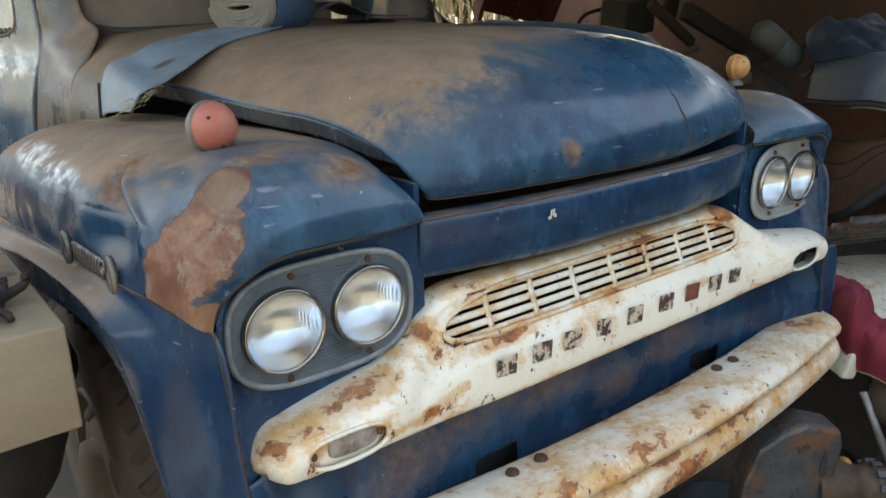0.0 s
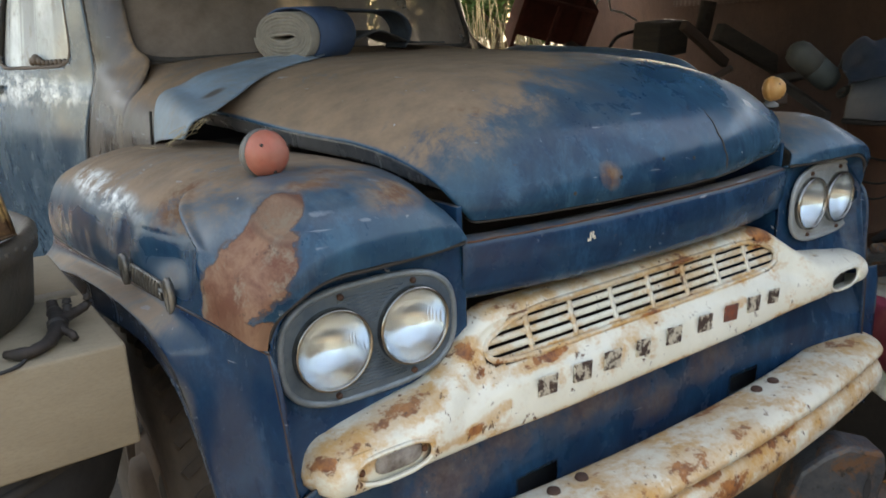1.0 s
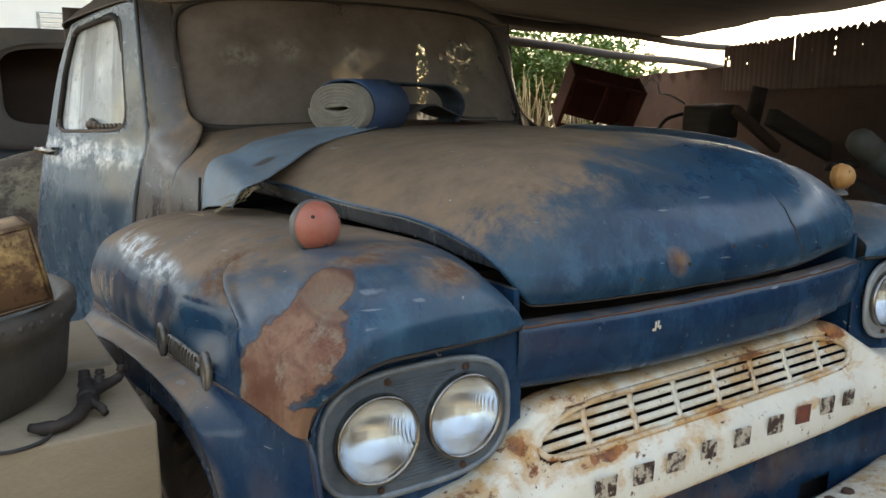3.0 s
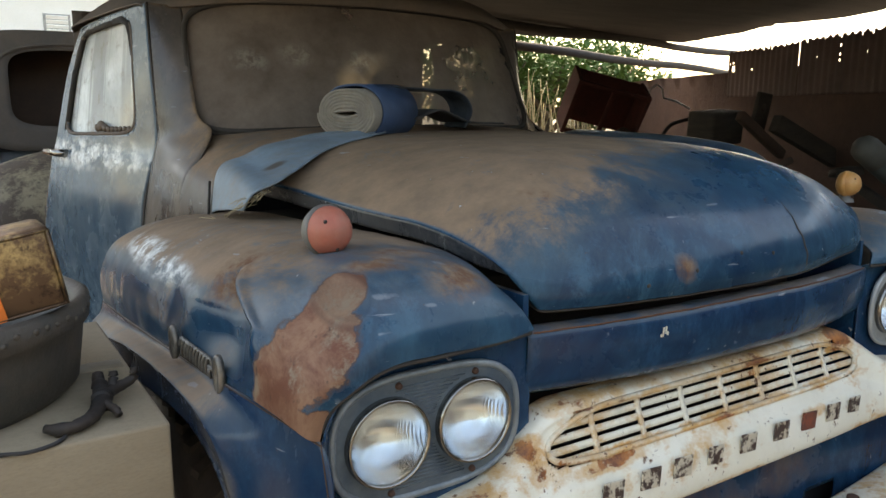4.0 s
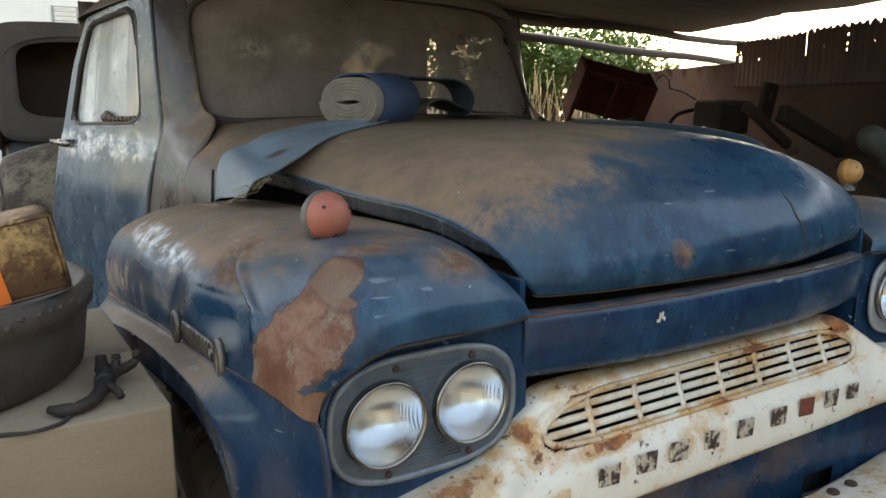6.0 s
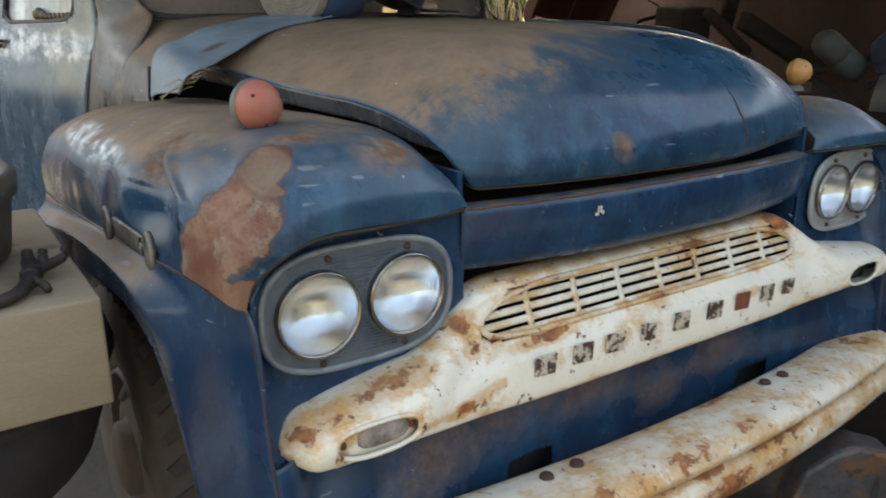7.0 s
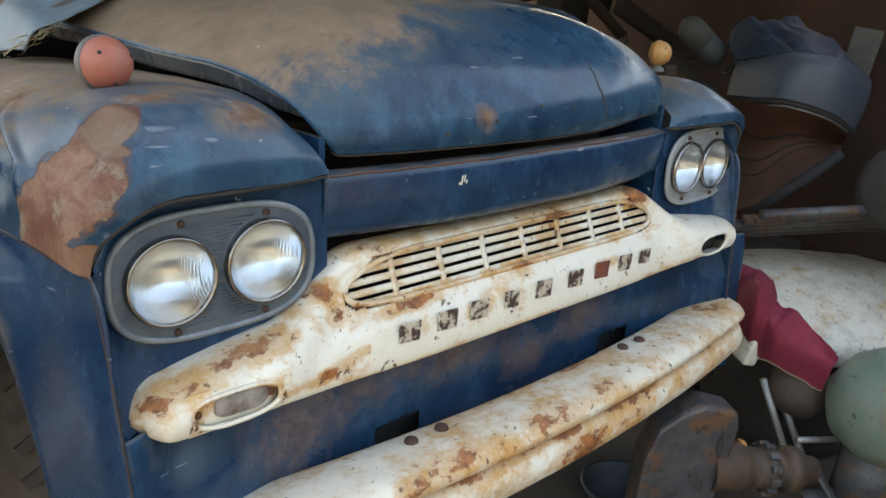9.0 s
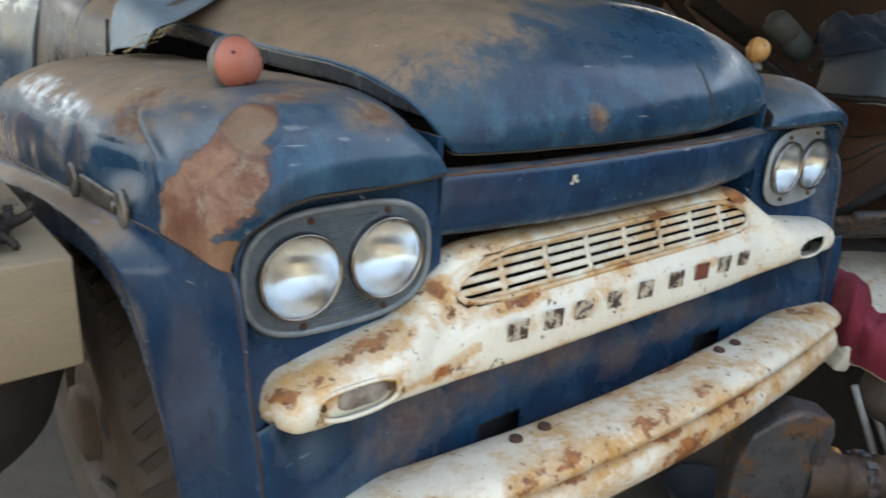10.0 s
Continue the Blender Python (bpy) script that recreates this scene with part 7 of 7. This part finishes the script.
back_ = [b.verts.new(q + bm_at.to_3x3() @ Vector((0, 0.004, 0))) for q in slot_]
front_ = [b.verts.new(q) for q in slot_]
b.faces.new(front_)
for k in range(16):
    b.faces.new((front_[k], back_[k], back_[(k + 1) % 16], front_[(k + 1) % 16]))
part("slot", b, M_BLACK, axle, "black oval plate standing in for a shaded slot in the bracket", smooth=False)
b = bm_new()
lathe(b, [(0.074, -0.06), (0.074, 0.03), (0.066, 0.05), (0.060, 0.055), (0.060, 0.105), (0.070, 0.108), (0.070, 0.135), (0.052, 0.14), (0.052, 0.17), (0.068, 0.172), (0.068, 0.215), (0.045, 0.22), (0.042, 0.27), (0.0, 0.275)], am, 28)
hub_ = part("hub", b, M_HUB, axle, "rusty stepped hub")
for k in range(12):
    b = bm_new()
    box(b, (0.012, 0.02, 0.03), (0, 0, 0), (0, 0, 0), 0.003)
    bmesh.ops.transform(b, matrix=am @ Matrix.Rotation(2 * math.pi * k / 12, 4, "Z") @ Matrix.Translation((0.072, 0, 0.12)), verts=b.verts)
    part("cog", b, M_OIL, hub_, smooth=False)
b = bm_new()
lathe(b, [(0.0, 0.0), (0.024, 0.0), (0.028, 0.008), (0.024, 0.02), (0.0, 0.022)], am @ Matrix.Translation((0.052, 0.03, 0.055)), 16)
part("brass_nut", b, M_AMBER, axle, "yellow brass nut")
b = bm_new()
box(b, (0.3, 0.25, 0.12), (0.72, -0.3, 0.045), (0, 0, 20), 0.01)
thing("wood_block", b, M_TIMBER, "dark wooden block under the axle", "block")
b = bm_new()
lathe(b, [(0.0, 0.0), (0.09, 0.0), (0.13, 0.07), (0.135, 0.075), (0.12, 0.075), (0.085, 0.015), (0.0, 0.012)], Matrix.Translation((0.62, 0.02, 0.0)), 30)
thing("blue_bowl", b, M_OLDBLUE, "small dark blue bowl on the ground under the bumper", "bowl")

# unseen roof slab, added to shade the derelict truck
b = bm_new()
box(b, (3.6, 3.6, 0.05), (-0.6, 5.4, 3.0))
thing("unseen_roof_rear", b, M_ROOF, "added unseen dark roof that shades the derelict truck", "roof", kind="structure", smooth=False)
